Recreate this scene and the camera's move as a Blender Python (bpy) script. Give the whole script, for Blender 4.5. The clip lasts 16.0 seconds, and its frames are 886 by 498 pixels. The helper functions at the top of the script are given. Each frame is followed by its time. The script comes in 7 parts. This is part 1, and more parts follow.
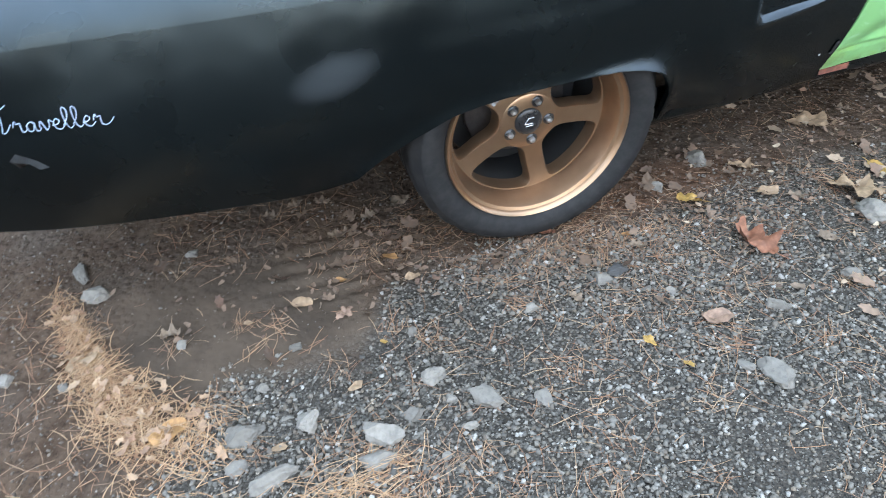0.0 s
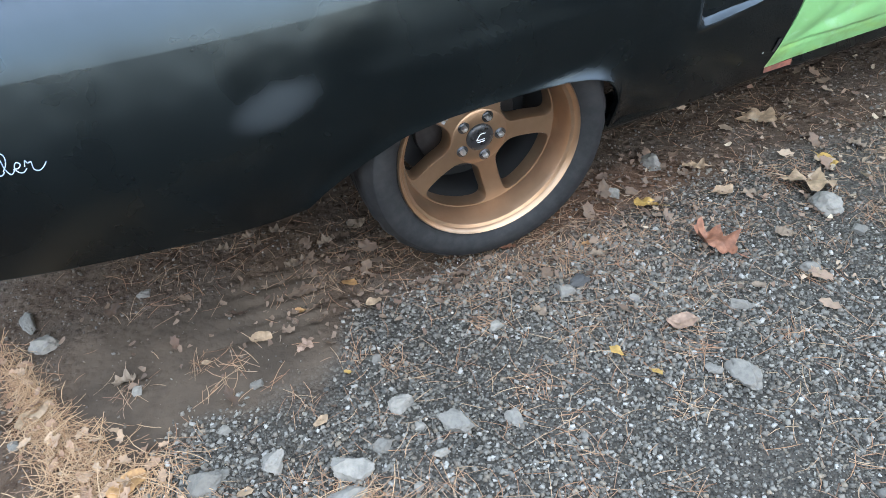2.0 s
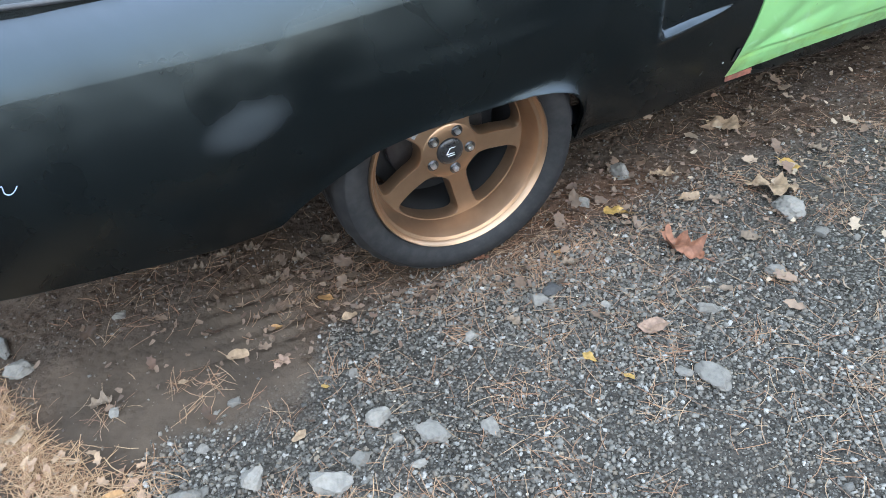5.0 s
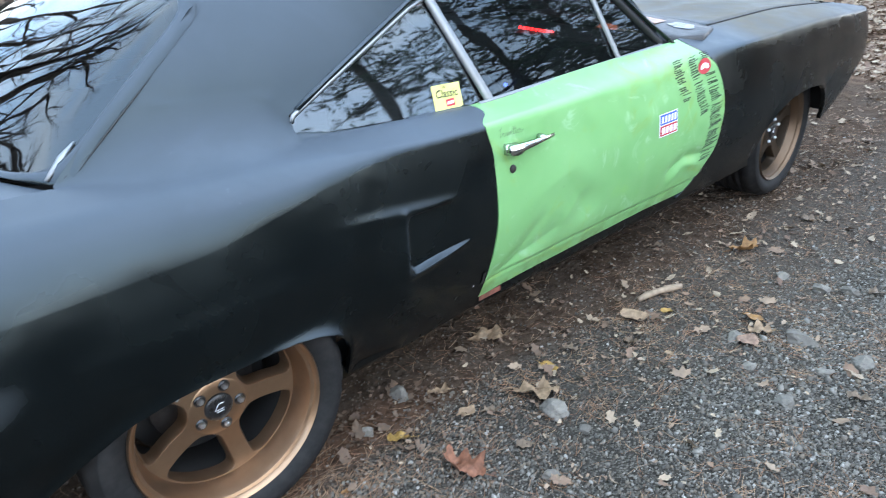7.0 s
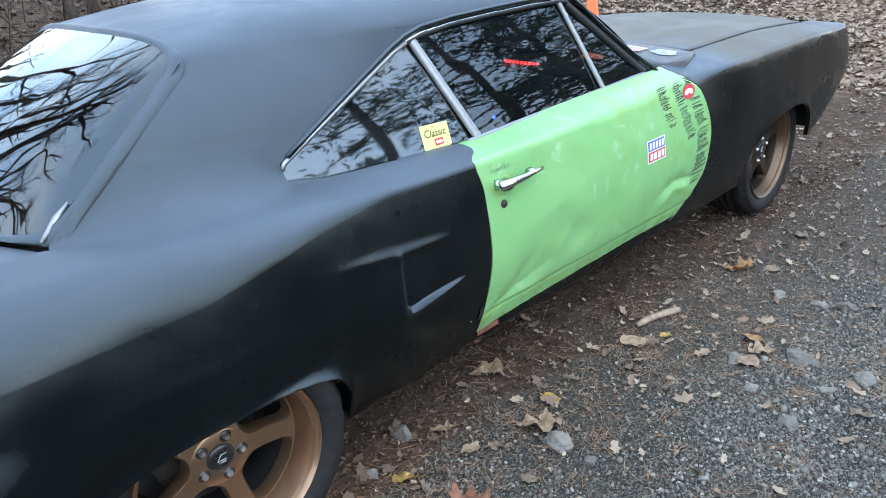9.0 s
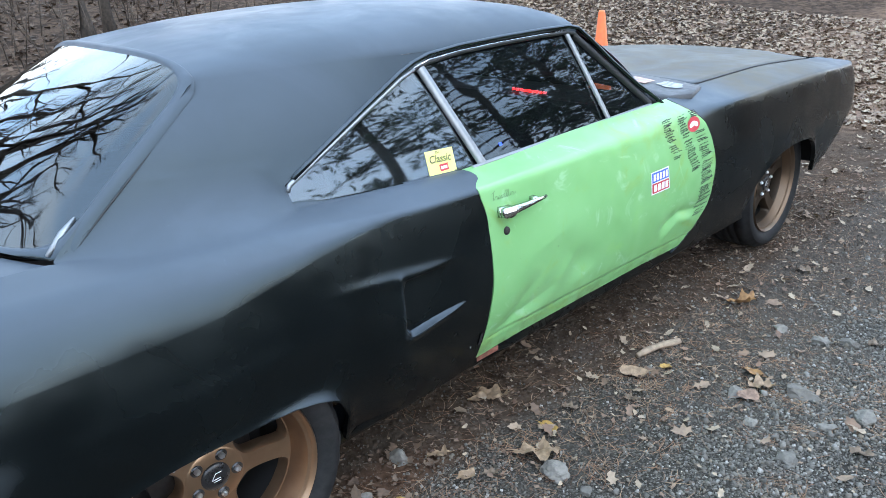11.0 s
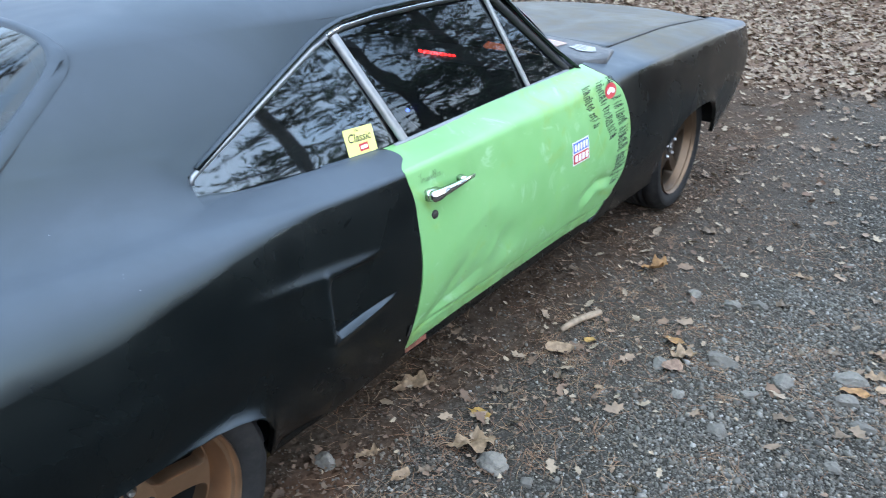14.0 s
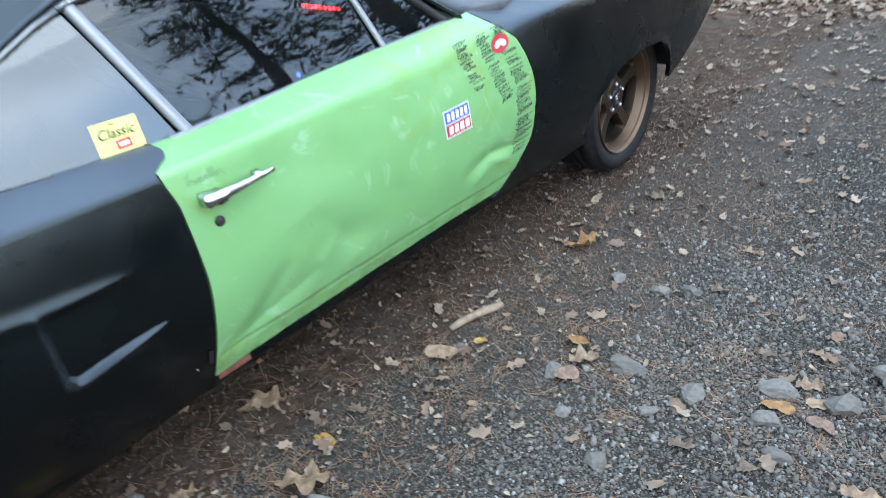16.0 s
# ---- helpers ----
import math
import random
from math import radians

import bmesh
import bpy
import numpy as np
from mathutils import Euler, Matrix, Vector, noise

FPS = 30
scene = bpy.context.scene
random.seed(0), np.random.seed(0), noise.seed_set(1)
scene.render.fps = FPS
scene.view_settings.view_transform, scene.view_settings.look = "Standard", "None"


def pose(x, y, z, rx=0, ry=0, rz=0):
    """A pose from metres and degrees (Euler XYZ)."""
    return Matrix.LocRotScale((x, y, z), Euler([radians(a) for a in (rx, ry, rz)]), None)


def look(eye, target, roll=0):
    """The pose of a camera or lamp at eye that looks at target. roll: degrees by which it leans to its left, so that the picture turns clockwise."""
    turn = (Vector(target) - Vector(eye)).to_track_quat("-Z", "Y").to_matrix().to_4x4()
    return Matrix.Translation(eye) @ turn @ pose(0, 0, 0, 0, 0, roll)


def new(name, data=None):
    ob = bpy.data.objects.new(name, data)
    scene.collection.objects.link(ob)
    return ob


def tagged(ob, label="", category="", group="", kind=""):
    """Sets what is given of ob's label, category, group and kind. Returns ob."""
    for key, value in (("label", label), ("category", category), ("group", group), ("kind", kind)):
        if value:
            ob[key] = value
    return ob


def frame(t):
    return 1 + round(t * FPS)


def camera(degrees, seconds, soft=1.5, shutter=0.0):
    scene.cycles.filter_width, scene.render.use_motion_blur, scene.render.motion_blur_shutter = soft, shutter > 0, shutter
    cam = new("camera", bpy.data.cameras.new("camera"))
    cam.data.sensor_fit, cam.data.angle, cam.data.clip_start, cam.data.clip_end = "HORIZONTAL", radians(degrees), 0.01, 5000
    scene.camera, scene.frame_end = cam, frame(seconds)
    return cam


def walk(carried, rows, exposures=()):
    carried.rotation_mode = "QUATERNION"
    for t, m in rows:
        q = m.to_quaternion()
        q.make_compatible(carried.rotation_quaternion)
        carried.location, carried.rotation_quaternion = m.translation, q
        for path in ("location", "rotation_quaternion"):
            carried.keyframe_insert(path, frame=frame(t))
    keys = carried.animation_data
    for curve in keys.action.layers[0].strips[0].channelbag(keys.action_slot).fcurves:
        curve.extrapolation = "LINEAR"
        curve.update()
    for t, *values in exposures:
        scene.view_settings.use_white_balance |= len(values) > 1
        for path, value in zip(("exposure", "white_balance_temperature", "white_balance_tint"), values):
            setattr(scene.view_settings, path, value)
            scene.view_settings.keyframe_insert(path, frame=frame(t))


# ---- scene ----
cam = camera(63.4, 16.0, 0.8, 0.5)
PATH = [
    (0, (-0.64, -2.309, 1.331), (-0.255, -0.878, -0.012), -4.8),
    (0.5, (-0.612, -2.308, 1.334), (-0.173, -0.873, 0.012), -6.1),
    (1, (-0.601, -2.29, 1.344), (-0.132, -0.858, 0.029), -7.0),
    (1.5, (-0.592, -2.278, 1.336), (-0.118, -0.852, 0.017), -7.0),
    (2, (-0.603, -2.276, 1.328), (-0.127, -0.858, -0.001), -6.4),
    (2.5, (-0.614, -2.279, 1.327), (-0.14, -0.866, -0.007), -5.8),
    (3, (-0.62, -2.282, 1.33), (-0.143, -0.87, -0.003), -5.5),
    (5.5, (-0.588, -2.303, 1.345), (-0.008, -0.88, 0.064), -7.1),
    (6, (-0.582, -2.309, 1.352), (0.162, -0.885, 0.162), -4.9),
    (6.5, (-0.522, -2.326, 1.416), (0.48, -0.909, 0.421), -3.1),
    (7, (-0.487, -2.326, 1.45), (0.672, -0.962, 0.557), -2.7),
    (7.5, (-0.477, -2.318, 1.455), (0.723, -0.972, 0.59), -3.2),
    (8, (-0.477, -2.315, 1.461), (0.725, -0.964, 0.608), -4.1),
    (8.5, (-0.47, -2.326, 1.458), (0.724, -0.961, 0.615), -5.0),
    (9, (-0.475, -2.336, 1.481), (0.71, -0.952, 0.658), -5.4),
    (9.5, (-0.484, -2.318, 1.492), (0.683, -0.899, 0.702), -3.2),
    (9.7, (-0.488, -2.33, 1.482), (0.689, -0.904, 0.719), -2.7),
    (12, (-0.453, -2.361, 1.503), (0.762, -0.983, 0.713), -4.9),
    (12.5, (-0.447, -2.374, 1.506), (0.783, -1.019, 0.699), -5.1),
    (13, (-0.452, -2.359, 1.501), (0.806, -1.044, 0.672), -4.5),
    (13.5, (-0.45, -2.278, 1.489), (0.852, -1.023, 0.635), -3.3),
    (14, (-0.414, -2.128, 1.518), (0.956, -0.982, 0.618), -1.9),
    (14.5, (-0.393, -2.099, 1.51), (1.022, -1.064, 0.548), -1.1),
    (15, (-0.22, -2.199, 1.497), (1.204, -1.177, 0.533), -4.2),
    (15.5, (0.037, -2.339, 1.501), (1.359, -1.166, 0.567), -6.9),
    (16, (0.302, -2.338, 1.446), (1.506, -1.12, 0.414), -6.8),
]
walk(cam, [(t, look(eye, target, roll)) for t, eye, target, roll in PATH], [(0, 2.31, 6700, 10), (3, 2.31, 6700, 10), (6, 2.33, 6650, 10), (7, 1.92, 6540, 10), (8.5, 1.83, 6500, 10), (16, 1.80, 6500, 10)])

# ---- world, sun ----
world = bpy.data.worlds.new("sky")
scene.world = world
world.use_nodes = True
wn = world.node_tree.nodes
wsky = wn.new("ShaderNodeTexSky")
wsky.sky_type = "NISHITA"
wsky.sun_disc = False
wsky.sun_elevation = radians(30)
wsky.sun_rotation = radians(165)
wsky.air_density = 1.0
wsky.dust_density = 3.0
wsky.ozone_density = 4.0
wn["Background"].inputs["Strength"].default_value = 0.15
# thin high cloud over a hazy sky
wcoord = wn.new("ShaderNodeTexCoord")
wnoise = wn.new("ShaderNodeTexNoise")
wnoise.inputs["Scale"].default_value = 2.2
wnoise.inputs["Detail"].default_value = 5.0
wcloud = wn.new("ShaderNodeMapRange")
wcloud.inputs["From Min"].default_value, wcloud.inputs["From Max"].default_value = 0.30, 0.70
wcloud.inputs["To Min"].default_value, wcloud.inputs["To Max"].default_value = 0.72, 1.0
wmix = wn.new("ShaderNodeMix")
wmix.data_type = "RGBA"
wmix.inputs[7].default_value = (4.6, 6.5, 9.2, 1.0)
# warm white cloud banks
wbank = wn.new("ShaderNodeTexNoise")
wbank.inputs["Scale"].default_value = 3.1
wbank.inputs["Detail"].default_value = 4.0
wshare = wn.new("ShaderNodeMapRange")
wshare.inputs["From Min"].default_value, wshare.inputs["From Max"].default_value = 0.46, 0.66
wshare.inputs["To Min"].default_value, wshare.inputs["To Max"].default_value = 0.0, 0.85
wtop = wn.new("ShaderNodeMix")
wtop.data_type = "RGBA"
wtop.inputs[7].default_value = (7.0, 7.9, 9.0, 1.0)
wl = world.node_tree.links
wl.new(wcoord.outputs["Generated"], wnoise.inputs["Vector"])
wl.new(wnoise.outputs["Fac"], wcloud.inputs["Value"])
wl.new(wcloud.outputs["Result"], wmix.inputs["Factor"])
wl.new(wsky.outputs["Color"], wmix.inputs[6])
wl.new(wcoord.outputs["Generated"], wbank.inputs["Vector"])
wl.new(wbank.outputs["Fac"], wshare.inputs["Value"])
wl.new(wshare.outputs["Result"], wtop.inputs["Factor"])
wl.new(wmix.outputs[2], wtop.inputs[6])
# warm bright haze low over the horizon all round
wsep = wn.new("ShaderNodeSeparateXYZ")
wlow = wn.new("ShaderNodeMapRange")
wlow.interpolation_type = "SMOOTHSTEP"
wlow.inputs["From Min"].default_value, wlow.inputs["From Max"].default_value = 0.02, 0.30
wlow.inputs["To Min"].default_value, wlow.inputs["To Max"].default_value = 0.85, 0.0
wglow = wn.new("ShaderNodeMix")
wglow.data_type = "RGBA"
wglow.inputs[7].default_value = (9.8, 9.0, 8.0, 1.0)
wl.new(wcoord.outputs["Generated"], wsep.inputs[0])
wl.new(wsep.outputs[2], wlow.inputs["Value"])
wl.new(wlow.outputs["Result"], wglow.inputs["Factor"])
wl.new(wtop.outputs[2], wglow.inputs[6])
wl.new(wglow.outputs[2], wn["Background"].inputs["Color"])
sun = new("sun", bpy.data.lights.new("sun", "SUN"))
sun.data.energy = 0.22
sun.data.angle = radians(45)
sun.data.color = (1.0, 0.98, 0.95)
sun.matrix_world = look((2.0, -6.0, 10), (0, 0, 0))


# ---- materials ----
class Nodes:
    """A small writer of node materials."""

    def __init__(self, name):
        self.mat = bpy.data.materials.new(name)
        self.mat.use_nodes = True
        self.tree = self.mat.node_tree
        self.bsdf = self.tree.nodes["Principled BSDF"]
        self.where = self.node("ShaderNodeTexCoord").outputs["Object"]

    def node(self, kind):
        return self.tree.nodes.new(kind)

    def put(self, socket, value):
        if isinstance(value, bpy.types.NodeSocket):
            self.tree.links.new(value, socket)
        elif value is not None:
            if isinstance(value, tuple) and len(value) == 3 and socket.type == "RGBA":
                value = (*value, 1.0)
            socket.default_value = value

    def noise(self, scale, detail=4.0, rough=0.55, where=None, distortion=0.0):
        n = self.node("ShaderNodeTexNoise")
        self.put(n.inputs["Vector"], where or self.where)
        self.put(n.inputs["Scale"], scale)
        self.put(n.inputs["Detail"], detail)
        self.put(n.inputs["Roughness"], rough)
        self.put(n.inputs["Distortion"], distortion)
        return n.outputs["Fac"]

    def voronoi(self, scale, feature="F1", where=None, out="Distance"):
        n = self.node("ShaderNodeTexVoronoi")
        n.feature = feature
        self.put(n.inputs["Vector"], where or self.where)
        self.put(n.inputs["Scale"], scale)
        return n.outputs[out]

    def ramp(self, value, low, high, a=0.0, b=1.0):
        n = self.node("ShaderNodeMapRange")
        n.interpolation_type = "SMOOTHSTEP"
        for key, v in (("Value", value), ("From Min", low), ("From Max", high), ("To Min", a), ("To Max", b)):
            self.put(n.inputs[key], v)
        return n.outputs["Result"]

    def math(self, op, a, b=None, c=None):
        n = self.node("ShaderNodeMath")
        n.operation = op
        for k, v in enumerate((a, b, c)):
            self.put(n.inputs[k], v)
        return n.outputs[0]

    def mix(self, fac, a, b, blend="MIX"):
        n = self.node("ShaderNodeMix")
        n.data_type, n.blend_type = "RGBA", blend
        self.put(n.inputs["Factor"], fac)
        self.put(n.inputs[6], a)
        self.put(n.inputs[7], b)
        return n.outputs[2]

    def xyz(self, where=None):
        n = self.node("ShaderNodeSeparateXYZ")
        self.put(n.inputs[0], where or self.where)
        return n.outputs

    def bump(self, height, strength=0.3, distance=0.01):
        n = self.node("ShaderNodeBump")
        self.put(n.inputs["Height"], height)
        self.put(n.inputs["Strength"], strength)
        self.put(n.inputs["Distance"], distance)
        return n.outputs["Normal"]

    def random(self):
        return self.node("ShaderNodeObjectInfo").outputs["Random"]

    def island(self):
        return self.node("ShaderNodeNewGeometry").outputs["Random Per Island"]

    def set(self, color=None, rough=None, metal=None, normal=None, spec=None, coat=None, coat_rough=None):
        for key, v in (("Base Color", color), ("Roughness", rough), ("Metallic", metal), ("Normal", normal),
                       ("Specular IOR Level", spec), ("Coat Weight", coat), ("Coat Roughness", coat_rough)):
            self.put(self.bsdf.inputs[key], v)
        return self.mat


def plain(name, color, rough=0.5, metal=0.0, scale=40.0, amount=0.15, bump=0.0, spec=0.5):
    """A material of one colour with fine and broad variation."""
    m = Nodes(name)
    n = m.noise(scale)
    broad = m.noise(scale * 0.12)
    dark = tuple(c * (1 - amount) for c in color)
    light = tuple(min(1, c * (1 + amount)) for c in color)
    col = m.mix(m.ramp(n, 0.3, 0.7), dark, light)
    col = m.mix(m.ramp(broad, 0.35, 0.7, 0, 0.5), col, tuple(c * (1 - amount) for c in color))
    r = m.ramp(n, 0.3, 0.7, max(0.02, rough - 0.06), min(1, rough + 0.06))
    return m.set(col, r, metal, m.bump(n, bump, 0.002) if bump else None, spec)


def body_paint():
    """Dull blue-black paint with sky sheen put into its upward faces, a dusty hood, and one bare primer spot on the
    quarter panel.
    """
    m = Nodes("satin_black_paint")
    x, y, z = m.xyz()
    mid = m.noise(9, 5, 0.6)
    broad = m.noise(1.7, 4, 0.6)
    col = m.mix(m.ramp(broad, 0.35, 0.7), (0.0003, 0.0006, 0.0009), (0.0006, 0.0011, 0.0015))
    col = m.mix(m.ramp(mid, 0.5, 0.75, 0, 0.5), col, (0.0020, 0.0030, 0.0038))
    # pale blue-grey sky sheen put into the colour wherever the surface faces up
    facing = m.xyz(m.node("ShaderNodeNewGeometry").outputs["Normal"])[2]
    veil = m.math("MULTIPLY", m.ramp(m.math("SUBTRACT", facing, m.ramp(x, 1.9, 2.4, 0.0, 0.20)), 0.16, 0.64), m.ramp(m.noise(2.4, 5, 0.6, None, 0.8), 0.3, 0.7, 0.70, 1.0))
    col = m.mix(veil, col, (0.077, 0.093, 0.112))
    # sanded primer spot
    dx = m.math("DIVIDE", m.math("SUBTRACT", x, -0.478), 0.085)
    dz0 = m.math("SUBTRACT", m.math("SUBTRACT", z, 0.617), m.math("MULTIPLY", m.math("SUBTRACT", x, -0.478), 0.18))
    dz = m.math("DIVIDE", dz0, 0.043)
    d = m.math("ADD", m.math("ADD", m.math("POWER", m.math("ABSOLUTE", dx), 2.0), m.math("POWER", m.math("ABSOLUTE", dz), 2.0)),
               m.math("MULTIPLY", mid, 0.5))
    spot = m.ramp(d, 0.35, 2.0, 1.0, 0.0)
    spot = m.math("MULTIPLY", spot, m.ramp(y, -0.8, -0.7, 1, 0))
    col = m.mix(m.math("MULTIPLY", spot, 0.62), col, (0.028, 0.031, 0.034))
    # paler, uneven line round the rear and foot of the scoop
    zl = m.math("ADD", m.math("MULTIPLY", m.math("SUBTRACT", x, 0.56), 0.10), 0.516)
    heel = m.math("MULTIPLY", m.ramp(m.math("ABSOLUTE", m.math("SUBTRACT", x, 0.553)), 0.003, 0.014, 1, 0), m.math("MULTIPLY", m.ramp(z, 0.515, 0.53), m.ramp(z, 0.70, 0.66)))
    foot = m.math("MULTIPLY", m.ramp(m.math("ABSOLUTE", m.math("SUBTRACT", z, zl)), 0.003, 0.010, 1, 0), m.math("MULTIPLY", m.ramp(x, 0.55, 0.57), m.ramp(x, 0.74, 0.66)))
    edge_line = m.math("MULTIPLY", m.math("MAXIMUM", heel, foot), m.ramp(m.noise(30, 4), 0.3, 0.6, 0.4, 1.0))
    col = m.mix(m.math("MULTIPLY", edge_line, 0.7), col, (0.022, 0.027, 0.031))
    # tiny chips
    chips = m.voronoi(17)
    chip = m.ramp(chips, 0.010, 0.016, 1, 0)
    chip = m.math("MULTIPLY", chip, m.ramp(m.noise(3.3), 0.55, 0.6))
    col = m.mix(chip, col, (0.35, 0.38, 0.4))
    # dusty drips along the hood and fender tops
    dust = m.math("MULTIPLY", m.ramp(x, 2.35, 2.6), m.ramp(z, 0.80, 0.87))
    dust = m.math("MULTIPLY", dust, m.ramp(mid, 0.3, 0.7, 0.6, 1.0))
    col = m.mix(dust, col, (0.120, 0.107, 0.085))
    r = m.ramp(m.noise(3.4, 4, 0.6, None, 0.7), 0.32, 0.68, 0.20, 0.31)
    # the painted sheen is rougher and, below, nearly without gloss of its own
    r = m.math("ADD", r, m.math("MULTIPLY", veil, 0.20))
    r = m.math("ADD", r, m.math("MULTIPLY", m.math("ADD", m.math("MULTIPLY", dust, 2.2), spot), 0.12))
    h = m.noise(4.5, 2)
    m.put(m.bsdf.inputs["IOR"], 1.54)
    m.put(m.bsdf.inputs["Specular Tint"], (0.72, 0.93, 1.0))
    return m.set(col, r, 0.0, m.bump(h, 0.30, 0.02), m.ramp(veil, 0.0, 1.0, 0.50, 0.06))


def green_paint():
    m = Nodes("lime_green_door_paint")
    x, y, z = m.xyz()
    mid = m.noise(7, 5, 0.6)
    fine = m.noise(160, 3)
    broad = m.noise(2.1, 3)
    col = m.mix(m.ramp(broad, 0.3, 0.7), (0.164, 0.365, 0.130), (0.196, 0.408, 0.164))
    col = m.mix(m.ramp(mid, 0.56, 0.78, 0, 0.5), col, (0.20, 0.43, 0.10))
    col = m.mix(m.ramp(m.noise(26, 6, 0.7), 0.66, 0.8, 0, 0.35), col, (0.2, 0.33, 0.12))
    # rubbed olive stains and pale wiped streaks
    col = m.mix(m.ramp(m.noise(4.2, 6, 0.65, None, 1.5), 0.54, 0.70, 0, 0.65), col, (0.20, 0.34, 0.075))
    col = m.mix(m.ramp(m.noise(5.5, 5, 0.6, None, 2.5), 0.58, 0.72, 0, 0.60), col, (0.31, 0.52, 0.30))
    low = m.math("MULTIPLY", m.ramp(z, 0.40, 0.30), m.ramp(m.noise(13, 6, 0.7), 0.45, 0.65))
    col = m.mix(m.math("MULTIPLY", low, 0.6), col, (0.12, 0.17, 0.06))
    scuff = m.ramp(m.voronoi(9), 0.018, 0.028, 1, 0)
    col = m.mix(m.math("MULTIPLY", scuff, 0.7), col, (0.10, 0.16, 0.07))
    h = m.math("ADD", m.noise(3.2, 2), m.math("MULTIPLY", fine, 0.004))
    return m.set(col, m.ramp(mid, 0.3, 0.7, 0.28, 0.42), 0.0, m.bump(h, 0.3, 0.03), 0.5)


def glass(name, tint, ior, veil=0.0, ripple=0.25, rough=0.02):
    m = Nodes(name)
    out = m.tree.nodes["Material Output"]
    clear = m.node("ShaderNodeBsdfTransparent")
    m.put(clear.inputs["Color"], tint)
    gloss = m.node("ShaderNodeBsdfGlossy")
    m.put(gloss.inputs["Roughness"], rough)
    m.put(gloss.inputs["Color"], (0.86, 0.95, 1.0))
    fres = m.node("ShaderNodeFresnel")
    m.put(fres.inputs["IOR"], ior)
    wave = m.bump(m.noise(2.6, 2), ripple, 0.02)
    m.put(gloss.inputs["Normal"], wave)
    m.put(fres.inputs["Normal"], wave)
    mixer = m.node("ShaderNodeMixShader")
    m.put(mixer.inputs[0], fres.outputs[0])
    m.put(mixer.inputs[1], clear.outputs[0])
    m.put(mixer.inputs[2], gloss.outputs[0])
    last = mixer.outputs[0]
    if veil:
        # dried dust on the pane
        dusty = m.node("ShaderNodeBsdfDiffuse")
        m.put(dusty.inputs["Color"], (0.28, 0.36, 0.38))
        over = m.node("ShaderNodeMixShader")
        m.put(over.inputs[0], m.ramp(m.noise(7, 5), 0.3, 0.7, veil * 0.6, veil * 1.4))
        m.put(over.inputs[1], last)
        m.put(over.inputs[2], dusty.outputs[0])
        last = over.outputs[0]
    m.put(out.inputs["Surface"], last)
    return m.mat


def bronze(name="bronze_wheel_paint", dull=0.0):
    m = Nodes(name)
    n = m.noise(24, 3)
    streak = m.noise(9, 1)
    col = m.mix(m.ramp(n, 0.3, 0.7), (0.300, 0.193, 0.120), (0.335, 0.216, 0.136))
    col = m.mix(m.ramp(streak, 0.5, 0.8, 0, 0.3), col, (0.27, 0.17, 0.103))
    # dull greys and darkens the base: dust plus wheel-arch shade held in the colour
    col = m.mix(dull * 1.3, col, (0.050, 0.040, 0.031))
    return m.set(col, m.ramp(n, 0.3, 0.7, 0.32 + dull * 0.2, 0.36 + dull * 0.2), 0.9, None, 0.5)


def rubber():
    m = Nodes("tyre_rubber")
    n = m.noise(45, 6, 0.65)
    col = m.mix(m.ramp(n, 0.35, 0.7), (0.008, 0.008, 0.0085), (0.016, 0.0155, 0.0155))
    col = m.mix(m.ramp(m.noise(7, 3), 0.5, 0.8, 0, 0.5), col, (0.030, 0.027, 0.024))
    return m.set(col, 0.66, 0.0, m.bump(n, 0.15, 0.002), 0.3)


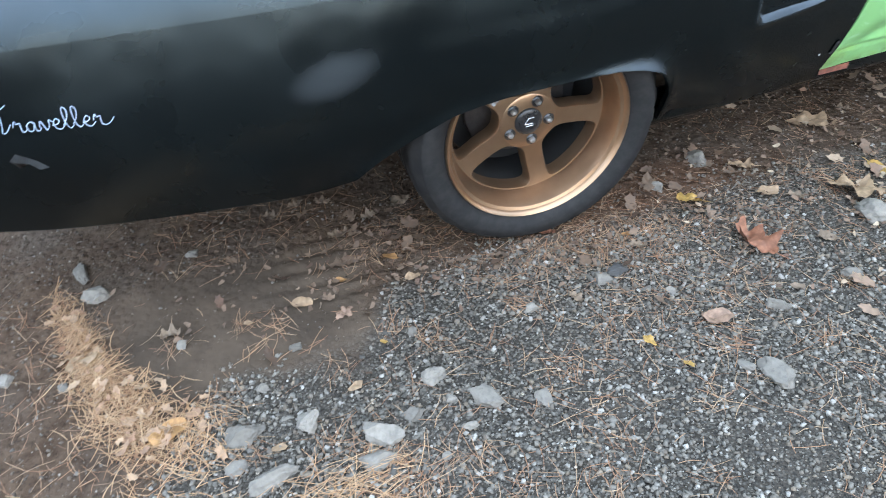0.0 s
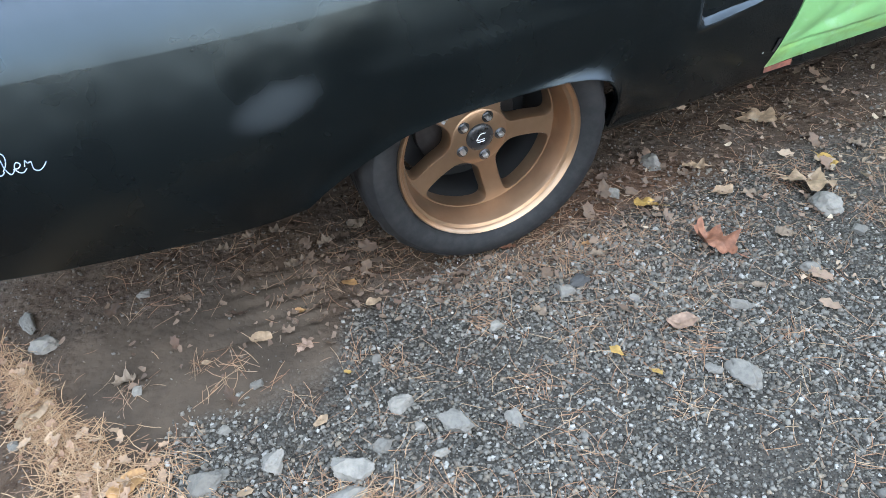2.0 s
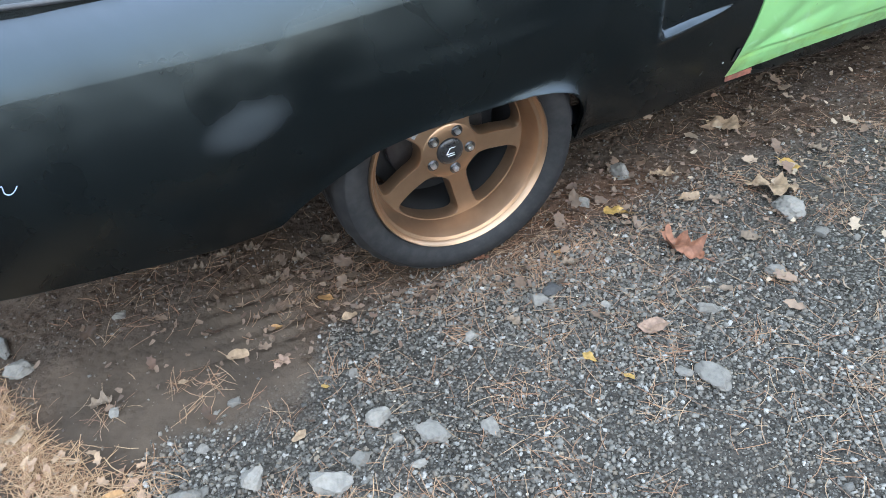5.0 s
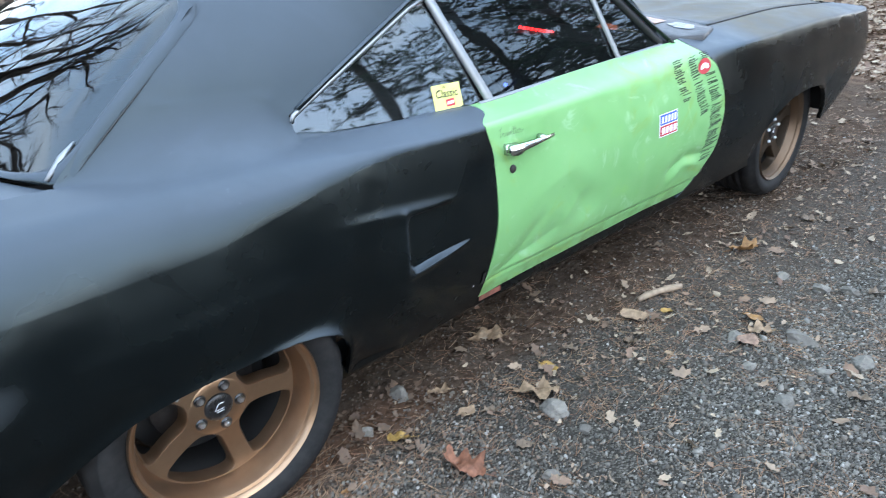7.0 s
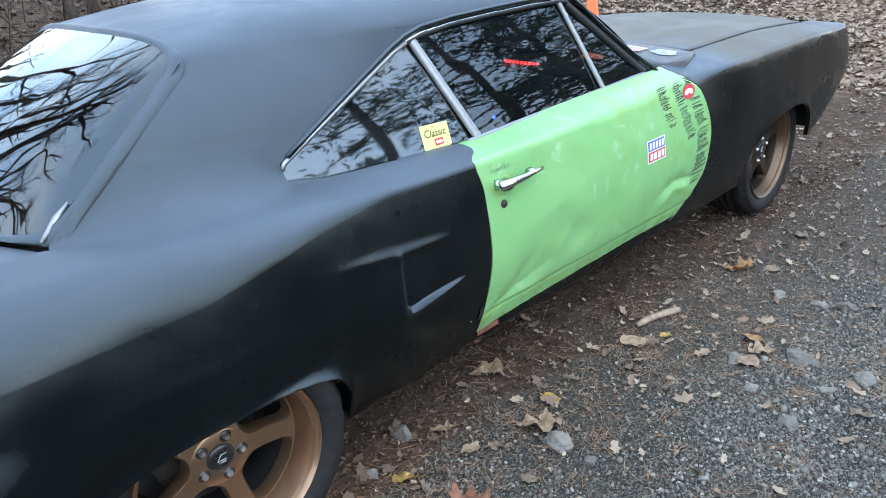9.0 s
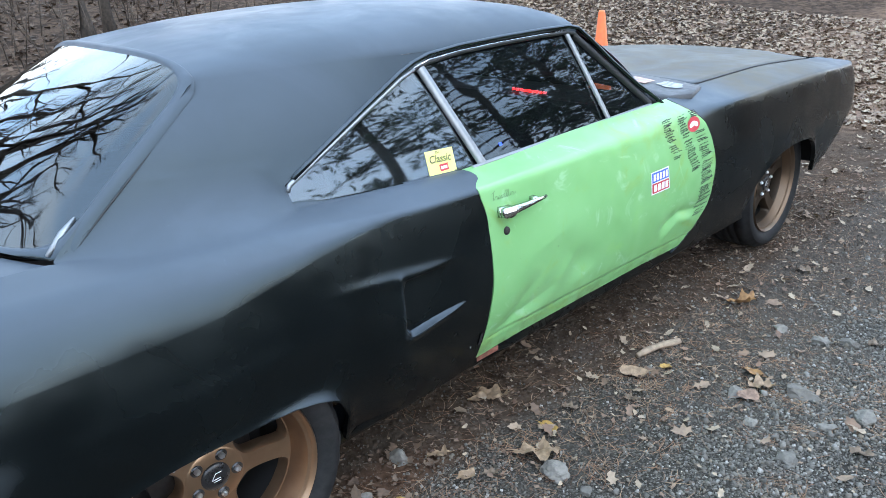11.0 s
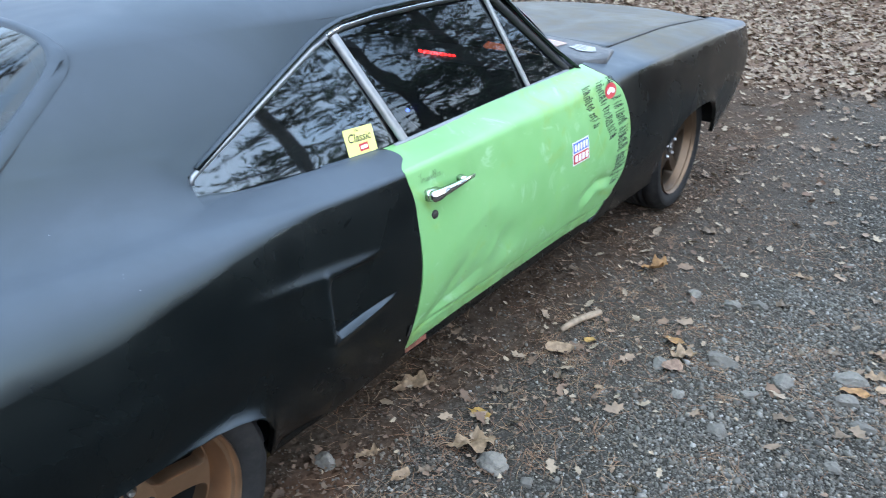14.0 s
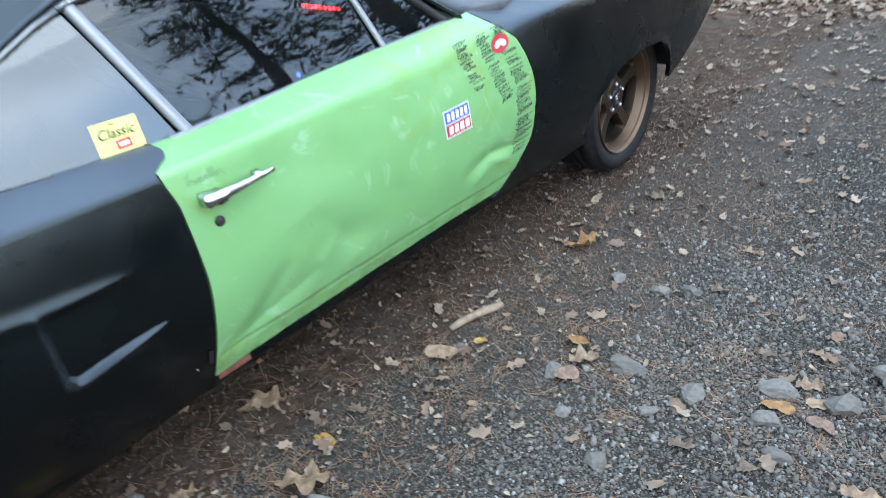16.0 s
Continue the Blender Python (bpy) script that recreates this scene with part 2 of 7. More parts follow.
def ground_material():
    """Bare brown dirt beside the car, dark crushed stone further out, and the leaf-covered forest floor."""
    m = Nodes("dirt_and_crushed_stone")
    x, y, z = m.xyz()
    wob = m.math("SUBTRACT", m.noise(2.6, 5, 0.6), 0.5)
    fine = m.noise(95, 6, 0.7)
    mid = m.noise(14, 6, 0.65)
    # edge of the crushed stone: nearer the car forward of the rear wheel
    edge = m.math("ADD", m.ramp(x, -0.58, -0.40, -1.17, -0.97), m.ramp(x, -0.85, -1.15, 0, -0.30))
    gravel = m.ramp(m.math("ADD", m.math("SUBTRACT", edge, y), m.math("MULTIPLY", wob, 0.32)), -0.06, 0.07)
    dirt = m.mix(m.ramp(mid, 0.3, 0.72), (0.047, 0.030, 0.020), (0.096, 0.065, 0.044))
    dirt = m.mix(m.ramp(m.noise(3.5, 3), 0.4, 0.68, 0, 0.65), dirt, (0.072, 0.057, 0.045))
    red = m.math("MULTIPLY", m.ramp(m.math("ABSOLUTE", m.math("SUBTRACT", x, 0.4)), 0.16, 0.4, 1, 0), m.ramp(m.math("ABSOLUTE", m.math("ADD", y, 0.9)), 0.08, 0.22, 1, 0))
    dirt = m.mix(m.math("MULTIPLY", red, 0.6), dirt, (0.098, 0.051, 0.030))
    dirt = m.mix(m.ramp(fine, 0.62, 0.8, 0, 0.4), dirt, (0.142, 0.114, 0.094))
    clump = m.voronoi(38, "F1", None)
    dirt = m.mix(m.math("MULTIPLY", m.ramp(m.noise(48, 6, 0.75), 0.52, 0.64), 0.75), dirt, (0.028, 0.021, 0.016))
    dirt = m.mix(m.ramp(m.noise(70, 4, 0.7, None, 1.0), 0.64, 0.72, 0, 0.55), dirt, (0.17, 0.14, 0.11))
    # bare patch pressed smooth behind the wheel, drier in its middle
    rx = m.math("MULTIPLY", m.ramp(m.math("ADD", x, m.math("MULTIPLY", wob, 0.15)), -1.20, -1.05), m.ramp(m.math("ADD", x, m.math("MULTIPLY", wob, 0.3)), -0.40, -0.55))
    ry = m.math("MULTIPLY", m.ramp(m.math("ADD", y, m.math("MULTIPLY", wob, 0.2)), -1.22, -1.12), m.ramp(y, -0.66, -0.80))
    pressed = m.math("MULTIPLY", rx, ry)
    silt = m.mix(m.ramp(m.noise(4.5, 4, 0.55), 0.35, 0.65), (0.046, 0.035, 0.026), (0.082, 0.061, 0.044))
    silt = m.mix(m.ramp(m.noise(60, 4, 0.6), 0.5, 0.75, 0, 0.35), silt, (0.055, 0.043, 0.034))
    dirt = m.mix(m.math("MULTIPLY", pressed, 0.88), dirt, silt)
    cells = m.voronoi(130)
    tone = m.node("ShaderNodeTexVoronoi")
    m.put(tone.inputs["Vector"], m.where)
    m.put(tone.inputs["Scale"], 130.0)
    sep = m.node("ShaderNodeSeparateColor")
    m.put(sep.inputs[0], tone.outputs["Color"])
    chip = m.mix(m.ramp(sep.outputs[0], 0.0, 1.0), (0.040, 0.037, 0.033), (0.175, 0.158, 0.134))
    chip = m.mix(m.ramp(sep.outputs[1], 0.985, 0.995), chip, (0.600, 0.519, 0.423))
    chip = m.mix(m.ramp(cells, 0.35, 0.7), chip, (0.036, 0.031, 0.025))
    chip = m.mix(m.ramp(m.noise(2.2, 4), 0.42, 0.68, 0, 0.55), chip, (0.066, 0.057, 0.048))
    # trodden fine soil mixed into the stone further along
    soil = m.math("MULTIPLY", m.ramp(x, 0.9, 2.4), m.ramp(m.math("ADD", y, m.math("MULTIPLY", wob, 0.9)), -1.75, -1.25))
    chip = m.mix(m.math("MULTIPLY", soil, 0.75), chip, m.mix(0.55, dirt, (0.135, 0.115, 0.096)))
    col = m.mix(gravel, dirt, chip)
    # forest floor
    far = m.ramp(m.math("ADD", m.math("ADD", x, m.math("MULTIPLY", y, 0.25)), m.math("MULTIPLY", wob, 1.2)), 5.1, 5.9)
    side = m.ramp(m.math("ADD", y, m.math("MULTIPLY", wob, 0.8)), 1.7, 2.6)
    litter = m.math("MAXIMUM", far, side)
    lcell = m.node("ShaderNodeTexVoronoi")
    m.put(lcell.inputs["Vector"], m.where)
    m.put(lcell.inputs["Scale"], 14.0)
    ls = m.node("ShaderNodeSeparateColor")
    m.put(ls.inputs[0], lcell.outputs["Color"])
    leafy = m.mix(m.ramp(ls.outputs[0], 0.1, 0.9), (0.080, 0.050, 0.034), (0.175, 0.115, 0.078))
    leafy = m.mix(m.ramp(mid, 0.55, 0.75, 0, 0.8), leafy, (0.072, 0.045, 0.027))
    damp = m.mix(m.ramp(ls.outputs[1], 0.1, 0.9), (0.030, 0.020, 0.014), (0.085, 0.056, 0.038))
    leafy = m.mix(side, leafy, damp)
    col = m.mix(litter, col, leafy)
    h = m.math("ADD", m.math("MULTIPLY", m.ramp(cells, 0.0, 0.6, 1, 0), gravel), m.math("MULTIPLY", fine, 0.8))
    h = m.math("ADD", h, m.math("MULTIPLY", mid, 1.2))
    h = m.math("ADD", h, m.ramp(clump, 0.1, 0.6, 0.7, 0))
    h = m.math("MULTIPLY", h, m.math("SUBTRACT", 1.0, m.math("MULTIPLY", pressed, 0.75)))
    return m.set(col, 0.95, 0.0, m.bump(h, 1.0, 0.009), 0.06)


def varied(name, tones, rough=0.85, scale=60.0, bump=0.3, per_island=True, spec=0.3):
    """Pieces that differ from one to the next: tones is a list of colours."""
    m = Nodes(name)
    r = m.island() if per_island else m.random()
    ramp = m.node("ShaderNodeValToRGB")
    ramp.color_ramp.interpolation = "LINEAR"
    els = ramp.color_ramp.elements
    while len(els) < len(tones):
        els.new(0.5)
    for k, (el, c) in enumerate(zip(els, tones)):
        el.position = k / max(1, len(tones) - 1)
        el.color = (*c, 1)
    m.put(ramp.inputs[0], r)
    n = m.noise(scale, 5, 0.65)
    col = m.mix(m.ramp(n, 0.35, 0.7, 0, 0.4), ramp.outputs[0], (0.05, 0.045, 0.04))
    return m.set(col, rough, 0.0, m.bump(n, bump, 0.003), spec)


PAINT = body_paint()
GREEN = green_paint()
BRONZE = bronze()
# front wheels: same bronze, dusty, and darkened in colour for the fender's deep shade
DUSTY_SHADED = bronze("dusty_shaded_bronze", 0.48)
SHADED_SPOKES = bronze("shaded_spoke_bronze", 0.70)
RUBBER = rubber()
GROUND = ground_material()
CHROME = plain("worn_chrome", (0.62, 0.63, 0.64), 0.16, 1.0, 90, 0.08)
STEEL = plain("zinc_steel", (0.72, 0.74, 0.76), 0.34, 1.0, 200, 0.1)
BRUSHED = plain("aluminium_trim", (0.26, 0.27, 0.28), 0.42, 0.9, 12, 0.06)
SEAL = plain("black_rubber_seal", (0.012, 0.012, 0.013), 0.55, 0.0, 80, 0.2)
UNDER = plain("dark_underbody", (0.010, 0.010, 0.010), 0.9, 0.0, 12, 0.3)
CABIN = plain("dark_vinyl", (0.008, 0.008, 0.009), 0.65, 0.0, 60, 0.2)
RUST = plain("rusty_steel", (0.17, 0.055, 0.035), 0.8, 0.0, 60, 0.4, 0.3)
IRON = plain("cast_iron", (0.055, 0.05, 0.048), 0.55, 0.6, 60, 0.3, 0.2)
LACQUER = plain("black_lacquer", (0.008, 0.010, 0.010), 0.12, 0.0, 20, 0.2)
CAP = plain("black_cap", (0.014, 0.014, 0.015), 0.3, 0.0, 60, 0.1)
WHITE = plain("white_print", (0.72, 0.73, 0.74), 0.5, 0.0, 60, 0.06)
PALE = plain("pale_blue_lettering", (0.36, 0.45, 0.58), 0.5, 0.0, 120, 0.15)
YELLOW = plain("yellow_sticker", (0.72, 0.68, 0.20), 0.5, 0.0, 60, 0.06)
INK = plain("black_ink", (0.02, 0.03, 0.02), 0.6, 0.0, 60, 0.1)
PENCIL = plain("faint_pen", (0.09, 0.15, 0.075), 0.6, 0.0, 60, 0.1)
RED = plain("red_print", (0.46, 0.035, 0.045), 0.45, 0.0, 60, 0.08)
BLUE = plain("blue_print", (0.045, 0.10, 0.48), 0.45, 0.0, 60, 0.08)
GRIMY = plain("grimy_white_print", (0.30, 0.31, 0.32), 0.6, 0.0, 40, 0.4)
ORANGE = plain("faded_orange_print", (0.42, 0.24, 0.165), 0.5, 0.0, 25, 0.25)
CONE = plain("orange_cone_plastic", (0.75, 0.14, 0.03), 0.5, 0.0, 20, 0.12)
SCUFF = plain("scraped_paint", (0.028, 0.031, 0.034), 0.5, 0.0, 70, 0.6)
EDGE = plain("dark_rubber_edge", (0.035, 0.036, 0.038), 0.5, 0.0, 40, 0.2)
TUBE = plain("grey_painted_tube", (0.16, 0.16, 0.165), 0.45, 0.0, 40, 0.1)
GLASS = glass("side_glass", (0.20, 0.22, 0.23), 1.62, 0.008, 0.12)
DUSTGLASS = glass("dusty_side_glass", (0.09, 0.10, 0.105), 2.0, 0.014, 0.10, 0.03)
REARGLASS = glass("tinted_rear_glass", (0.14, 0.15, 0.16), 1.66, 0.0, 0.35)


def peeling():
    m = Nodes("peeling_orange_print")
    n = m.noise(22, 5, 0.6)
    col = m.mix(m.ramp(n, 0.34, 0.52), (0.50, 0.44, 0.36), (0.48, 0.19, 0.075))
    return m.set(col, 0.5, 0.0, m.bump(n, 0.2, 0.002))


PEEL = peeling()


def lamp_material(name, color, strength):
    m = Nodes(name)
    m.put(m.bsdf.inputs["Base Color"], color)
    m.put(m.bsdf.inputs["Emission Color"], color)
    m.put(m.bsdf.inputs["Emission Strength"], strength)
    return m.mat


LED_RED = lamp_material("red_led", (1.0, 0.02, 0.02), 6.0)
LED_BLUE = lamp_material("blue_led", (0.05, 0.12, 1.0), 4.0)


# ---- mesh helpers ----
def as_mesh(name, verts, faces, smooth=True):
    me = bpy.data.meshes.new(name)
    me.from_pydata([tuple(v) for v in verts], [], faces)
    me.validate()
    if smooth:
        me.polygons.foreach_set("use_smooth", [True] * len(me.polygons))
    me.update()
    return me


def part(name, shape, material, parent=None, label="", smooth=True):
    """Links a bmesh or a mesh as one object under a thing or a part."""
    if isinstance(shape, bmesh.types.BMesh):
        me = bpy.data.meshes.new(name)
        shape.to_mesh(me)
        shape.free()
        if smooth:
            me.polygons.foreach_set("use_smooth", [True] * len(me.polygons))
    else:
        me = shape
    if not me.materials:
        me.materials.append(material)
    ob = new(name, me)
    if parent is not None:
        ob.parent = parent
        ob.matrix_parent_inverse = parent.matrix_basis.inverted()
    if label:
        ob["label"] = label
    return ob


def curve(xs, ys):
    """A smooth monotone curve through the knots (as a function)."""
    xs, ys = np.array(xs, float), np.array(ys, float)
    h, d = np.diff(xs), np.diff(ys) / np.diff(xs)
    m = np.r_[d[0], [0 if a * b <= 0 else 2 * a * b / (a + b) for a, b in zip(d[:-1], d[1:])], d[-1]]

    def f(x):
        x = float(min(max(x, xs[0]), xs[-1]))
        k = int(min(max(np.searchsorted(xs, x) - 1, 0), len(h) - 1))
        t = (x - xs[k]) / h[k]
        return float(ys[k] * (1 + 2 * t) * (1 - t) ** 2 + m[k] * h[k] * t * (1 - t) ** 2 + ys[k + 1] * t * t * (3 - 2 * t) + m[k + 1] * h[k] * t * t * (t - 1))

    return f


def smooth(a, b, x):
    t = min(1.0, max(0.0, (x - a) / (b - a)))
    return t * t * (3 - 2 * t)


def grid_faces(rows, cols, base=0, flip=False):
    """Faces of a grid laid out row by row."""
    out = []
    for i in range(rows - 1):
        for j in range(cols - 1):
            q = (base + i * cols + j, base + i * cols + j + 1, base + (i + 1) * cols + j + 1, base + (i + 1) * cols + j)
            out.append(q[::-1] if flip else q)
    return out


def weld(bm, dist=0.0006):
    bmesh.ops.remove_doubles(bm, verts=bm.verts, dist=dist)
    bmesh.ops.recalc_face_normals(bm, faces=bm.faces)
    return bm


def bm_from(verts, faces):
    bm = bmesh.new()
    vs = [bm.verts.new(v) for v in verts]
    for f in faces:
        if len({tuple(verts[k]) for k in f}) >= 3:
            try:
                bm.faces.new([vs[k] for k in f])
            except ValueError:
                pass
    return bm


def tube(points, radii, sides=8, closed=False):
    """Vertices and faces of a tube along the points."""
    pts = [Vector(p) for p in points]
    radii = [radii] * len(pts) if isinstance(radii, (int, float)) else radii
    verts, faces = [], []
    ref = Vector((0, 0, 1))
    for k, p in enumerate(pts):
        d = (pts[min(k + 1, len(pts) - 1)] - pts[max(k - 1, 0)]).normalized()
        a = d.cross(ref)
        if a.length < 1e-3:
            a = d.cross(Vector((0, 1, 0)))
        a.normalize()
        b = d.cross(a)
        for s in range(sides):
            w = 2 * math.pi * s / sides
            verts.append(p + radii[k] * (math.cos(w) * a + math.sin(w) * b))
    for k in range(len(pts) - 1):
        for s in range(sides):
            t = (s + 1) % sides
            faces.append((k * sides + s, k * sides + t, (k + 1) * sides + t, (k + 1) * sides + s))
    faces.append(tuple(range(sides))[::-1])
    faces.append(tuple(range((len(pts) - 1) * sides, len(pts) * sides)))
    return verts, faces


def merged(pieces):
    verts, faces = [], []
    for v, f in pieces:
        n = len(verts)
        verts += v
        faces += [tuple(n + k for k in q) for q in f]
    return verts, faces


def box(bm, lo, hi, bevel=0.0):
    m = Matrix.Translation([(a + b) / 2 for a, b in zip(lo, hi)]) @ Matrix.Diagonal([b - a for a, b in zip(lo, hi)] + [1])
    made = bmesh.ops.create_cube(bm, size=1.0, matrix=m)
    if bevel:
        edges = {e for v in made["verts"] for e in v.link_edges}
        bmesh.ops.bevel(bm, geom=list(edges), offset=bevel, segments=2, profile=0.7, affect="EDGES")
    return bm


def lathe(profile, segs=64, axis_y=True):
    """Turns (radius, along) pairs about the y axis."""
    verts, faces = [], []
    n = len(profile)
    for s in range(segs):
        w = 2 * math.pi * s / segs
        for r, y in profile:
            verts.append((r * math.cos(w), y, r * math.sin(w)))
    for s in range(segs):
        t = (s + 1) % segs
        for k in range(n - 1):
            faces.append((s * n + k, s * n + k + 1, t * n + k + 1, t * n + k))
    return verts, faces


def fan_plate(outline, thick, to_world):
    """A flat plate from a 2D outline with a little thickness, laid into place by to_world(u, v, w)."""
    n = len(outline)
    verts = [to_world(u, v, 0.0) for u, v in outline] + [to_world(u, v, thick) for u, v in outline]
    faces = [tuple(range(n)), tuple(range(2 * n - 1, n - 1, -1))]
    faces += [(k, (k + 1) % n, n + (k + 1) % n, n + k) for k in range(n)]
    return verts, faces


# ---- the car: x forward from the rear axle, its flank at negative y faces the camera ----
KNOT = [-1.36, -0.9, -0.4, 0.0, 0.45, 0.9, 1.5, 2.1, 2.6, 3.0, 3.4, 3.75, 3.92]
Y_MID = curve(KNOT, [0.890, 0.945, 0.970, 0.978, 0.970, 0.948, 0.928, 0.928, 0.938, 0.940, 0.922, 0.880, 0.820])
Z_MID = curve(KNOT, [0.62, 0.60, 0.60, 0.60, 0.60, 0.58, 0.56, 0.56, 0.58, 0.60, 0.62, 0.64, 0.65])
Y_SH = curve(KNOT, [0.830, 0.885, 0.915, 0.928, 0.930, 0.918, 0.890, 0.882, 0.906, 0.904, 0.882, 0.842, 0.785])
Z_SH = curve(KNOT, [0.900, 0.905, 0.902, 0.893, 0.881, 0.855, 0.842, 0.842, 0.852, 0.853, 0.832, 0.808, 0.792])
Y_BOT = curve(KNOT, [0.830, 0.880, 0.905, 0.910, 0.895, 0.880, 0.875, 0.875, 0.880, 0.890, 0.880, 0.830, 0.770])
R_SH = curve([-1.36, -0.5, 0.0, 0.2, 0.36, 0.6, 0.95, 2.0, 2.5, 3.9], [0.13, 0.135, 0.115, 0.083, 0.048, 0.020, 0.016, 0.036, 0.016, 0.02])
Z_BOT_REAR = curve([-1.36, -1.12, -0.9, -0.78, -0.55, -0.47, -0.43, -0.38, -0.30, -0.20, -0.05, 0.12, 0.20, 0.27, 0.31, 0.335, 0.347, 0.353, 0.36, 0.6, 0.8, 0.92],
                   [0.400, 0.352, 0.328, 0.317, 0.304, 0.318, 0.350, 0.384, 0.425, 0.464, 0.480, 0.482, 0.478, 0.463, 0.440, 0.405, 0.370, 0.320, 0.252, 0.236, 0.246, 0.262])
Z_BOT_FRONT = curve([2.05, 2.3, 2.50, 2.58, 2.60, 2.63, 2.70, 2.82, 2.97, 3.10, 3.20, 3.24, 3.262, 3.29, 3.5, 3.7, 3.92],
                    [0.268, 0.265, 0.275, 0.300, 0.370, 0.430, 0.495, 0.540, 0.555, 0.545, 0.480, 0.405, 0.338, 0.342, 0.440, 0.545, 0.63])
DOOR_REAR = curve([0.26, 0.316, 0.45, 0.6, 0.76, 0.853, 0.87, 0.9], [0.872, 0.880, 0.898, 0.912, 0.908, 0.890, 0.950, 0.955])
DOOR_FRONT = curve([0.26, 0.30, 0.365, 0.476, 0.64, 0.79, 0.85, 0.90], [2.00, 2.06, 2.128, 2.205, 2.228, 2.180, 2.120, 2.09])


def flank(x, z):
    """Half-width of the lower body at height z."""
    ym, zm, ys, zs, yb = Y_MID(x), Z_MID(x), Y_SH(x), Z_SH(x), Y_BOT(x)
    if z <= zm:
        t = (zm - z) / (zm - 0.27)
        return ym - (ym - yb) * t ** 2
    t = min(1.0, (z - zm) / (zs - zm))
    return ym - (ym - ys) * t ** 1.7


def shelf_in(x):
    """Inner end of the shoulder: foot of the pillar, window base or hood seam."""
    yi = curve([-1.36, -0.75, -0.25, 0.37, 0.95, 1.5, 2.0, 2.2, 2.4, 3.3, 3.92], [0.66, 0.72, 0.7485, 0.7622, 0.768, 0.772, 0.772, 0.74, 0.705, 0.700, 0.62])(x)
    zi = curve([-1.36, -0.75, -0.25, 0.37, 0.65, 0.95, 1.5, 2.0, 2.4, 2.9, 3.3, 3.92], [0.945, 0.945, 0.938, 0.906, 0.886, 0.868, 0.884, 0.890, 0.892, 0.890, 0.868, 0.800])(x)
    return yi, zi


def foot_fillet(x):
    """How far out the pillar's hollow begins on the shelf."""
    return 0.004 + 0.080 * smooth(-0.19, 0.02, x) * smooth(0.46, 0.27, x)


def section(x, zb, n_side, n_top):
    """Points (half-width, height) up the flank, round the shoulder and in along its shelf."""
    ys, zs, r = Y_SH(x), Z_SH(x), R_SH(x)
    inner = Vector(shelf_in(x))
    zc = zs - r
    side = [zb + (zc - zb) * k / (n_side - 1) for k in range(n_side)]
    pts = [(flank(x, z), z) for z in side]
    a, c = Vector(pts[-1]), Vector((ys, zs))
    way = (inner - c).normalized()
    b = c + way * min(r, 0.38 * (inner - c).length)
    if -0.1901 <= x <= 0.62:
        inner = inner - way * foot_fillet(x)
    for k in range(1, 7):
        t = k / 6
        p = a * (1 - t) ** 2 + c * 2 * t * (1 - t) + b * t * t
        pts.append((p.x, p.y))
    crown = 0.012 * smooth(0.40, 0.55, x) * smooth(1.05, 0.9, x)
    for k in range(1, n_top + 1):
        p = b.lerp(inner, k / n_top)
        p.y += crown * math.sin(math.pi * (k / n_top) ** 1.3)
        pts.append((p.x, p.y))
    return pts


def pillar_column(x, top, cols):
    """From the shelf through the hollow up the pillar to height top."""
    c = Vector((Y_SH(x), Z_SH(x)))
    corner = Vector(shelf_in(x))
    way = (corner - c).normalized()
    f = foot_fillet(x)
    a = corner - way * f
    zb = corner.y + min(0.8 * (top - corner.y), f * 1.4)
    b = Vector((side_y(x, zb), zb))
    pts = []
    for k in range(cols):
        t = k / (cols - 1)
        if t < 0.45:
            q = t / 0.45
            p = a * (1 - q) ** 2 + corner * 2 * q * (1 - q) + b * q * q
            pts.append((p.x, p.y))
        else:
            z = zb + (top - zb) * (t - 0.45) / 0.55
            # old body seam showing through the paint
            zc = 1.039 - 0.088 * x + 0.02 * smooth(0.12, 0.04, x)
            fade = smooth(0.02, 0.09, x) * smooth(0.375, 0.33, x)
            seam = 0.0012 * math.exp(-((z - zc) / 0.011) ** 2) - 0.0008 * math.exp(-((z - zc - 0.024) / 0.015) ** 2)
            pts.append((side_y(x, z) + seam * fade, z))
    return pts


def folded(bm, inward, depth=0.018, below=9.0):
    """Turns the open edges of a panel inward, so that the sheet has thickness."""
    edges = [e for e in bm.edges if e.is_boundary and all(v.co.z < below for v in e.verts)]
    made = bmesh.ops.extrude_edge_only(bm, edges=edges)
    verts = [v for v in made["geom"] if isinstance(v, bmesh.types.BMVert)]
    bmesh.ops.translate(bm, verts=verts, vec=(0, inward * depth, 0))
    for e in edges:
        e.smooth = False
    return bm


def panel(s, xs, n_side, n_top, z_bottom, shift, dent=None, bm_after=None):
    """One body panel on side s (-1 faces the camera). shift moves a column's points to the panel's curved ends."""
    verts = []
    for x in xs:
        for y, z in section(x, z_bottom(x), n_side, n_top):
            xx = shift(x, z)
            yy = y + (dent(xx, z, y) if dent else 0.0)
            verts.append((xx, s * yy, z))
    cols = len(verts) // len(xs)
    return bm_from(verts, grid_faces(len(xs), cols, 0, s > 0))


def xrange(a, b, step):
    n = max(1, int(round((b - a) / step)))
    return [a + (b - a) * k / n for k in range(n + 1)]


ARCH_X = np.linspace(-0.47, 0.357, 240)
ARCH_Z = np.array([Z_BOT_REAR(float(v)) for v in ARCH_X])


def arch_gap(x, z):
    """Distance to the lip of the rear wheel arch."""
    return float(np.min(np.hypot(ARCH_X - x, ARCH_Z - z)))


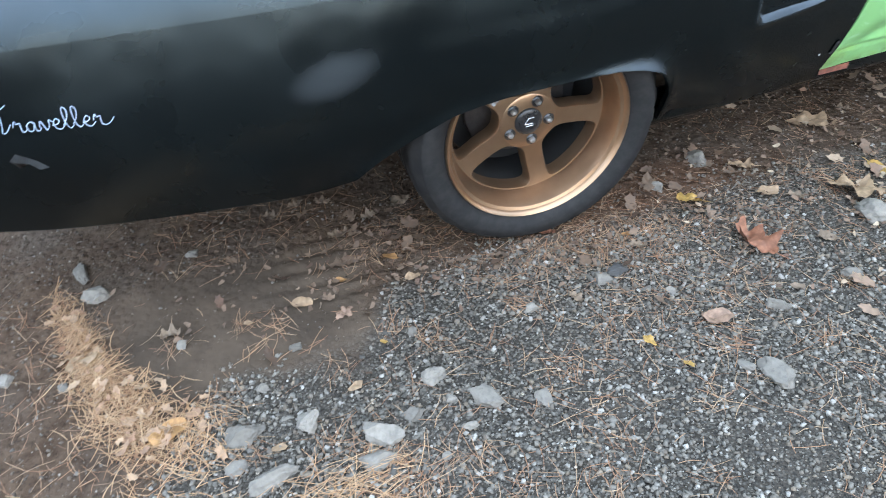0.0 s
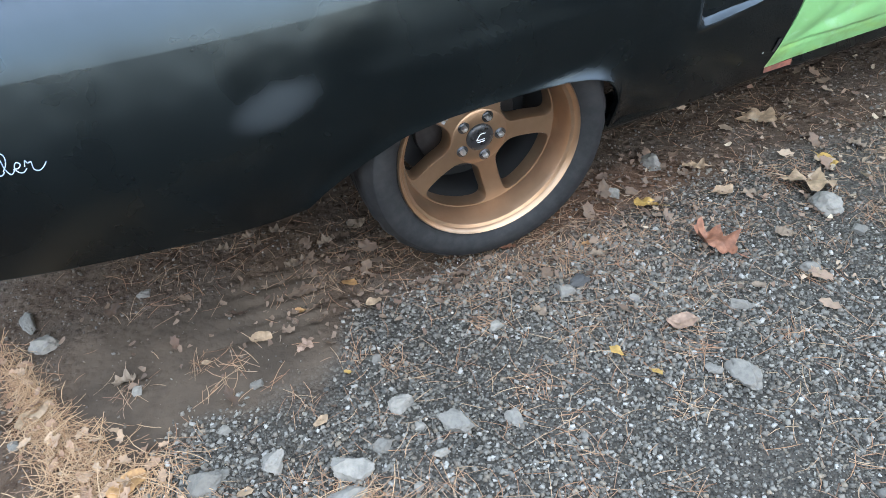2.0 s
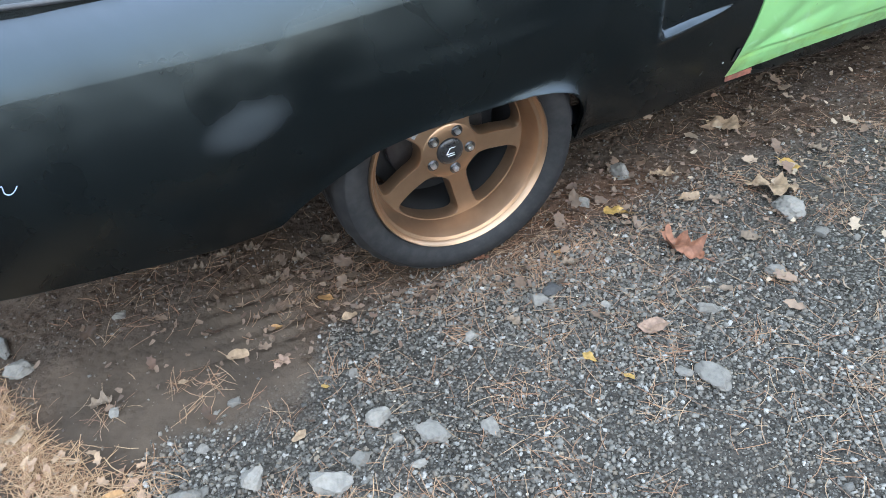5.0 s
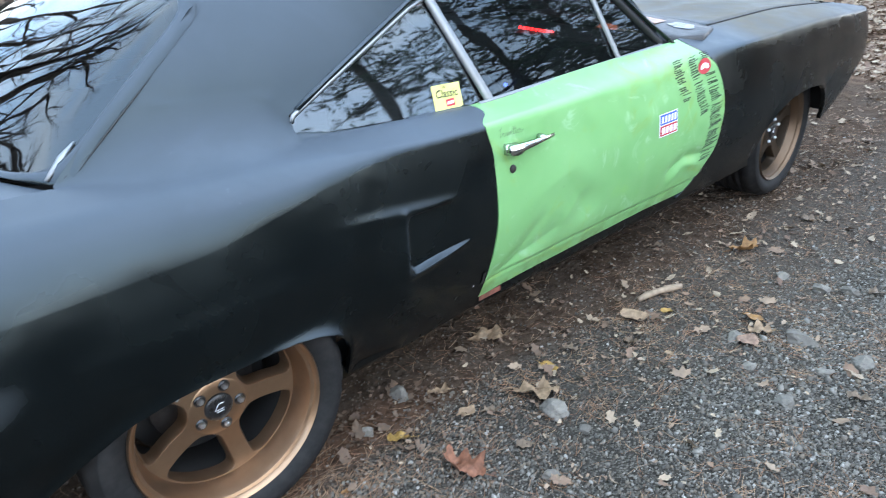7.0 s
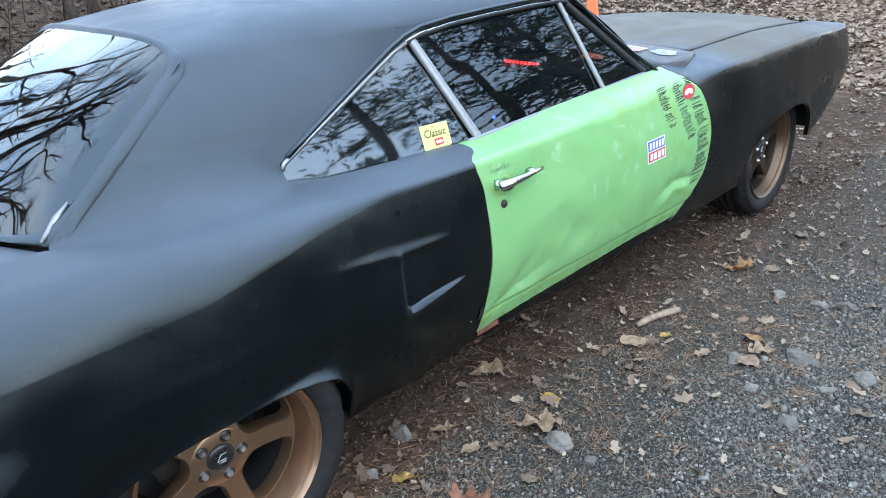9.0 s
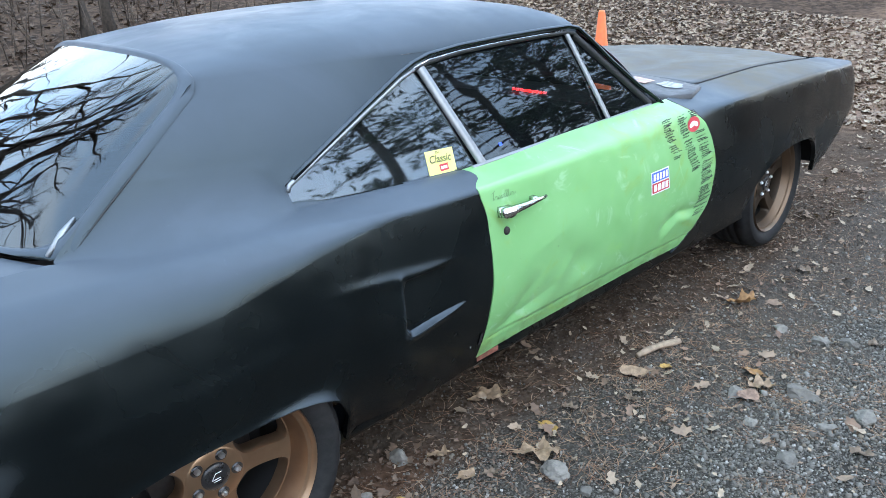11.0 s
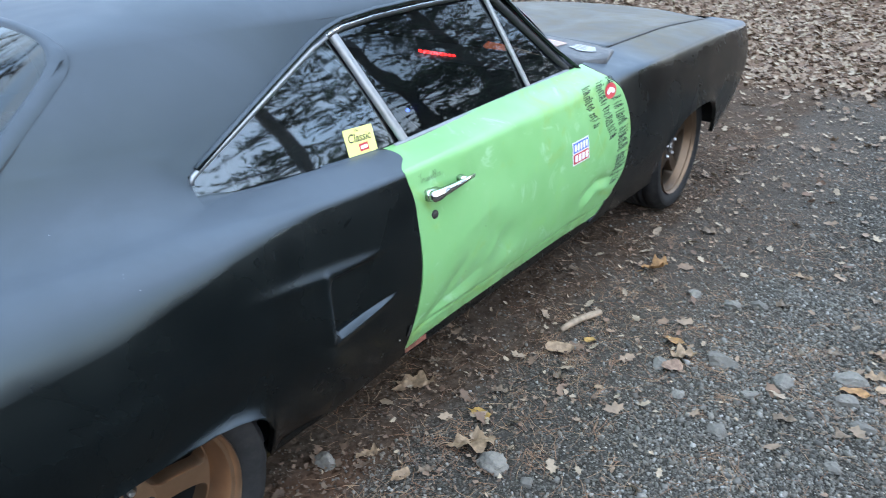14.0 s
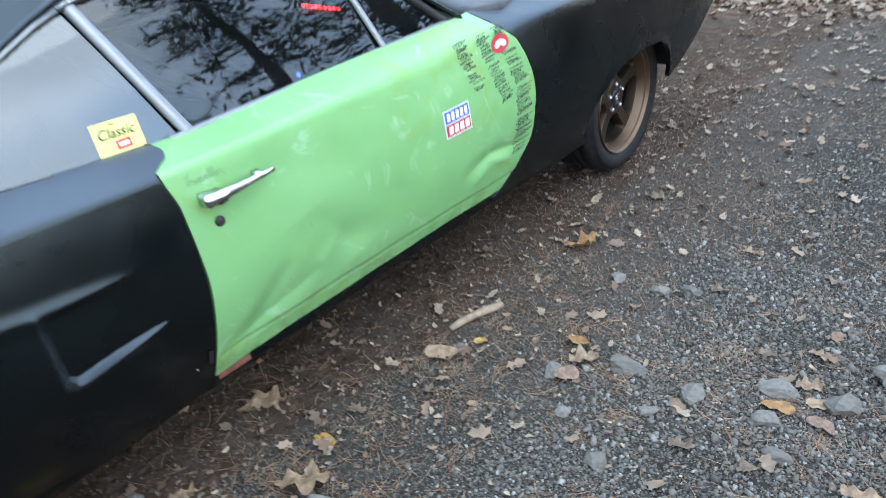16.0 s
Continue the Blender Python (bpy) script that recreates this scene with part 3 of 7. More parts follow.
def quarter_relief(x, z, y):
    """Flared arch lip, the sunken scoop behind the door, old filler waves."""
    d = 0.0
    if -0.72 < x < 0.62 and z < 0.74:
        g = arch_gap(x, z)
        front = smooth(0.05, 0.33, x)
        reach = 0.034 + 0.022 * front
        t = min(1.0, g / reach)
        hollow = 0.004 + 0.006 * front
        d += (hollow + 0.003 + 0.010 * front) * (1 - t) ** 2 - hollow * smooth(0.24, reach, g)
    # scoop: a pocket with a crisp rear and lower edge, running out towards the door
    if 0.5 < x < 0.9 and 0.48 < z < 0.75:
        zl, zh = 0.518 + (x - 0.56) * 0.10, 0.690 - (x - 0.56) * 0.02
        corner = 0.020 * smooth(0.035, 0.0, z - zl) + 0.012 * smooth(0.03, 0.0, zh - z)
        inside = smooth(0.550 + corner, 0.562 + corner, x) * smooth(zl, zl + 0.008, z) * smooth(zh + 0.006, zh - 0.010, z)
        d -= (0.016 - 0.005 * min(1.0, max(0.0, (z - zl) / (zh - zl)))) * inside * smooth(0.84, 0.62, x)
        d += 0.0055 * math.exp(-((x - 0.548) / 0.011) ** 2) * smooth(0.50, 0.54, z) * smooth(0.72, 0.68, z)
        d += 0.0035 * math.exp(-((z - zl + 0.006) / 0.009) ** 2) * smooth(0.54, 0.57, x) * smooth(0.84, 0.70, x)
    if 0.28 < x < 0.9:
        line = 0.712 - (x - 0.38) * 0.115
        d += 0.0052 * math.exp(-((z - line - 0.010) / 0.018) ** 2) * smooth(0.28, 0.52, x) * smooth(0.88, 0.66, x)
    # shallow hollow line left by filler work along the flank
    if -0.6 < x < 0.5:
        uneven = 0.75 + 0.9 * noise.noise((x * 4.7, 3.1, z * 2.0))
        d -= 0.0060 * smooth(0.625, 0.672, z) * smooth(0.84, 0.70, z) * smooth(-0.45, 0.0, x) * smooth(0.45, 0.15, x) * uneven
    d += 0.0045 * noise.noise((x * 2.3, 1.7, z * 3.1)) + 0.0014 * noise.noise((x * 5.1, 7.7, z * 7.3))
    return d * smooth(0.90, 0.84, z)


def door_relief(x, z, y):
    """Creases and dents of a worn door."""
    d = 0.006 * noise.noise((x * 2.1, 5.3, z * 4.0)) + 0.003 * noise.noise((x * 7, 2.2, z * 9)) + 0.0012 * noise.noise((x * 17, 4.2, z * 21))
    # pressed line along the lower edge, with a flat flange below
    d -= 0.0045 * math.exp(-((z - 0.345) / 0.0055) ** 2) * smooth(0.89, 0.93, x)
    d -= 0.004 * smooth(0.352, 0.338, z)
    # kicks and creases: from, to, depth, width
    for ax, az, bx, bz, deep, wide in ((0.92, 0.355, 1.22, 0.43, 0.010, 0.030), (1.00, 0.37, 1.13, 0.50, 0.009, 0.035), (1.22, 0.43, 1.33, 0.52, -0.006, 0.030),
                                       (1.24, 0.60, 1.36, 0.46, 0.006, 0.035), (1.18, 0.80, 1.19, 0.72, 0.003, 0.014), (1.15, 0.60, 1.28, 0.62, -0.004, 0.03),
                                       (1.87, 0.44, 1.98, 0.475, 0.012, 0.024), (1.98, 0.475, 2.12, 0.455, 0.012, 0.020), (1.98, 0.445, 2.08, 0.415, -0.009, 0.022), (1.90, 0.40, 1.96, 0.44, -0.006, 0.02)):
        ux, uz = bx - ax, bz - az
        k = min(1.0, max(0.0, ((x - ax) * ux + (z - az) * uz) / (ux * ux + uz * uz)))
        far = math.hypot(x - ax - k * ux, z - az - k * uz)
        if far < 3 * wide:
            d -= deep * math.exp(-((far / wide) ** 1.5)) * (0.35 + 0.65 * math.sin(math.pi * (0.12 + 0.76 * k)))
    d -= 0.010 * math.exp(-((x - 1.33) / 0.10) ** 2 - ((z - 0.48) / 0.06) ** 2)
    return d * smooth(0.85, 0.80, z)


def pillar_y(z):
    """Half-width of the leaning side glass."""
    return 0.770 - 0.43 * (z - 0.86)


def side_y(x, z):
    """Half-width of pillar and roof side: the leaning plane, bending in below the roof towards the tail."""
    return pillar_y(z) + 0.012 - 0.034 * smooth(0.85, 0.40, x) * max(0.0, (z - 1.03) / 0.20) ** 2


def window_edge(x):
    """Side edge of the rear window."""
    t = min(1.0, max(0.0, (x + 0.19) / 0.43))
    return 0.940 + 0.295 * t ** 0.92


REAR_BOW = -0.02
Z_SIDE = curve([0.24, 0.6, 1.0, 1.68], [1.235, 1.228, 1.214, 1.208])
Z_ROOF = curve([0.20, 0.32, 0.6, 0.95, 1.35, 1.70], [1.290, 1.312, 1.342, 1.352, 1.340, 1.290])


def roof_z(x, y):
    """Height of the roof: leaves the leaning side tangentially and flattens to the crown."""
    zs, zc = Z_SIDE(x), Z_ROOF(x)
    w = side_y(x, zs)
    y = min(abs(y), w)
    lean = (side_y(x, zs - 0.01) - w) / 0.01
    rise = (zc - zs) * 0.66
    p = ((w, zs), (w - lean * rise, zs + rise), (w * 0.66, zc), (0.0, zc))
    lo, hi = 0.0, 1.0
    for _ in range(26):
        t = (lo + hi) / 2
        a, b, c, d = (1 - t) ** 3, 3 * t * (1 - t) ** 2, 3 * t * t * (1 - t), t ** 3
        if a * p[0][0] + b * p[1][0] + c * p[2][0] + d * p[3][0] > y:
            lo = t
        else:
            hi = t
    return a * p[0][1] + b * p[1][1] + c * p[2][1] + d * p[3][1]


car = tagged(new("car"), "matte black two-door muscle coupe with lime green door parked on dirt", "car")


def quarter_panel(s):
    xs = xrange(-1.36, -0.48, 0.04) + xrange(-0.465, -0.20, 0.017) + xrange(-0.19, 0.30, 0.0163) + [0.315, 0.325, 0.334, 0.341, 0.347, 0.351, 0.356, 0.362, 0.375] + xrange(0.385, 0.54, 0.02) + xrange(0.545, 0.89, 0.0052)
    def shift(x, z):
        return x + smooth(0.70, 0.89, x) * (DOOR_REAR(z) - 0.006 - 0.89)
    bm = panel(s, xs, 150, 8, Z_BOT_REAR, shift, quarter_relief)
    verts, cols = [], 44
    px = [x for x in xs if -0.1901 <= x <= 0.3751]
    for x in px:
        top = window_edge(x) if x < 0.24 else Z_SIDE(x)
        verts += [(x, s * y, z) for y, z in pillar_column(x, top, cols)]
    faces = grid_faces(len(px), cols, 0, s > 0)
    # the hollow runs on below the quarter window and dies out
    px = [x for x in xs if 0.3749 <= x <= 0.62]
    faces += grid_faces(len(px), cols, len(verts), s > 0)
    for x in px:
        verts += [(x, s * y, z) for y, z in pillar_column(x, shelf_in(x)[1] + 0.003 + 0.012 * smooth(0.50, 0.376, x), cols)]
    bm2 = bm_from(verts, faces)
    me = bpy.data.meshes.new("tmp")
    bm2.to_mesh(me)
    bm2.free()
    bm.from_mesh(me)
    # strip above the quarter window, down to the drip rail
    vs, wx = [], xrange(0.375, 1.0, 0.025)
    for x in wx:
        zl = min(0.962 + (x - 0.375) * 0.396, Z_SIDE(x) - 0.004)
        for k in range(cols):
            z = zl + (Z_SIDE(x) - zl) * k / (cols - 1)
            vs.append((x, s * side_y(x, z), z))
    bm2 = bm_from(vs, grid_faces(len(wx), cols, 0, s > 0))
    me = bpy.data.meshes.new("tmp")
    bm2.to_mesh(me)
    bm2.free()
    bm.from_mesh(me)
    weld(bm, 0.0012)
    folded(bm, -s * 1.0, 0.018, 0.88)
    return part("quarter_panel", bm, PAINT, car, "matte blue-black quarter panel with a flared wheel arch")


def sill_z(x):
    return 0.284 + 0.012 * smooth(0.9, 2.1, x)


def door_panel(s):
    xs = xrange(0.95, 2.10, 0.011)
    def shift(x, z):
        a, b = DOOR_REAR(z), DOOR_FRONT(z)
        return a + (b - a) * (x - 0.95) / 1.15
    bm = panel(s, xs, 110, 6, sill_z, shift, door_relief)
    weld(bm)
    folded(bm, -s * 1.0, 0.022, 0.862)
    return part("door", bm, GREEN if s < 0 else PAINT, car, "dented lime green door with scuffs" if s < 0 else "")


def front_fender(s):
    xs = xrange(2.10, 2.56, 0.025) + [2.575, 2.585, 2.592, 2.60, 2.61, 2.62] + xrange(2.635, 3.19, 0.02) + [3.205, 3.218, 3.229, 3.238, 3.247, 3.255, 3.262, 3.275, 3.29, 3.32, 3.35] + xrange(3.38, 3.92, 0.03)
    def shift(x, z):
        return x + smooth(2.55, 2.10, x) * (DOOR_FRONT(z) + 0.006 - 2.10)
    def relief(x, z, y):
        d = 0.002 * noise.noise((x * 3, 8.1, z * 4))
        zl = Z_BOT_FRONT(x)
        if 2.55 < x < 3.4:
            g = math.hypot(max(0.0, abs(x - 2.97) - 0.30), z - zl) if z - zl < 0.3 else 9
            d += 0.007 * math.exp(-(g / 0.025) ** 2)
        # scooped hollow ahead of and above the wheel
        d -= 0.014 * math.exp(-((x - 3.25) / 0.34) ** 2 - ((z - 0.68 + (x - 3.2) * 0.05) / 0.07) ** 2)
        return d
    bm = panel(s, xs, 40, 8, Z_BOT_FRONT, shift, relief)
    weld(bm)
    folded(bm, -s * 1.0, 0.02, 0.83)
    return part("front_fender", bm, PAINT, car, "matte blue-black front fender")


for side in (-1, 1):
    quarter_panel(side)
    door_panel(side)
    front_fender(side)


def rocker(s):
    verts, xs = [], xrange(0.34, 2.62, 0.06)
    prof = [(0.0, 0.30), (0.006, 0.255), (-0.02, 0.225), (-0.06, 0.215), (-0.20, 0.215)]
    for x in xs:
        y0 = Y_BOT(x) - 0.012
        verts += [(x, s * (y0 + dy), z) for dy, z in prof]
    return part("rocker_panel", weld(bm_from(verts, grid_faces(len(xs), len(prof), 0, s > 0))), PAINT, car)


for side in (-1, 1):
    rocker(side)


def roof_panel():
    xs, n = xrange(0.22, 1.70, 0.03), 41
    verts = []
    for i, x0 in enumerate(xs):
        for k in range(n):
            u = math.sin((k / (n - 1) * 2 - 1) * math.pi / 2)
            # the rear edge sweeps forward in the middle, the front edge bows forward
            xr = 0.24 + REAR_BOW * (1 - u * u)
            xf = 1.685 + 0.07 * (1 - u * u)
            x = xr + (xf - xr) * i / (len(xs) - 1)
            y = u * side_y(x, Z_SIDE(x))
            verts.append((x, y, roof_z(x, y) - 0.03 * smooth(0.93, 1.0, i / (len(xs) - 1)) * 0.5))
    bm = bm_from(verts, grid_faces(len(xs), n, 0, True))
    weld(bm, 0.002)
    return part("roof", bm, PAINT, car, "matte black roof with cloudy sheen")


roof_panel()


def bar_along(name, pts, radius, material, label="", flat=1.0):
    v, f = tube(pts, radius, 8)
    return part(name, weld(bm_from(v, f), 0.0001), material, car, label)


def on_glass(x, z, s, off=0.0):
    return (x, s * (pillar_y(z) + off), z)


for side in (-1, 1):
    # drip rail: up the pillar edge, along the roof, down the windscreen post
    rail = [on_glass(x, z, side, 0.016) for x, z in ((0.40, 0.972), (0.50, 1.018), (0.68, 1.098), (0.84, 1.168), (0.90, 1.190), (0.97, 1.206), (1.10, 1.215), (1.30, 1.219), (1.50, 1.219), (1.64, 1.216), (1.69, 1.205), (1.74, 1.16), (1.82, 1.075), (1.93, 0.975), (2.05, 0.882))]
    bar_along("drip_rail", rail, 0.0075, PAINT)
    inner = [on_glass(x, z - 0.016, side, 0.008) for x, z in ((0.68, 1.098), (0.84, 1.166), (0.90, 1.186), (0.97, 1.20), (1.10, 1.211), (1.30, 1.215), (1.50, 1.215), (1.63, 1.212), (1.67, 1.203))]
    bar_along("window_seal", inner, 0.007, SEAL)
    chrome = [on_glass(x, z, side, 0.012) for x, z in ((0.376, 0.945), (0.385, 0.958), (0.45, 0.986), (0.55, 1.028), (0.68, 1.084), (0.84, 1.152), (0.90, 1.172))]
    bar_along("window_moulding", chrome, 0.0072, BRUSHED, "thin bright moulding along the quarter window")
    upper = [on_glass(x, z, side, 0.010) for x, z in ((0.90, 1.174), (0.97, 1.19), (1.10, 1.199), (1.30, 1.203), (1.50, 1.203), (1.62, 1.20))]
    bar_along("window_moulding", upper, 0.004, CHROME)


def strip(name, pts, width_vec, thick, material, label=""):
    """A flat bar along points, with its width given as a vector and its thickness outwards in y."""
    w = Vector(width_vec)
    verts, n = [], len(pts)
    for p in pts:
        p = Vector(p)
        sgn = -1 if p.y < 0 else 1
        o = Vector((0, sgn * thick, 0))
        mid = p + o * 1.35
        verts += [p - w, p - w * 0.8 + o, mid, p + w * 0.8 + o, p + w]
    bm = bm_from(verts, grid_faces(n, 5))
    bmesh.ops.recalc_face_normals(bm, faces=bm.faces)
    return part(name, bm, material, car, label)


for side in (-1, 1):
    strip("window_pillar", [on_glass(0.925 + (1.185 - z) * 0.395, z, side, 0.004) for z in (1.185, 1.08, 0.97, 0.872)], (0.016, 0, 0.004), 0.008, BRUSHED, "bright ribbed metal strip between the windows")
    strip("window_pillar", [on_glass(1.628 + (1.2 - z) * 0.27, z, side, 0.002) for z in (1.2, 1.08, 0.97, 0.878)], (0.010, 0, 0.002), 0.008, BRUSHED)
    strip("window_pillar", [on_glass(1.665 + (1.185 - z) * 1.09, z, side, 0.0) for z in (1.185, 1.08, 0.97, 0.893)], (0.010, 0, 0.008), 0.010, SEAL)
    strip("belt_moulding", [on_glass(x, 0.866 + (x - 1.0) * 0.022, side, 0.004) for x in (1.0, 1.3, 1.6, 1.98)], (0, 0, 0.006), 0.010, BRUSHED)


def pane(name, corners, material, s, label=""):
    """A window pane, slightly bowed, in the leaning plane of the side glass."""
    (a, b, c, d), n = corners, 12
    verts = []
    for i in range(n):
        for k in range(n):
            u, v = i / (n - 1), k / (n - 1)
            x = (a[0] * (1 - u) + b[0] * u) * (1 - v) + (d[0] * (1 - u) + c[0] * u) * v
            z = (a[1] * (1 - u) + b[1] * u) * (1 - v) + (d[1] * (1 - u) + c[1] * u) * v
            bow = 0.006 * math.sin(math.pi * (z - 0.86) / 0.36) - 0.008
            verts.append((x, s * (pillar_y(z) + bow), z))
    ob = part(name, weld(bm_from(verts, grid_faces(n, n, 0, s > 0))), material, car, label)
    ob.visible_shadow = False
    return ob


for side in (-1, 1):
    pane("quarter_window", ((0.372, 0.905), (1.035, 0.855), (0.932, 1.180), (0.372, 0.950)), DUSTGLASS, side, "fixed triangular quarter window glass")
    pane("door_window", ((1.035, 0.850), (1.715, 0.870), (1.632, 1.206), (0.930, 1.190)), GLASS, side, "closed door window glass")
    pane("vent_window", ((1.720, 0.872), (1.99, 0.885), (1.70, 1.172), (1.645, 1.196)), GLASS, side, "small triangular vent window glass")


def rear_window():
    n, m = 25, 33
    verts = []
    for i in range(n):
        t = i / (n - 1)
        for k in range(m):
            u = math.sin((k / (m - 1) * 2 - 1) * math.pi / 2)
            xt = 0.24 + REAR_BOW * (1 - u * u)
            top = Vector((xt, u * 0.600, roof_z(xt, u * 0.600) - 0.004))
            bot = Vector((-0.19 - 0.20 * (1 - u * u), u * 0.735, 0.938 + 0.012 * (1 - u * u)))
            p = top.lerp(bot, t)
            bulge = 0.030 * math.sin(math.pi * t) * (1 - u ** 4)
            verts.append((p.x - bulge * 0.45, p.y, p.z + bulge * 0.7))
    ob = part("rear_window", weld(bm_from(verts, grid_faces(n, m, 0, False))), REARGLASS, car, "large curved rear window reflecting bare branches and sky")
    ob.visible_shadow = False
    # painted lip all round the glass, with rounded inner corners
    outer = []
    for k in range(30):
        x = -0.19 + 0.43 * k / 30
        z = window_edge(x)
        outer.append(Vector((x, -(side_y(x, z) - 0.002), z + 0.002)))
    for k in range(41):
        u = -1 + 2 * k / 40
        x = 0.24 + REAR_BOW * (1 - u * u)
        outer.append(Vector((x, u * 0.606, roof_z(x, u * 0.600) + 0.001)))
    outer += [Vector((p.x, -p.y, p.z)) for p in outer[29::-1]]
    for k in range(1, 40):
        u = 1 - 2 * k / 40
        outer.append(Vector((-0.19 - 0.20 * (1 - u * u), u * 0.745, 0.944 + 0.012 * (1 - u * u))))
    n2 = len(outer)
    soft = outer
    for _ in range(14):
        soft = [(soft[k - 1] + soft[k] * 2 + soft[(k + 1) % n2]) / 4 for k in range(n2)]
    mid = Vector((-0.02, 0, 1.15))
    ring, seam = [], []
    for k in range(n2):
        q = soft[k] + (mid - soft[k]).normalized() * 0.006
        q.z += 0.004
        p = outer[k]
        side = 1 if p.y > 0 else -1
        if k < 30 or 70 < k < 101:
            # on the pillar: outwards is forward and down
            x, z = p.x + 0.015, p.z - 0.020
            o = Vector((x, side * (side_y(x, z) + 0.0015), z))
        elif k <= 70:
            x = p.x + 0.017
            o = Vector((x, p.y * 1.01, roof_z(x, p.y) + 0.0015))
        else:
            o = p + Vector((-0.012, 0, 0.002))
        seam.append(o)
        ring.append((o, o.lerp(q, 0.30) + Vector((0, side * 0.002, 0.004)), o.lerp(q, 0.8) + Vector((0, side * 0.002, 0.003)), q, q + Vector((-0.012 if p.x > 0 else 0.0, 0, -0.030))))
    for _ in range(3):
        seam = [(seam[k - 1] + seam[k] * 2 + seam[(k + 1) % n2]) / 4 for k in range(n2)]
    ring = [(seam[k], *ring[k][1:]) for k in range(n2)]
    verts = [p for five in ring for p in five]
    faces = []
    for k in range(n2):
        m2 = (k + 1) % n2
        faces += [(k * 5 + j, m2 * 5 + j, m2 * 5 + j + 1, k * 5 + j + 1) for j in range(4)]
    bm = bm_from(verts, faces)
    bmesh.ops.recalc_face_normals(bm, faces=bm.faces)
    part("rear_window_frame", bm, PAINT, car, "painted lip round the rear window")
    for s in (-1, 1):
        pts = [(p.x, s * (side_y(p.x, p.z) + 0.0040), p.z) for p in seam[3:19]]
        bar_along("rear_window_seal", pts, [0.0004 + 0.0018 * math.sin(math.pi * k / 15) for k in range(16)], SEAL)
        bar_along("rear_window_moulding", [(-0.19 - 0.005, s * 0.725, 0.946), (-0.150, s * 0.702, 0.978), (-0.115, s * 0.690, 1.004)], [0.005, 0.010, 0.003], BRUSHED, "short bright moulding at the window corner")


rear_window()


def windscreen():
    n, m, verts = 15, 25, []
    for i in range(n):
        t = i / (n - 1)
        for k in range(m):
            u = math.sin((k / (m - 1) * 2 - 1) * math.pi / 2)
            top = Vector((1.70 + 0.07 * (1 - u * u), u * 0.60, roof_z(1.685 + 0.07 * (1 - u * u), u * 0.60) - 0.02))
            bot = Vector((2.06 + 0.26 * (1 - u * u), u * 0.72, 0.885))
            p = top.lerp(bot, t)
            verts.append((p.x + 0.02 * math.sin(math.pi * t), p.y, p.z + 0.015 * math.sin(math.pi * t)))
    ob = part("windscreen", weld(bm_from(verts, grid_faces(n, m, 0, True))), GLASS, car)
    ob.visible_shadow = False


windscreen()


def hood_z(x, y):
    zi = shelf_in(x)[1]
    return zi + 0.008 * (1 - (abs(y) / 0.71) ** 2) * smooth(2.2, 2.5, x) + 0.004


def hood():
    xs, n, verts = xrange(2.405, 3.62, 0.04), 31, []
    for i, x0 in enumerate(xs):
        for k in range(n):
            u = k / (n - 1) * 2 - 1
            w = shelf_in(x0)[0] - 0.006
            x = x0 + 0.06 * (1 - u * u) * (1 - i / (len(xs) - 1)) + 0.14 * (1 - u * u) * (i / (len(xs) - 1))
            y = u * w
            z = hood_z(x0, y)
            # the raised centre with its two long hollows
            z += 0.005 * smooth(0.52, 0.40, abs(y)) * smooth(2.45, 2.7, x0)
            z -= 0.016 * math.exp(-((abs(y) - 0.25) / 0.09) ** 2) * smooth(2.45, 2.6, x0) * smooth(3.1, 2.9, x0)
            verts.append((x, y, z))
    bm = weld(bm_from(verts, grid_faces(len(xs), n, 0, True)))
    edges = [e for e in bm.edges if e.is_boundary]
    made = bmesh.ops.extrude_edge_only(bm, edges=edges)
    bmesh.ops.translate(bm, verts=[v for v in made["geom"] if isinstance(v, bmesh.types.BMVert)], vec=(0, 0, -0.03))
    part("hood", bm, PAINT, car, "dusty matte black hood with recessed vents")


hood()
for side in (-1, 1):
    bar_along("hood_gap", [(x, side * (shelf_in(x)[0] - 0.003), shelf_in(x)[1] + 0.002) for x in xrange(2.41, 3.6, 0.05)], 0.0045, SEAL)


def cowl():
    """Panel between hood and windscreen, with a rounded end."""
    n, verts = 33, []
    for k in range(n):
        u = k / (n - 1) * 2 - 1
        e = math.sqrt(max(0.0, 1 - max(0.0, (abs(u) - 0.86) / 0.14) ** 2))
        back = 2.03 + 0.26 * (1 - u * u)
        front = 2.385 + 0.055 * (1 - u * u)
        mid = (back + front) / 2 + 0.02 * abs(u)
        for j in range(7):
            t = (j / 6 * 2 - 1) * max(e, 0.02)
            x = mid + t * (front - back) / 2
            verts.append((x, u * 0.80, 0.893 + 0.030 * (1 - u * u) - 0.006 * t * t))
    bm = weld(bm_from(verts, grid_faces(n, 7)))
    edges = [e for e in bm.edges if e.is_boundary]
    made = bmesh.ops.extrude_edge_only(bm, edges=edges)
    bmesh.ops.translate(bm, verts=[v for v in made["geom"] if isinstance(v, bmesh.types.BMVert)], vec=(0, 0, -0.025))
    bmesh.ops.recalc_face_normals(bm, faces=bm.faces)
    part("cowl", bm, EDGE, car, "dark cowl panel carrying small stickers")


cowl()


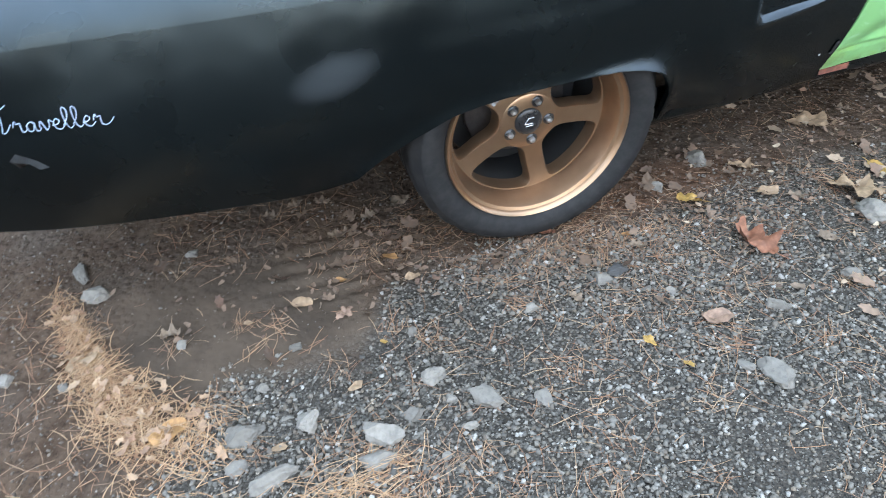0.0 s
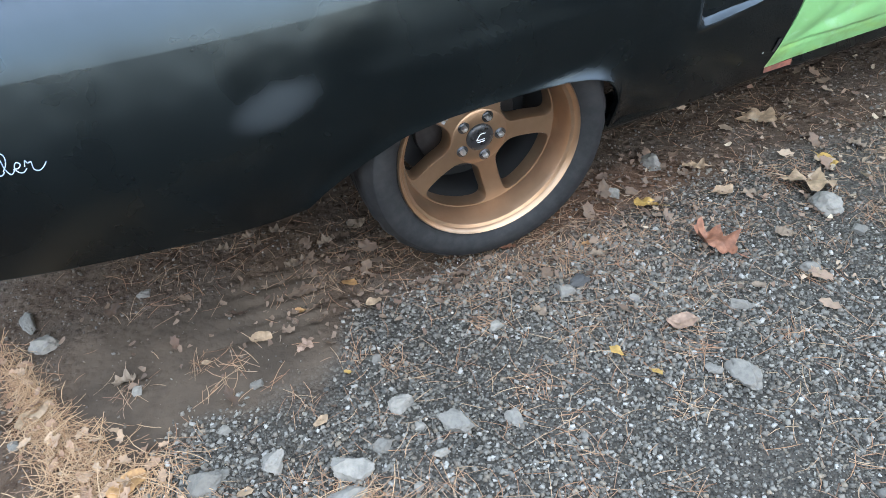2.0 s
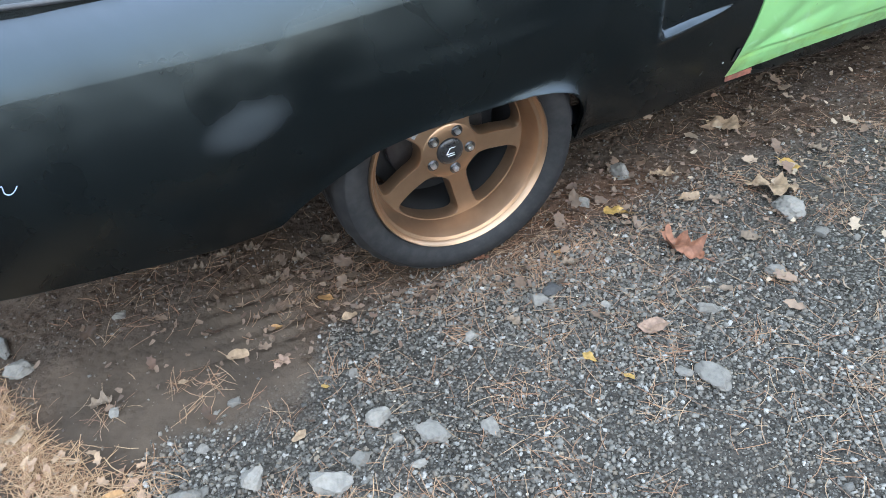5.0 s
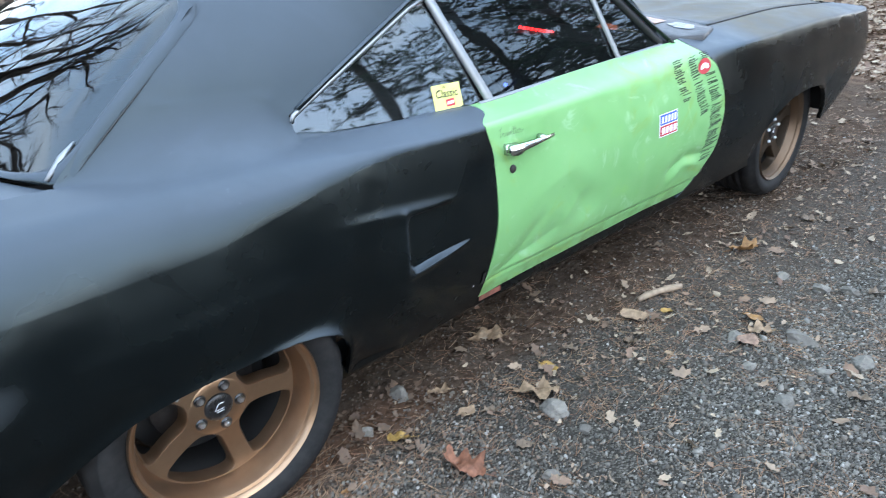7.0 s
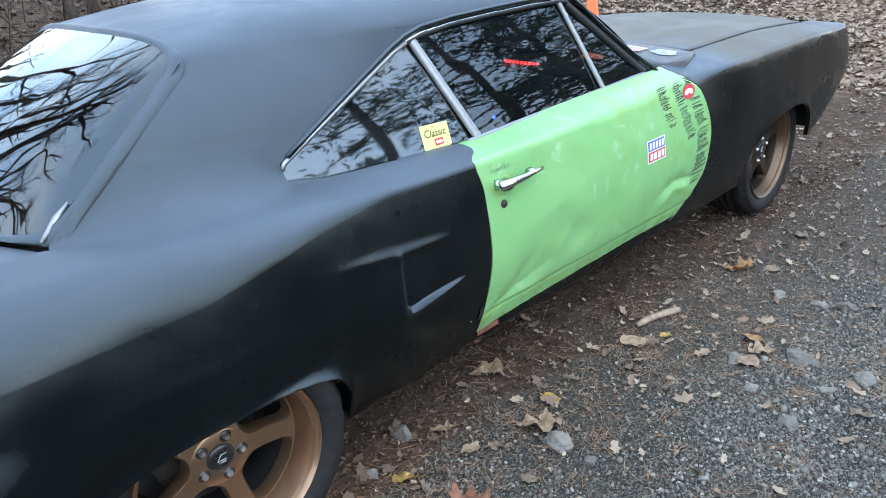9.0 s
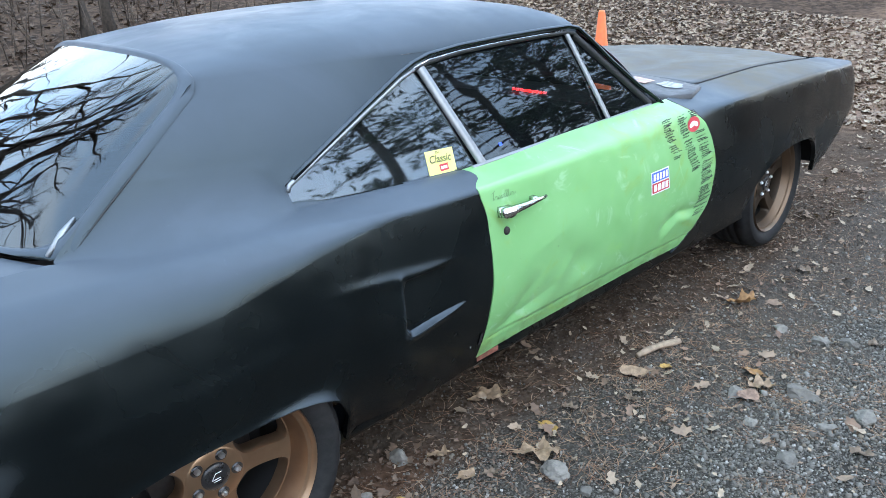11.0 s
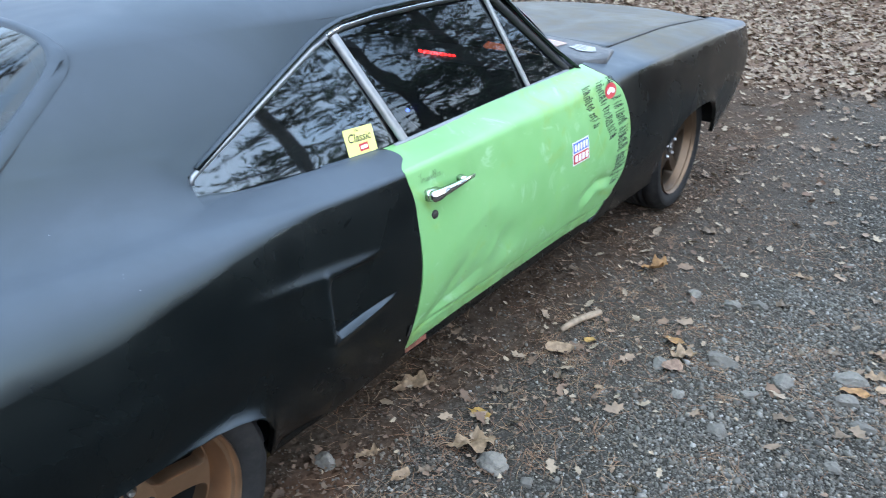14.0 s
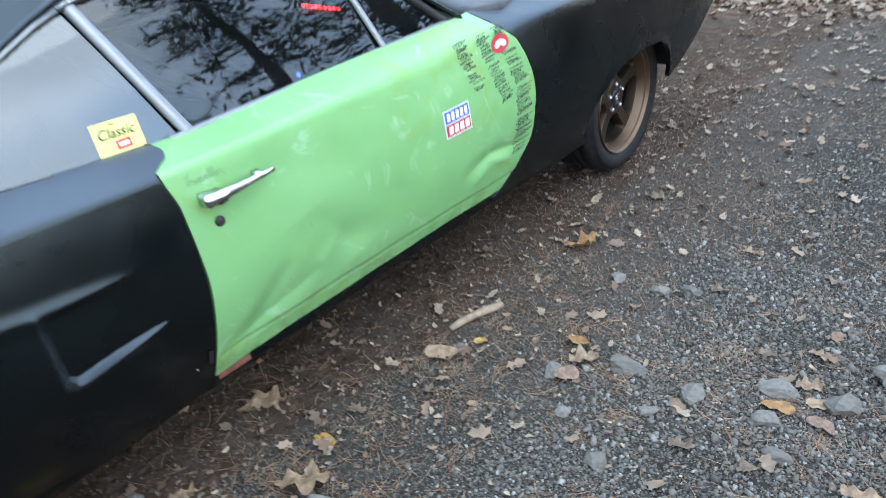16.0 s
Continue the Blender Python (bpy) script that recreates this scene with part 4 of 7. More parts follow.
def decklid():
    xs, n, verts = xrange(-1.33, -0.20, 0.04), 31, []
    for i, x0 in enumerate(xs):
        for k in range(n):
            u = k / (n - 1) * 2 - 1
            w, zi = shelf_in(x0)
            t = i / (len(xs) - 1)
            x = x0 - 0.20 * (1 - u * u) * smooth(0.6, 1.0, t)
            verts.append((x, u * (w + 0.002), zi + 0.016 * (1 - u * u) - 0.004))
    bm = weld(bm_from(verts, grid_faces(len(xs), n, 0, True)))
    part("decklid", bm, PAINT, car, "matte grey-black rear deck")


decklid()


def closing():
    """Tail panel, nose panel, floor, wheel housings: what shuts the body."""
    for name, x, zb in (("tail_panel", -1.36, 0.40), ("nose_panel", 3.92, 0.52)):
        pts = [(y, z) for y, z in section(x, zb, 12, 4)]
        ring = [(x, -y, z) for y, z in pts] + [(x, y, z) for y, z in reversed(pts)]
        bm = bmesh.new()
        bm.faces.new([bm.verts.new(p) for p in ring])
        bmesh.ops.triangulate(bm, faces=bm.faces)
        part(name, bm, PAINT, car, smooth=False)
    bm = bmesh.new()
    box(bm, (-1.30, -0.60, 0.30), (3.20, 0.60, 0.34))
    box(bm, (0.50, -0.80, 0.26), (2.45, 0.80, 0.31))
    part("floor_pan", bm, UNDER, car, smooth=False)
    for s in (-1, 1):
        for xc, half, top, low in ((-0.05, 0.50, 0.74, 0.33), (2.97, 0.375, 0.74, 0.36)):
            verts = []
            for k in range(13):
                a = math.pi * k / 12
                for y in (0.90, 0.58):
                    verts.append((xc - half * math.cos(a), s * y, low + (top - low) * math.sin(a) ** 0.6))
            bm = bm_from(verts, grid_faces(13, 2))
            inner = [bm.verts.new((xc - half * math.cos(math.pi * k / 12), s * 0.58, low + (top - low) * math.sin(math.pi * k / 12) ** 0.6)) for k in range(13)]
            bm.faces.new(inner)
            part("wheel_housing", bm, UNDER, car, smooth=False)


closing()


def spoiler_point(u, t):
    """A point of the spoiler's top: u across (-1 to 1), t from its leading edge to its tail."""
    a = abs(u)
    x_front = -0.74 + 0.245 * smooth(0.25, 1.0, a)
    x_back = -1.37 + 0.05 * a * a
    x = x_front + (x_back - x_front) * t
    y = u * (0.890 - 0.050 * t)
    base = 0.972 - 0.080 * a ** 8
    return Vector((x, y, base + (0.115 - 0.045 * a ** 2) * t ** 1.3))


def spoiler():
    """Tail spoiler: its pointed ends run forward along the tops of the quarter panels."""
    n, m, verts = 41, 9, []
    for k in range(n):
        u = math.sin((k / (n - 1) * 2 - 1) * math.pi / 2)
        verts += [spoiler_point(u, j / (m - 1)) for j in range(m)]
    bm = weld(bm_from(verts, grid_faces(n, m)))
    edges = [e for e in bm.edges if e.is_boundary]
    made = bmesh.ops.extrude_edge_only(bm, edges=edges)
    down = [v for v in made["geom"] if isinstance(v, bmesh.types.BMVert)]
    for v in down:
        v.co.z = min(v.co.z - 0.018, 0.900)
    bmesh.ops.recalc_face_normals(bm, faces=bm.faces)
    ob = part("spoiler", bm, LACQUER, car, "glossy black tail spoiler with dark rubber edge")
    ob.data.set_sharp_from_angle(angle=radians(40))
    rim_pts = [spoiler_point(-1, 1 - k / 10) for k in range(10)] + [spoiler_point(math.sin((k / 30 * 2 - 1) * math.pi / 2), 0) for k in range(31)] + [spoiler_point(1, k / 10) for k in range(1, 11)]
    v, f = tube([p + Vector((0, 0, 0.002)) for p in rim_pts], 0.0055, 8)
    part("spoiler_edge", weld(bm_from(v, f), 0.0001), EDGE, ob, "dark rubber edge")


spoiler()


# ---- wheels ----
def wheel_face(turn, outer_r):
    """The spoked face of a wheel: a dished disc with five round-cornered windows cut through it."""
    hw, r_in, r_out, n = 0.027, 0.082, outer_r - 0.004, 60
    a36 = math.pi / 5
    # window outline about its own axis (angle 0), before rounding
    def corner(r):
        return math.asin(min(1.0, hw / r))
    t_in, t_out = a36 - corner(r_in), a36 - corner(r_out)
    raw = [(r_in * math.cos(t), r_in * math.sin(t)) for t in [t_in * (1 - 2 * k / 6) for k in range(7)]]
    raw += [tuple(Vector(raw[-1]).lerp(Vector((r_out * math.cos(t_out), -r_out * math.sin(t_out))), k / 24)) for k in range(1, 25)]
    raw += [(r_out * math.cos(t), r_out * math.sin(t)) for t in [-t_out + 2 * t_out * k / 24 for k in range(1, 25)]]
    raw += [tuple(Vector(raw[-1]).lerp(Vector(raw[0]), k / 24)) for k in range(1, 24)]
    pts = [Vector(p) for p in raw]
    for _ in range(14):
        pts = [(pts[k - 1] + pts[k] * 2 + pts[(k + 1) % len(pts)]) / 4 for k in range(len(pts))]
    c = Vector(((r_in + r_out) / 2 + 0.012, 0.0))
    poly = [(math.atan2(p.y - c.y, p.x - c.x), (p - c).length) for p in pts]
    poly.sort()
    angs = np.array([p[0] for p in poly])
    rads = np.array([p[1] for p in poly])
    def window_r(t):
        return float(np.interp(t, np.r_[angs - 2 * math.pi, angs, angs + 2 * math.pi], np.r_[rads, rads, rads]))
    def reach(d):
        """Distance from the window's middle to the edge of its fifth of the disc."""
        best = 9.0
        for sgn in (1, -1):
            nrm = Vector((-math.sin(sgn * a36), math.cos(sgn * a36))) * sgn
            k = d.dot(nrm)
            if k > 1e-9:
                best = min(best, -c.dot(nrm) / k)
        b = c.dot(d)
        best = min(best, -b + math.sqrt(b * b - c.dot(c) + outer_r ** 2))
        disc2 = b * b - c.dot(c) + 0.036 ** 2
        if disc2 > 0 and -b - math.sqrt(disc2) > 0:
            best = min(best, -b - math.sqrt(disc2))
        return best
    def dish(r):
        t = min(1.0, max(0.0, (r - 0.075) / (outer_r - 0.075)))
        return -0.003 + 0.007 * math.sin(math.pi * t) - 0.003 * t
    verts, faces = [], []
    for fifth in range(5):
        rot = turn + a36 + fifth * 2 * a36
        base = len(verts)
        for k in range(n):
            t = 2 * math.pi * (k + 0.0) / n
            t = math.atan2(math.sin(t), math.cos(t))
            d = Vector((math.cos(t), math.sin(t)))
            w, e = window_r(t), reach(d)
            rows = [(w - 0.003, 0.040), (w, 0.005), (w + min(0.0035, (e - w) * 0.3), 0.0)] + [(w + 0.0035 + (e - w - 0.0035) * q, 0.0) for q in (0.33, 0.66, 1.0)]
            for dist, dy in rows:
                p = c + d * dist
                r = p.length
                x, z = p.x * math.cos(rot) - p.y * math.sin(rot), p.x * math.sin(rot) + p.y * math.cos(rot)
                verts.append((x, dish(r) + dy, z))
        for k in range(n):
            m = (k + 1) % n
            for q in range(5):
                faces.append((base + k * 6 + q, base + k * 6 + q + 1, base + m * 6 + q + 1, base + m * 6 + q))
    return verts, faces


def wheel(s, x, y_hub, z, tyre_r, rim_r, dish, tyre_w, turn, finish, steer=0.0, face=None):
    """A five-spoke wheel about its axle; s is the side that it faces. Built facing -y, then turned."""
    place = pose(x, y_hub, z, 0, 0, (0 if s < 0 else 180) + steer)
    outer, inner = -dish, -dish + tyre_w
    lip = rim_r
    barrel = [(lip - 0.012, inner - 0.01), (lip - 0.035, inner - 0.03), (lip - 0.035, 0.05), (lip - 0.042, 0.016), (lip - 0.037, -0.004), (lip - 0.026, outer + 0.030), (lip - 0.020, outer + 0.016),
              (lip - 0.012, outer + 0.012), (lip - 0.008, outer + 0.002), (lip - 0.003, outer - 0.002), (lip, outer + 0.003), (lip, outer + 0.014), (lip - 0.008, outer + 0.022)]
    back = [p for p in barrel[:4]]
    v, f = lathe(barrel[3:], 96)
    bm = bm_from(v, f)
    bmesh.ops.recalc_face_normals(bm, faces=bm.faces)
    me = bpy.data.meshes.new("wheel")
    bm.to_mesh(me)
    bm.free()
    me.polygons.foreach_set("use_smooth", [True] * len(me.polygons))
    me.set_sharp_from_angle(angle=radians(38))
    me.materials.append(finish)
    rim = new("wheel", me)
    rim.parent = car
    rim["label"] = "bronze five-spoke deep-dish alloy wheel"
    rim.matrix_basis = place
    def sub(name, mesh, material, label=""):
        if not mesh.materials:
            mesh.materials.append(material)
        ob = new(name, mesh)
        ob.parent = rim
        if label:
            ob["label"] = label
        return ob
    bv, bf = lathe(back, 64)
    sub("barrel", as_mesh("barrel", bv, bf), UNDER, "dark inner barrel")
    hv, hf = lathe([(0.035, 0.004), (0.036, -0.0050), (0.072, -0.0050), (0.076, -0.0025), (0.076, 0.03), (0.03, 0.03)], 48)
    hm = as_mesh("hub_pad", hv, hf)
    hm.set_sharp_from_angle(angle=radians(38))
    sub("hub_pad", hm, face or finish)
    sv, sf = wheel_face(turn, lip - 0.036)
    bm = weld(bm_from(sv, sf), 0.0004)
    sm = bpy.data.meshes.new("spokes")
    bm.to_mesh(sm)
    bm.free()
    sm.polygons.foreach_set("use_smooth", [True] * len(sm.polygons))
    sm.set_sharp_from_angle(angle=radians(40))
    sub("spokes", sm, face or finish, "five flat bronze spokes")
    mid_r = tyre_r
    tp = [(lip - 0.004, outer + 0.012), (lip + 0.006, outer + 0.004), (lip + 0.020, outer - 0.004), (lip + (mid_r - lip) * 0.45, outer - 0.010), (lip + (mid_r - lip) * 0.7, outer - 0.008),
          (lip + (mid_r - lip) * 0.74, outer - 0.004), (mid_r - 0.020, outer + 0.002), (mid_r - 0.008, outer + 0.013), (mid_r - 0.001, outer + 0.030)]
    w = inner - outer
    for g in range(1, 5):
        yy = outer + 0.03 + (w - 0.06) * g / 5
        tp += [(mid_r, yy - 0.005), (mid_r - 0.007, yy - 0.004), (mid_r - 0.007, yy + 0.004), (mid_r, yy + 0.005)]
    tp += [(mid_r - 0.001, inner - 0.03), (mid_r - 0.02, inner - 0.002), (lip + 0.03, inner + 0.006), (lip - 0.01, inner - 0.012)]
    tv, tf = lathe(tp, 96)
    # cut cross grooves into the shoulder
    n = len(tp)
    tv = [list(p) for p in tv]
    for sgm in range(96):
        if sgm % 3 == 0:
            for k in (6, 7, 8):
                p = tv[sgm * n + k]
                r = math.hypot(p[0], p[2])
                q = (r - 0.004) / r
                p[0], p[2] = p[0] * q, p[2] * q
    sub("tyre", as_mesh("tyre", tv, tf), RUBBER, "worn black low-profile tyre")
    cv, cf = lathe([(0.0005, -0.0125), (0.020, -0.0125), (0.034, -0.011), (0.0375, -0.007), (0.038, 0.01)], 40)
    cap = sub("centre_cap", as_mesh("centre_cap", cv, cf), CAP, "black centre cap with a pale angular mark")
    mark = [((-0.013, -0.004), (-0.002, 0.012), (0.013, 0.012)), ((-0.013, -0.004), (0.010, -0.004)), ((-0.010, -0.010), (0.010, -0.010))]
    mv = []
    for line in mark:
        mv.append(tube([(px, -0.0130, pz) for px, pz in line], 0.0013, 4))
    v2, f2 = merged(mv)
    mk = new("cap_mark", as_mesh("cap_mark", v2, f2))
    mk.data.materials.append(WHITE)
    mk.parent = rim
    nv, nf = lathe([(0.0005, -0.018), (0.0055, -0.0175), (0.0075, -0.0145), (0.0085, -0.013), (0.0085, -0.006), (0.0100, -0.004), (0.0100, 0.002)], 6)
    nut = as_mesh("lug_nut", nv, nf, False)
    sv, sf = lathe([(0.0155, -0.0050), (0.0155, -0.0058), (0.0005, -0.0058)], 20)
    seat = as_mesh("lug_seat", sv, sf)
    for k in range(5):
        a = turn + 2 * math.pi * k / 5
        loc = Matrix.Translation((0.0572 * math.cos(a), 0, 0.0572 * math.sin(a)))
        ob = sub("lug_nut", nut, STEEL, "zinc lug nut")
        ob.matrix_basis = loc
        ob2 = sub("lug_seat", seat, CAP)
        ob2.matrix_basis = loc
    if finish is BRONZE:
        # small pale lettering on one spoke, as plain bars
        for row, (w0, count) in enumerate(((0.012, 3), (0.006, 4))):
            for k in range(count):
                q = Vector((math.cos(turn + radians(216)), math.sin(turn + radians(216))))
                n2 = Vector((-q.y, q.x))
                c = q * (0.108 + row * 0.014) + n2 * (-0.016 + k * (0.036 / count))
                ring = [c + q * (0.009 * i) + n2 * (0.026 / count * j) for i, j in ((0, 0), (1, 0), (1, 1), (0, 1))]
                me3 = as_mesh("spoke_print", [(p.x, y0, p.y) for y0 in (-0.0008, 0.004) for p in ring], [(0, 1, 2, 3), (0, 4, 5, 1), (1, 5, 6, 2), (2, 6, 7, 3), (3, 7, 4, 0)], False)
                sub("spoke_print", me3, GRIMY, "small pale print bar on a spoke")
    dv, df = lathe([(0.06, 0.085), (0.138, 0.085), (0.140, 0.088), (0.140, 0.108), (0.06, 0.11)], 48)
    sub("brake_disc", as_mesh("brake_disc", dv, df), IRON, "rusty grey brake disc")
    bm = bmesh.new()
    box(bm, (-0.155, 0.050, 0.035), (-0.065, 0.125, 0.135), 0.012)
    me2 = bpy.data.meshes.new("brake_caliper")
    bm.to_mesh(me2)
    bm.free()
    sub("brake_caliper", me2, IRON, "cast brake caliper behind the spokes")
    bv, bf = lathe([(0.19, 0.125), (0.02, 0.12)], 32)
    sub("backing_plate", as_mesh("backing_plate", bv, bf), UNDER)
    return rim


REAR_TURN = radians(-79)
wheel(-1, 0.0, -0.862, 0.332, 0.334, 0.246, 0.082, 0.28, REAR_TURN, BRONZE)
wheel(1, 0.0, 0.862, 0.332, 0.334, 0.246, 0.082, 0.28, radians(30), BRONZE)
wheel(-1, 2.975, -0.80, 0.322, 0.324, 0.240, 0.055, 0.25, radians(20), DUSTY_SHADED, 3.5, SHADED_SPOKES)
wheel(1, 2.975, 0.80, 0.322, 0.324, 0.240, 0.055, 0.25, radians(50), DUSTY_SHADED, 3.5, SHADED_SPOKES)


# ---- door fittings, stickers, lettering ----
def on_flank(x, z, off=0.0):
    """A point just proud of the flank that faces the camera, dents included."""
    relief = door_relief(x, z, 0) if 0.93 < x < 2.2 else (quarter_relief(x, z, 0) if x < 0.93 else 0)
    return Vector((x, -(flank(x, z) + relief + off), z))


def door_handle():
    """Angular pull handle: a wedge-shaped foot, a flat tapering grip and a small front bracket."""
    base = on_flank(0.985, 0.764)

    def loft(rings):
        verts = [base + Vector(p) for ring in rings for p in ring]
        faces = [tuple(range(4))[::-1], tuple(range(len(verts) - 4, len(verts)))]
        for r in range(len(rings) - 1):
            faces += [(r * 4 + k, r * 4 + (k + 1) % 4, r * 4 + 4 + (k + 1) % 4, r * 4 + 4 + k) for k in range(4)]
        bm = bm_from(verts, faces)
        bmesh.ops.recalc_face_normals(bm, faces=bm.faces)
        bmesh.ops.bevel(bm, geom=list(bm.edges), offset=0.0022, segments=2, affect="EDGES")
        return bm

    def ring(x, out, zc, deep, high):
        return [(x, -out, zc - high), (x, -out - deep, zc - high * 0.8), (x, -out - deep, zc + high * 0.8), (x, -out, zc + high)]

    h = part("door_handle", loft([ring(-0.036, 0.016, 0.004, 0.010, 0.013), ring(-0.030, 0.016, 0.004, 0.022, 0.017), ring(0.030, 0.022, 0.006, 0.016, 0.012), ring(0.110, 0.024, 0.008, 0.010, 0.0075), ring(0.162, 0.022, 0.009, 0.007, 0.0055)]), CHROME, car, "worn chrome door handle")
    part("handle_foot", loft([ring(-0.032, -0.006, 0.002, 0.024, 0.018), ring(0.022, -0.006, 0.000, 0.024, 0.013)]), CHROME, h)
    part("handle_bracket", loft([ring(0.112, -0.006, 0.006, 0.032, 0.009), ring(0.132, -0.006, 0.006, 0.032, 0.009)]), CHROME, h)
    part("push_button", loft([ring(0.004, 0.004, -0.016, 0.018, 0.007), ring(0.030, 0.004, -0.015, 0.016, 0.006)]), IRON, h, "dark push button")
    v, f = lathe([(0.0005, -0.004), (0.011, -0.004), (0.013, -0.001), (0.013, 0.006)], 20)
    at = on_flank(0.985, 0.700)
    part("door_lock", weld(bm_from([at + Vector(p) for p in v], f), 0.0001), IRON, car, "round dark door lock")


door_handle()


def decal(name, outline, surface, material, parent=None, off=0.0015, label="", thick=0.0006):
    """A thin sticker laid onto a surface: outline in (x, z), surface gives the point; built as a fine grid of strips."""
    c = (sum(p[0] for p in outline) / len(outline), sum(p[1] for p in outline) / len(outline))
    n, verts, faces = len(outline), [], []
    for ring in (0.0, 0.34, 0.67, 1.0):
        for u, v in outline:
            verts.append(surface(c[0] + (u - c[0]) * ring, c[1] + (v - c[1]) * ring, off))
    for r in range(3):
        for k in range(n):
            a, b = r * n + k, r * n + (k + 1) % n
            faces.append((a, b, b + n, a + n))
    bm = bm_from(verts, faces)
    weld(bm, 0.00005)
    return part(name, bm, material, parent or car, label)


def spline_loop(pts):
    """A closed outline with its corners rounded."""
    pts = [Vector(p) for p in pts]
    for _ in range(2):
        n = len(pts)
        pts = [q for k in range(n) for q in (pts[k].lerp(pts[(k + 1) % n], 0.25), pts[k].lerp(pts[(k + 1) % n], 0.75))]
    return [(p.x, p.y) for p in pts]


def rect(x0, z0, x1, z1, skew=0.0, lift=0.0, n=4):
    """A rectangle's outline with a few points a side."""
    pts = []
    for (ua, va), (ub, vb) in (((0, 0), (1, 0)), ((1, 0), (1, 1)), ((1, 1), (0, 1)), ((0, 1), (0, 0))):
        for k in range(n):
            u, v = ua + (ub - ua) * k / n, va + (vb - va) * k / n
            pts.append((x0 + (x1 - x0) * u + skew * v, z0 + (z1 - z0) * v + lift * u))
    return pts


def disc(x, z, rx, rz, n=20, tilt=0.0):
    pts = []
    for k in range(n):
        a = 2 * math.pi * k / n
        u, v = rx * math.cos(a), rz * math.sin(a)
        pts.append((x + u * math.cos(tilt) - v * math.sin(tilt), z + u * math.sin(tilt) + v * math.cos(tilt)))
    return pts


badge = decal("sticker", rect(1.768, 0.602, 1.888, 0.688), on_flank, WHITE, None, 0.0018, "square sticker, blue upper half and red lower half")
decal("sticker_field", rect(1.773, 0.647, 1.883, 0.684), on_flank, BLUE, badge, 0.0026)
decal("sticker_field", rect(1.773, 0.606, 1.883, 0.643), on_flank, RED, badge, 0.0026)
for k in range(5):
    decal("sticker_bar", rect(1.780 + k * 0.020, 0.653, 1.794 + k * 0.020, 0.678, 0.002), on_flank, WHITE, badge, 0.0034)
    if k < 4:
        decal("sticker_bar", rect(1.782 + k * 0.025, 0.612, 1.801 + k * 0.025, 0.637, 0.002), on_flank, WHITE, badge, 0.0034)
oval = decal("sticker", disc(2.093, 0.805, 0.043, 0.028, 24, 0.15), on_flank, RED, None, 0.0018, "small red oval sticker with white mark")
decal("sticker_bar", disc(2.085, 0.806, 0.022, 0.009, 12, 0.35), on_flank, WHITE, oval, 0.0026)
decal("sticker_bar", disc(2.108, 0.804, 0.014, 0.010, 12, -0.25), on_flank, WHITE, oval, 0.0026)

# three columns of handwriting on the door, as plain strokes
rnd = random.Random(11)


def scribble_column(x_top, x_bot, z_top, z_bot, width, rows, missing=0.1, heavy=1.0):
    pieces = []
    for k in range(rows):
        t = k / max(1, rows - 1)
        if rnd.random() < missing:
            continue
        z = z_top + (z_bot - z_top) * t
        x0 = x_top + (x_bot - x_top) * t + rnd.uniform(-0.006, 0.008)
        w = width * rnd.uniform(0.75, 1.2)
        pts, n = [], int(20 + 9 * rnd.random())
        slope = rnd.uniform(0.0, 0.14)
        for j in range(n):
            u = j / (n - 1)
            a = rnd.uniform(-0.0027, 0.0027)
            pts.append(on_flank(x0 + w * u, z + a + slope * w * u, 0.0012))
        pieces.append(tube(pts, 0.0012 * heavy * rnd.uniform(0.7, 1.5), 4))
    return pieces


for args in ((1.878, 1.930, 0.852, 0.700, 0.050, 19), (1.985, 2.045, 0.850, 0.630, 0.052, 25), (2.062, 2.085, 0.858, 0.835, 0.045, 4), (2.095, 2.128, 0.775, 0.640, 0.070, 17), (2.122, 2.095, 0.632, 0.420, 0.075, 30)):
    for v, f in scribble_column(*args):
        part("handwriting", as_mesh("handwriting", v, f, False), INK, car, "short line of small black handwriting")
# yellow square sticker inside the quarter window


def on_pane(x, z, off=0.0):
    bow = 0.006 * math.sin(math.pi * (z - 0.86) / 0.36) - 0.008
    return Vector((x, -(pillar_y(z) + bow + off), z))


yel = decal("window_sticker", rect(0.843, 0.874, 0.951, 0.942, 0.006, -0.005), on_pane, YELLOW, None, 0.0015, "yellow square window sticker with black script")
decal("sticker_field", rect(0.888, 0.878, 0.922, 0.898, 0.001), on_pane, RED, yel, 0.0022)
decal("sticker_bar", rect(0.893, 0.884, 0.917, 0.892, 0.001), on_pane, WHITE, yel, 0.0029)


def word(text, to_place, size, material, parent, name, extrude=0.0004, slant=0.0):
    """A word in the built-in font, laid onto a surface."""
    data = bpy.data.curves.new(name, "FONT")
    data.body, data.size, data.resolution_u = text, size, 3
    data.shear, data.offset = slant, size * 0.012
    tmp = bpy.data.objects.new(name, data)
    scene.collection.objects.link(tmp)
    me = bpy.data.meshes.new_from_object(tmp.evaluated_get(bpy.context.evaluated_depsgraph_get()))
    bpy.data.objects.remove(tmp)
    for v in me.vertices:
        v.co = to_place(v.co.x, v.co.y)
    me.materials.clear()
    me.materials.append(material)
    ob = new(name, me)
    ob.parent = parent
    return ob


word("Classic", lambda u, v: on_pane(0.854 + u, 0.907 + v - u * 0.05, 0.0026), 0.031, INK, yel, "sticker_word", slant=0.3)
word("The", lambda u, v: on_pane(0.885 + u, 0.930 + v - u * 0.05, 0.0026), 0.011, INK, yel, "sticker_word", slant=0.3)


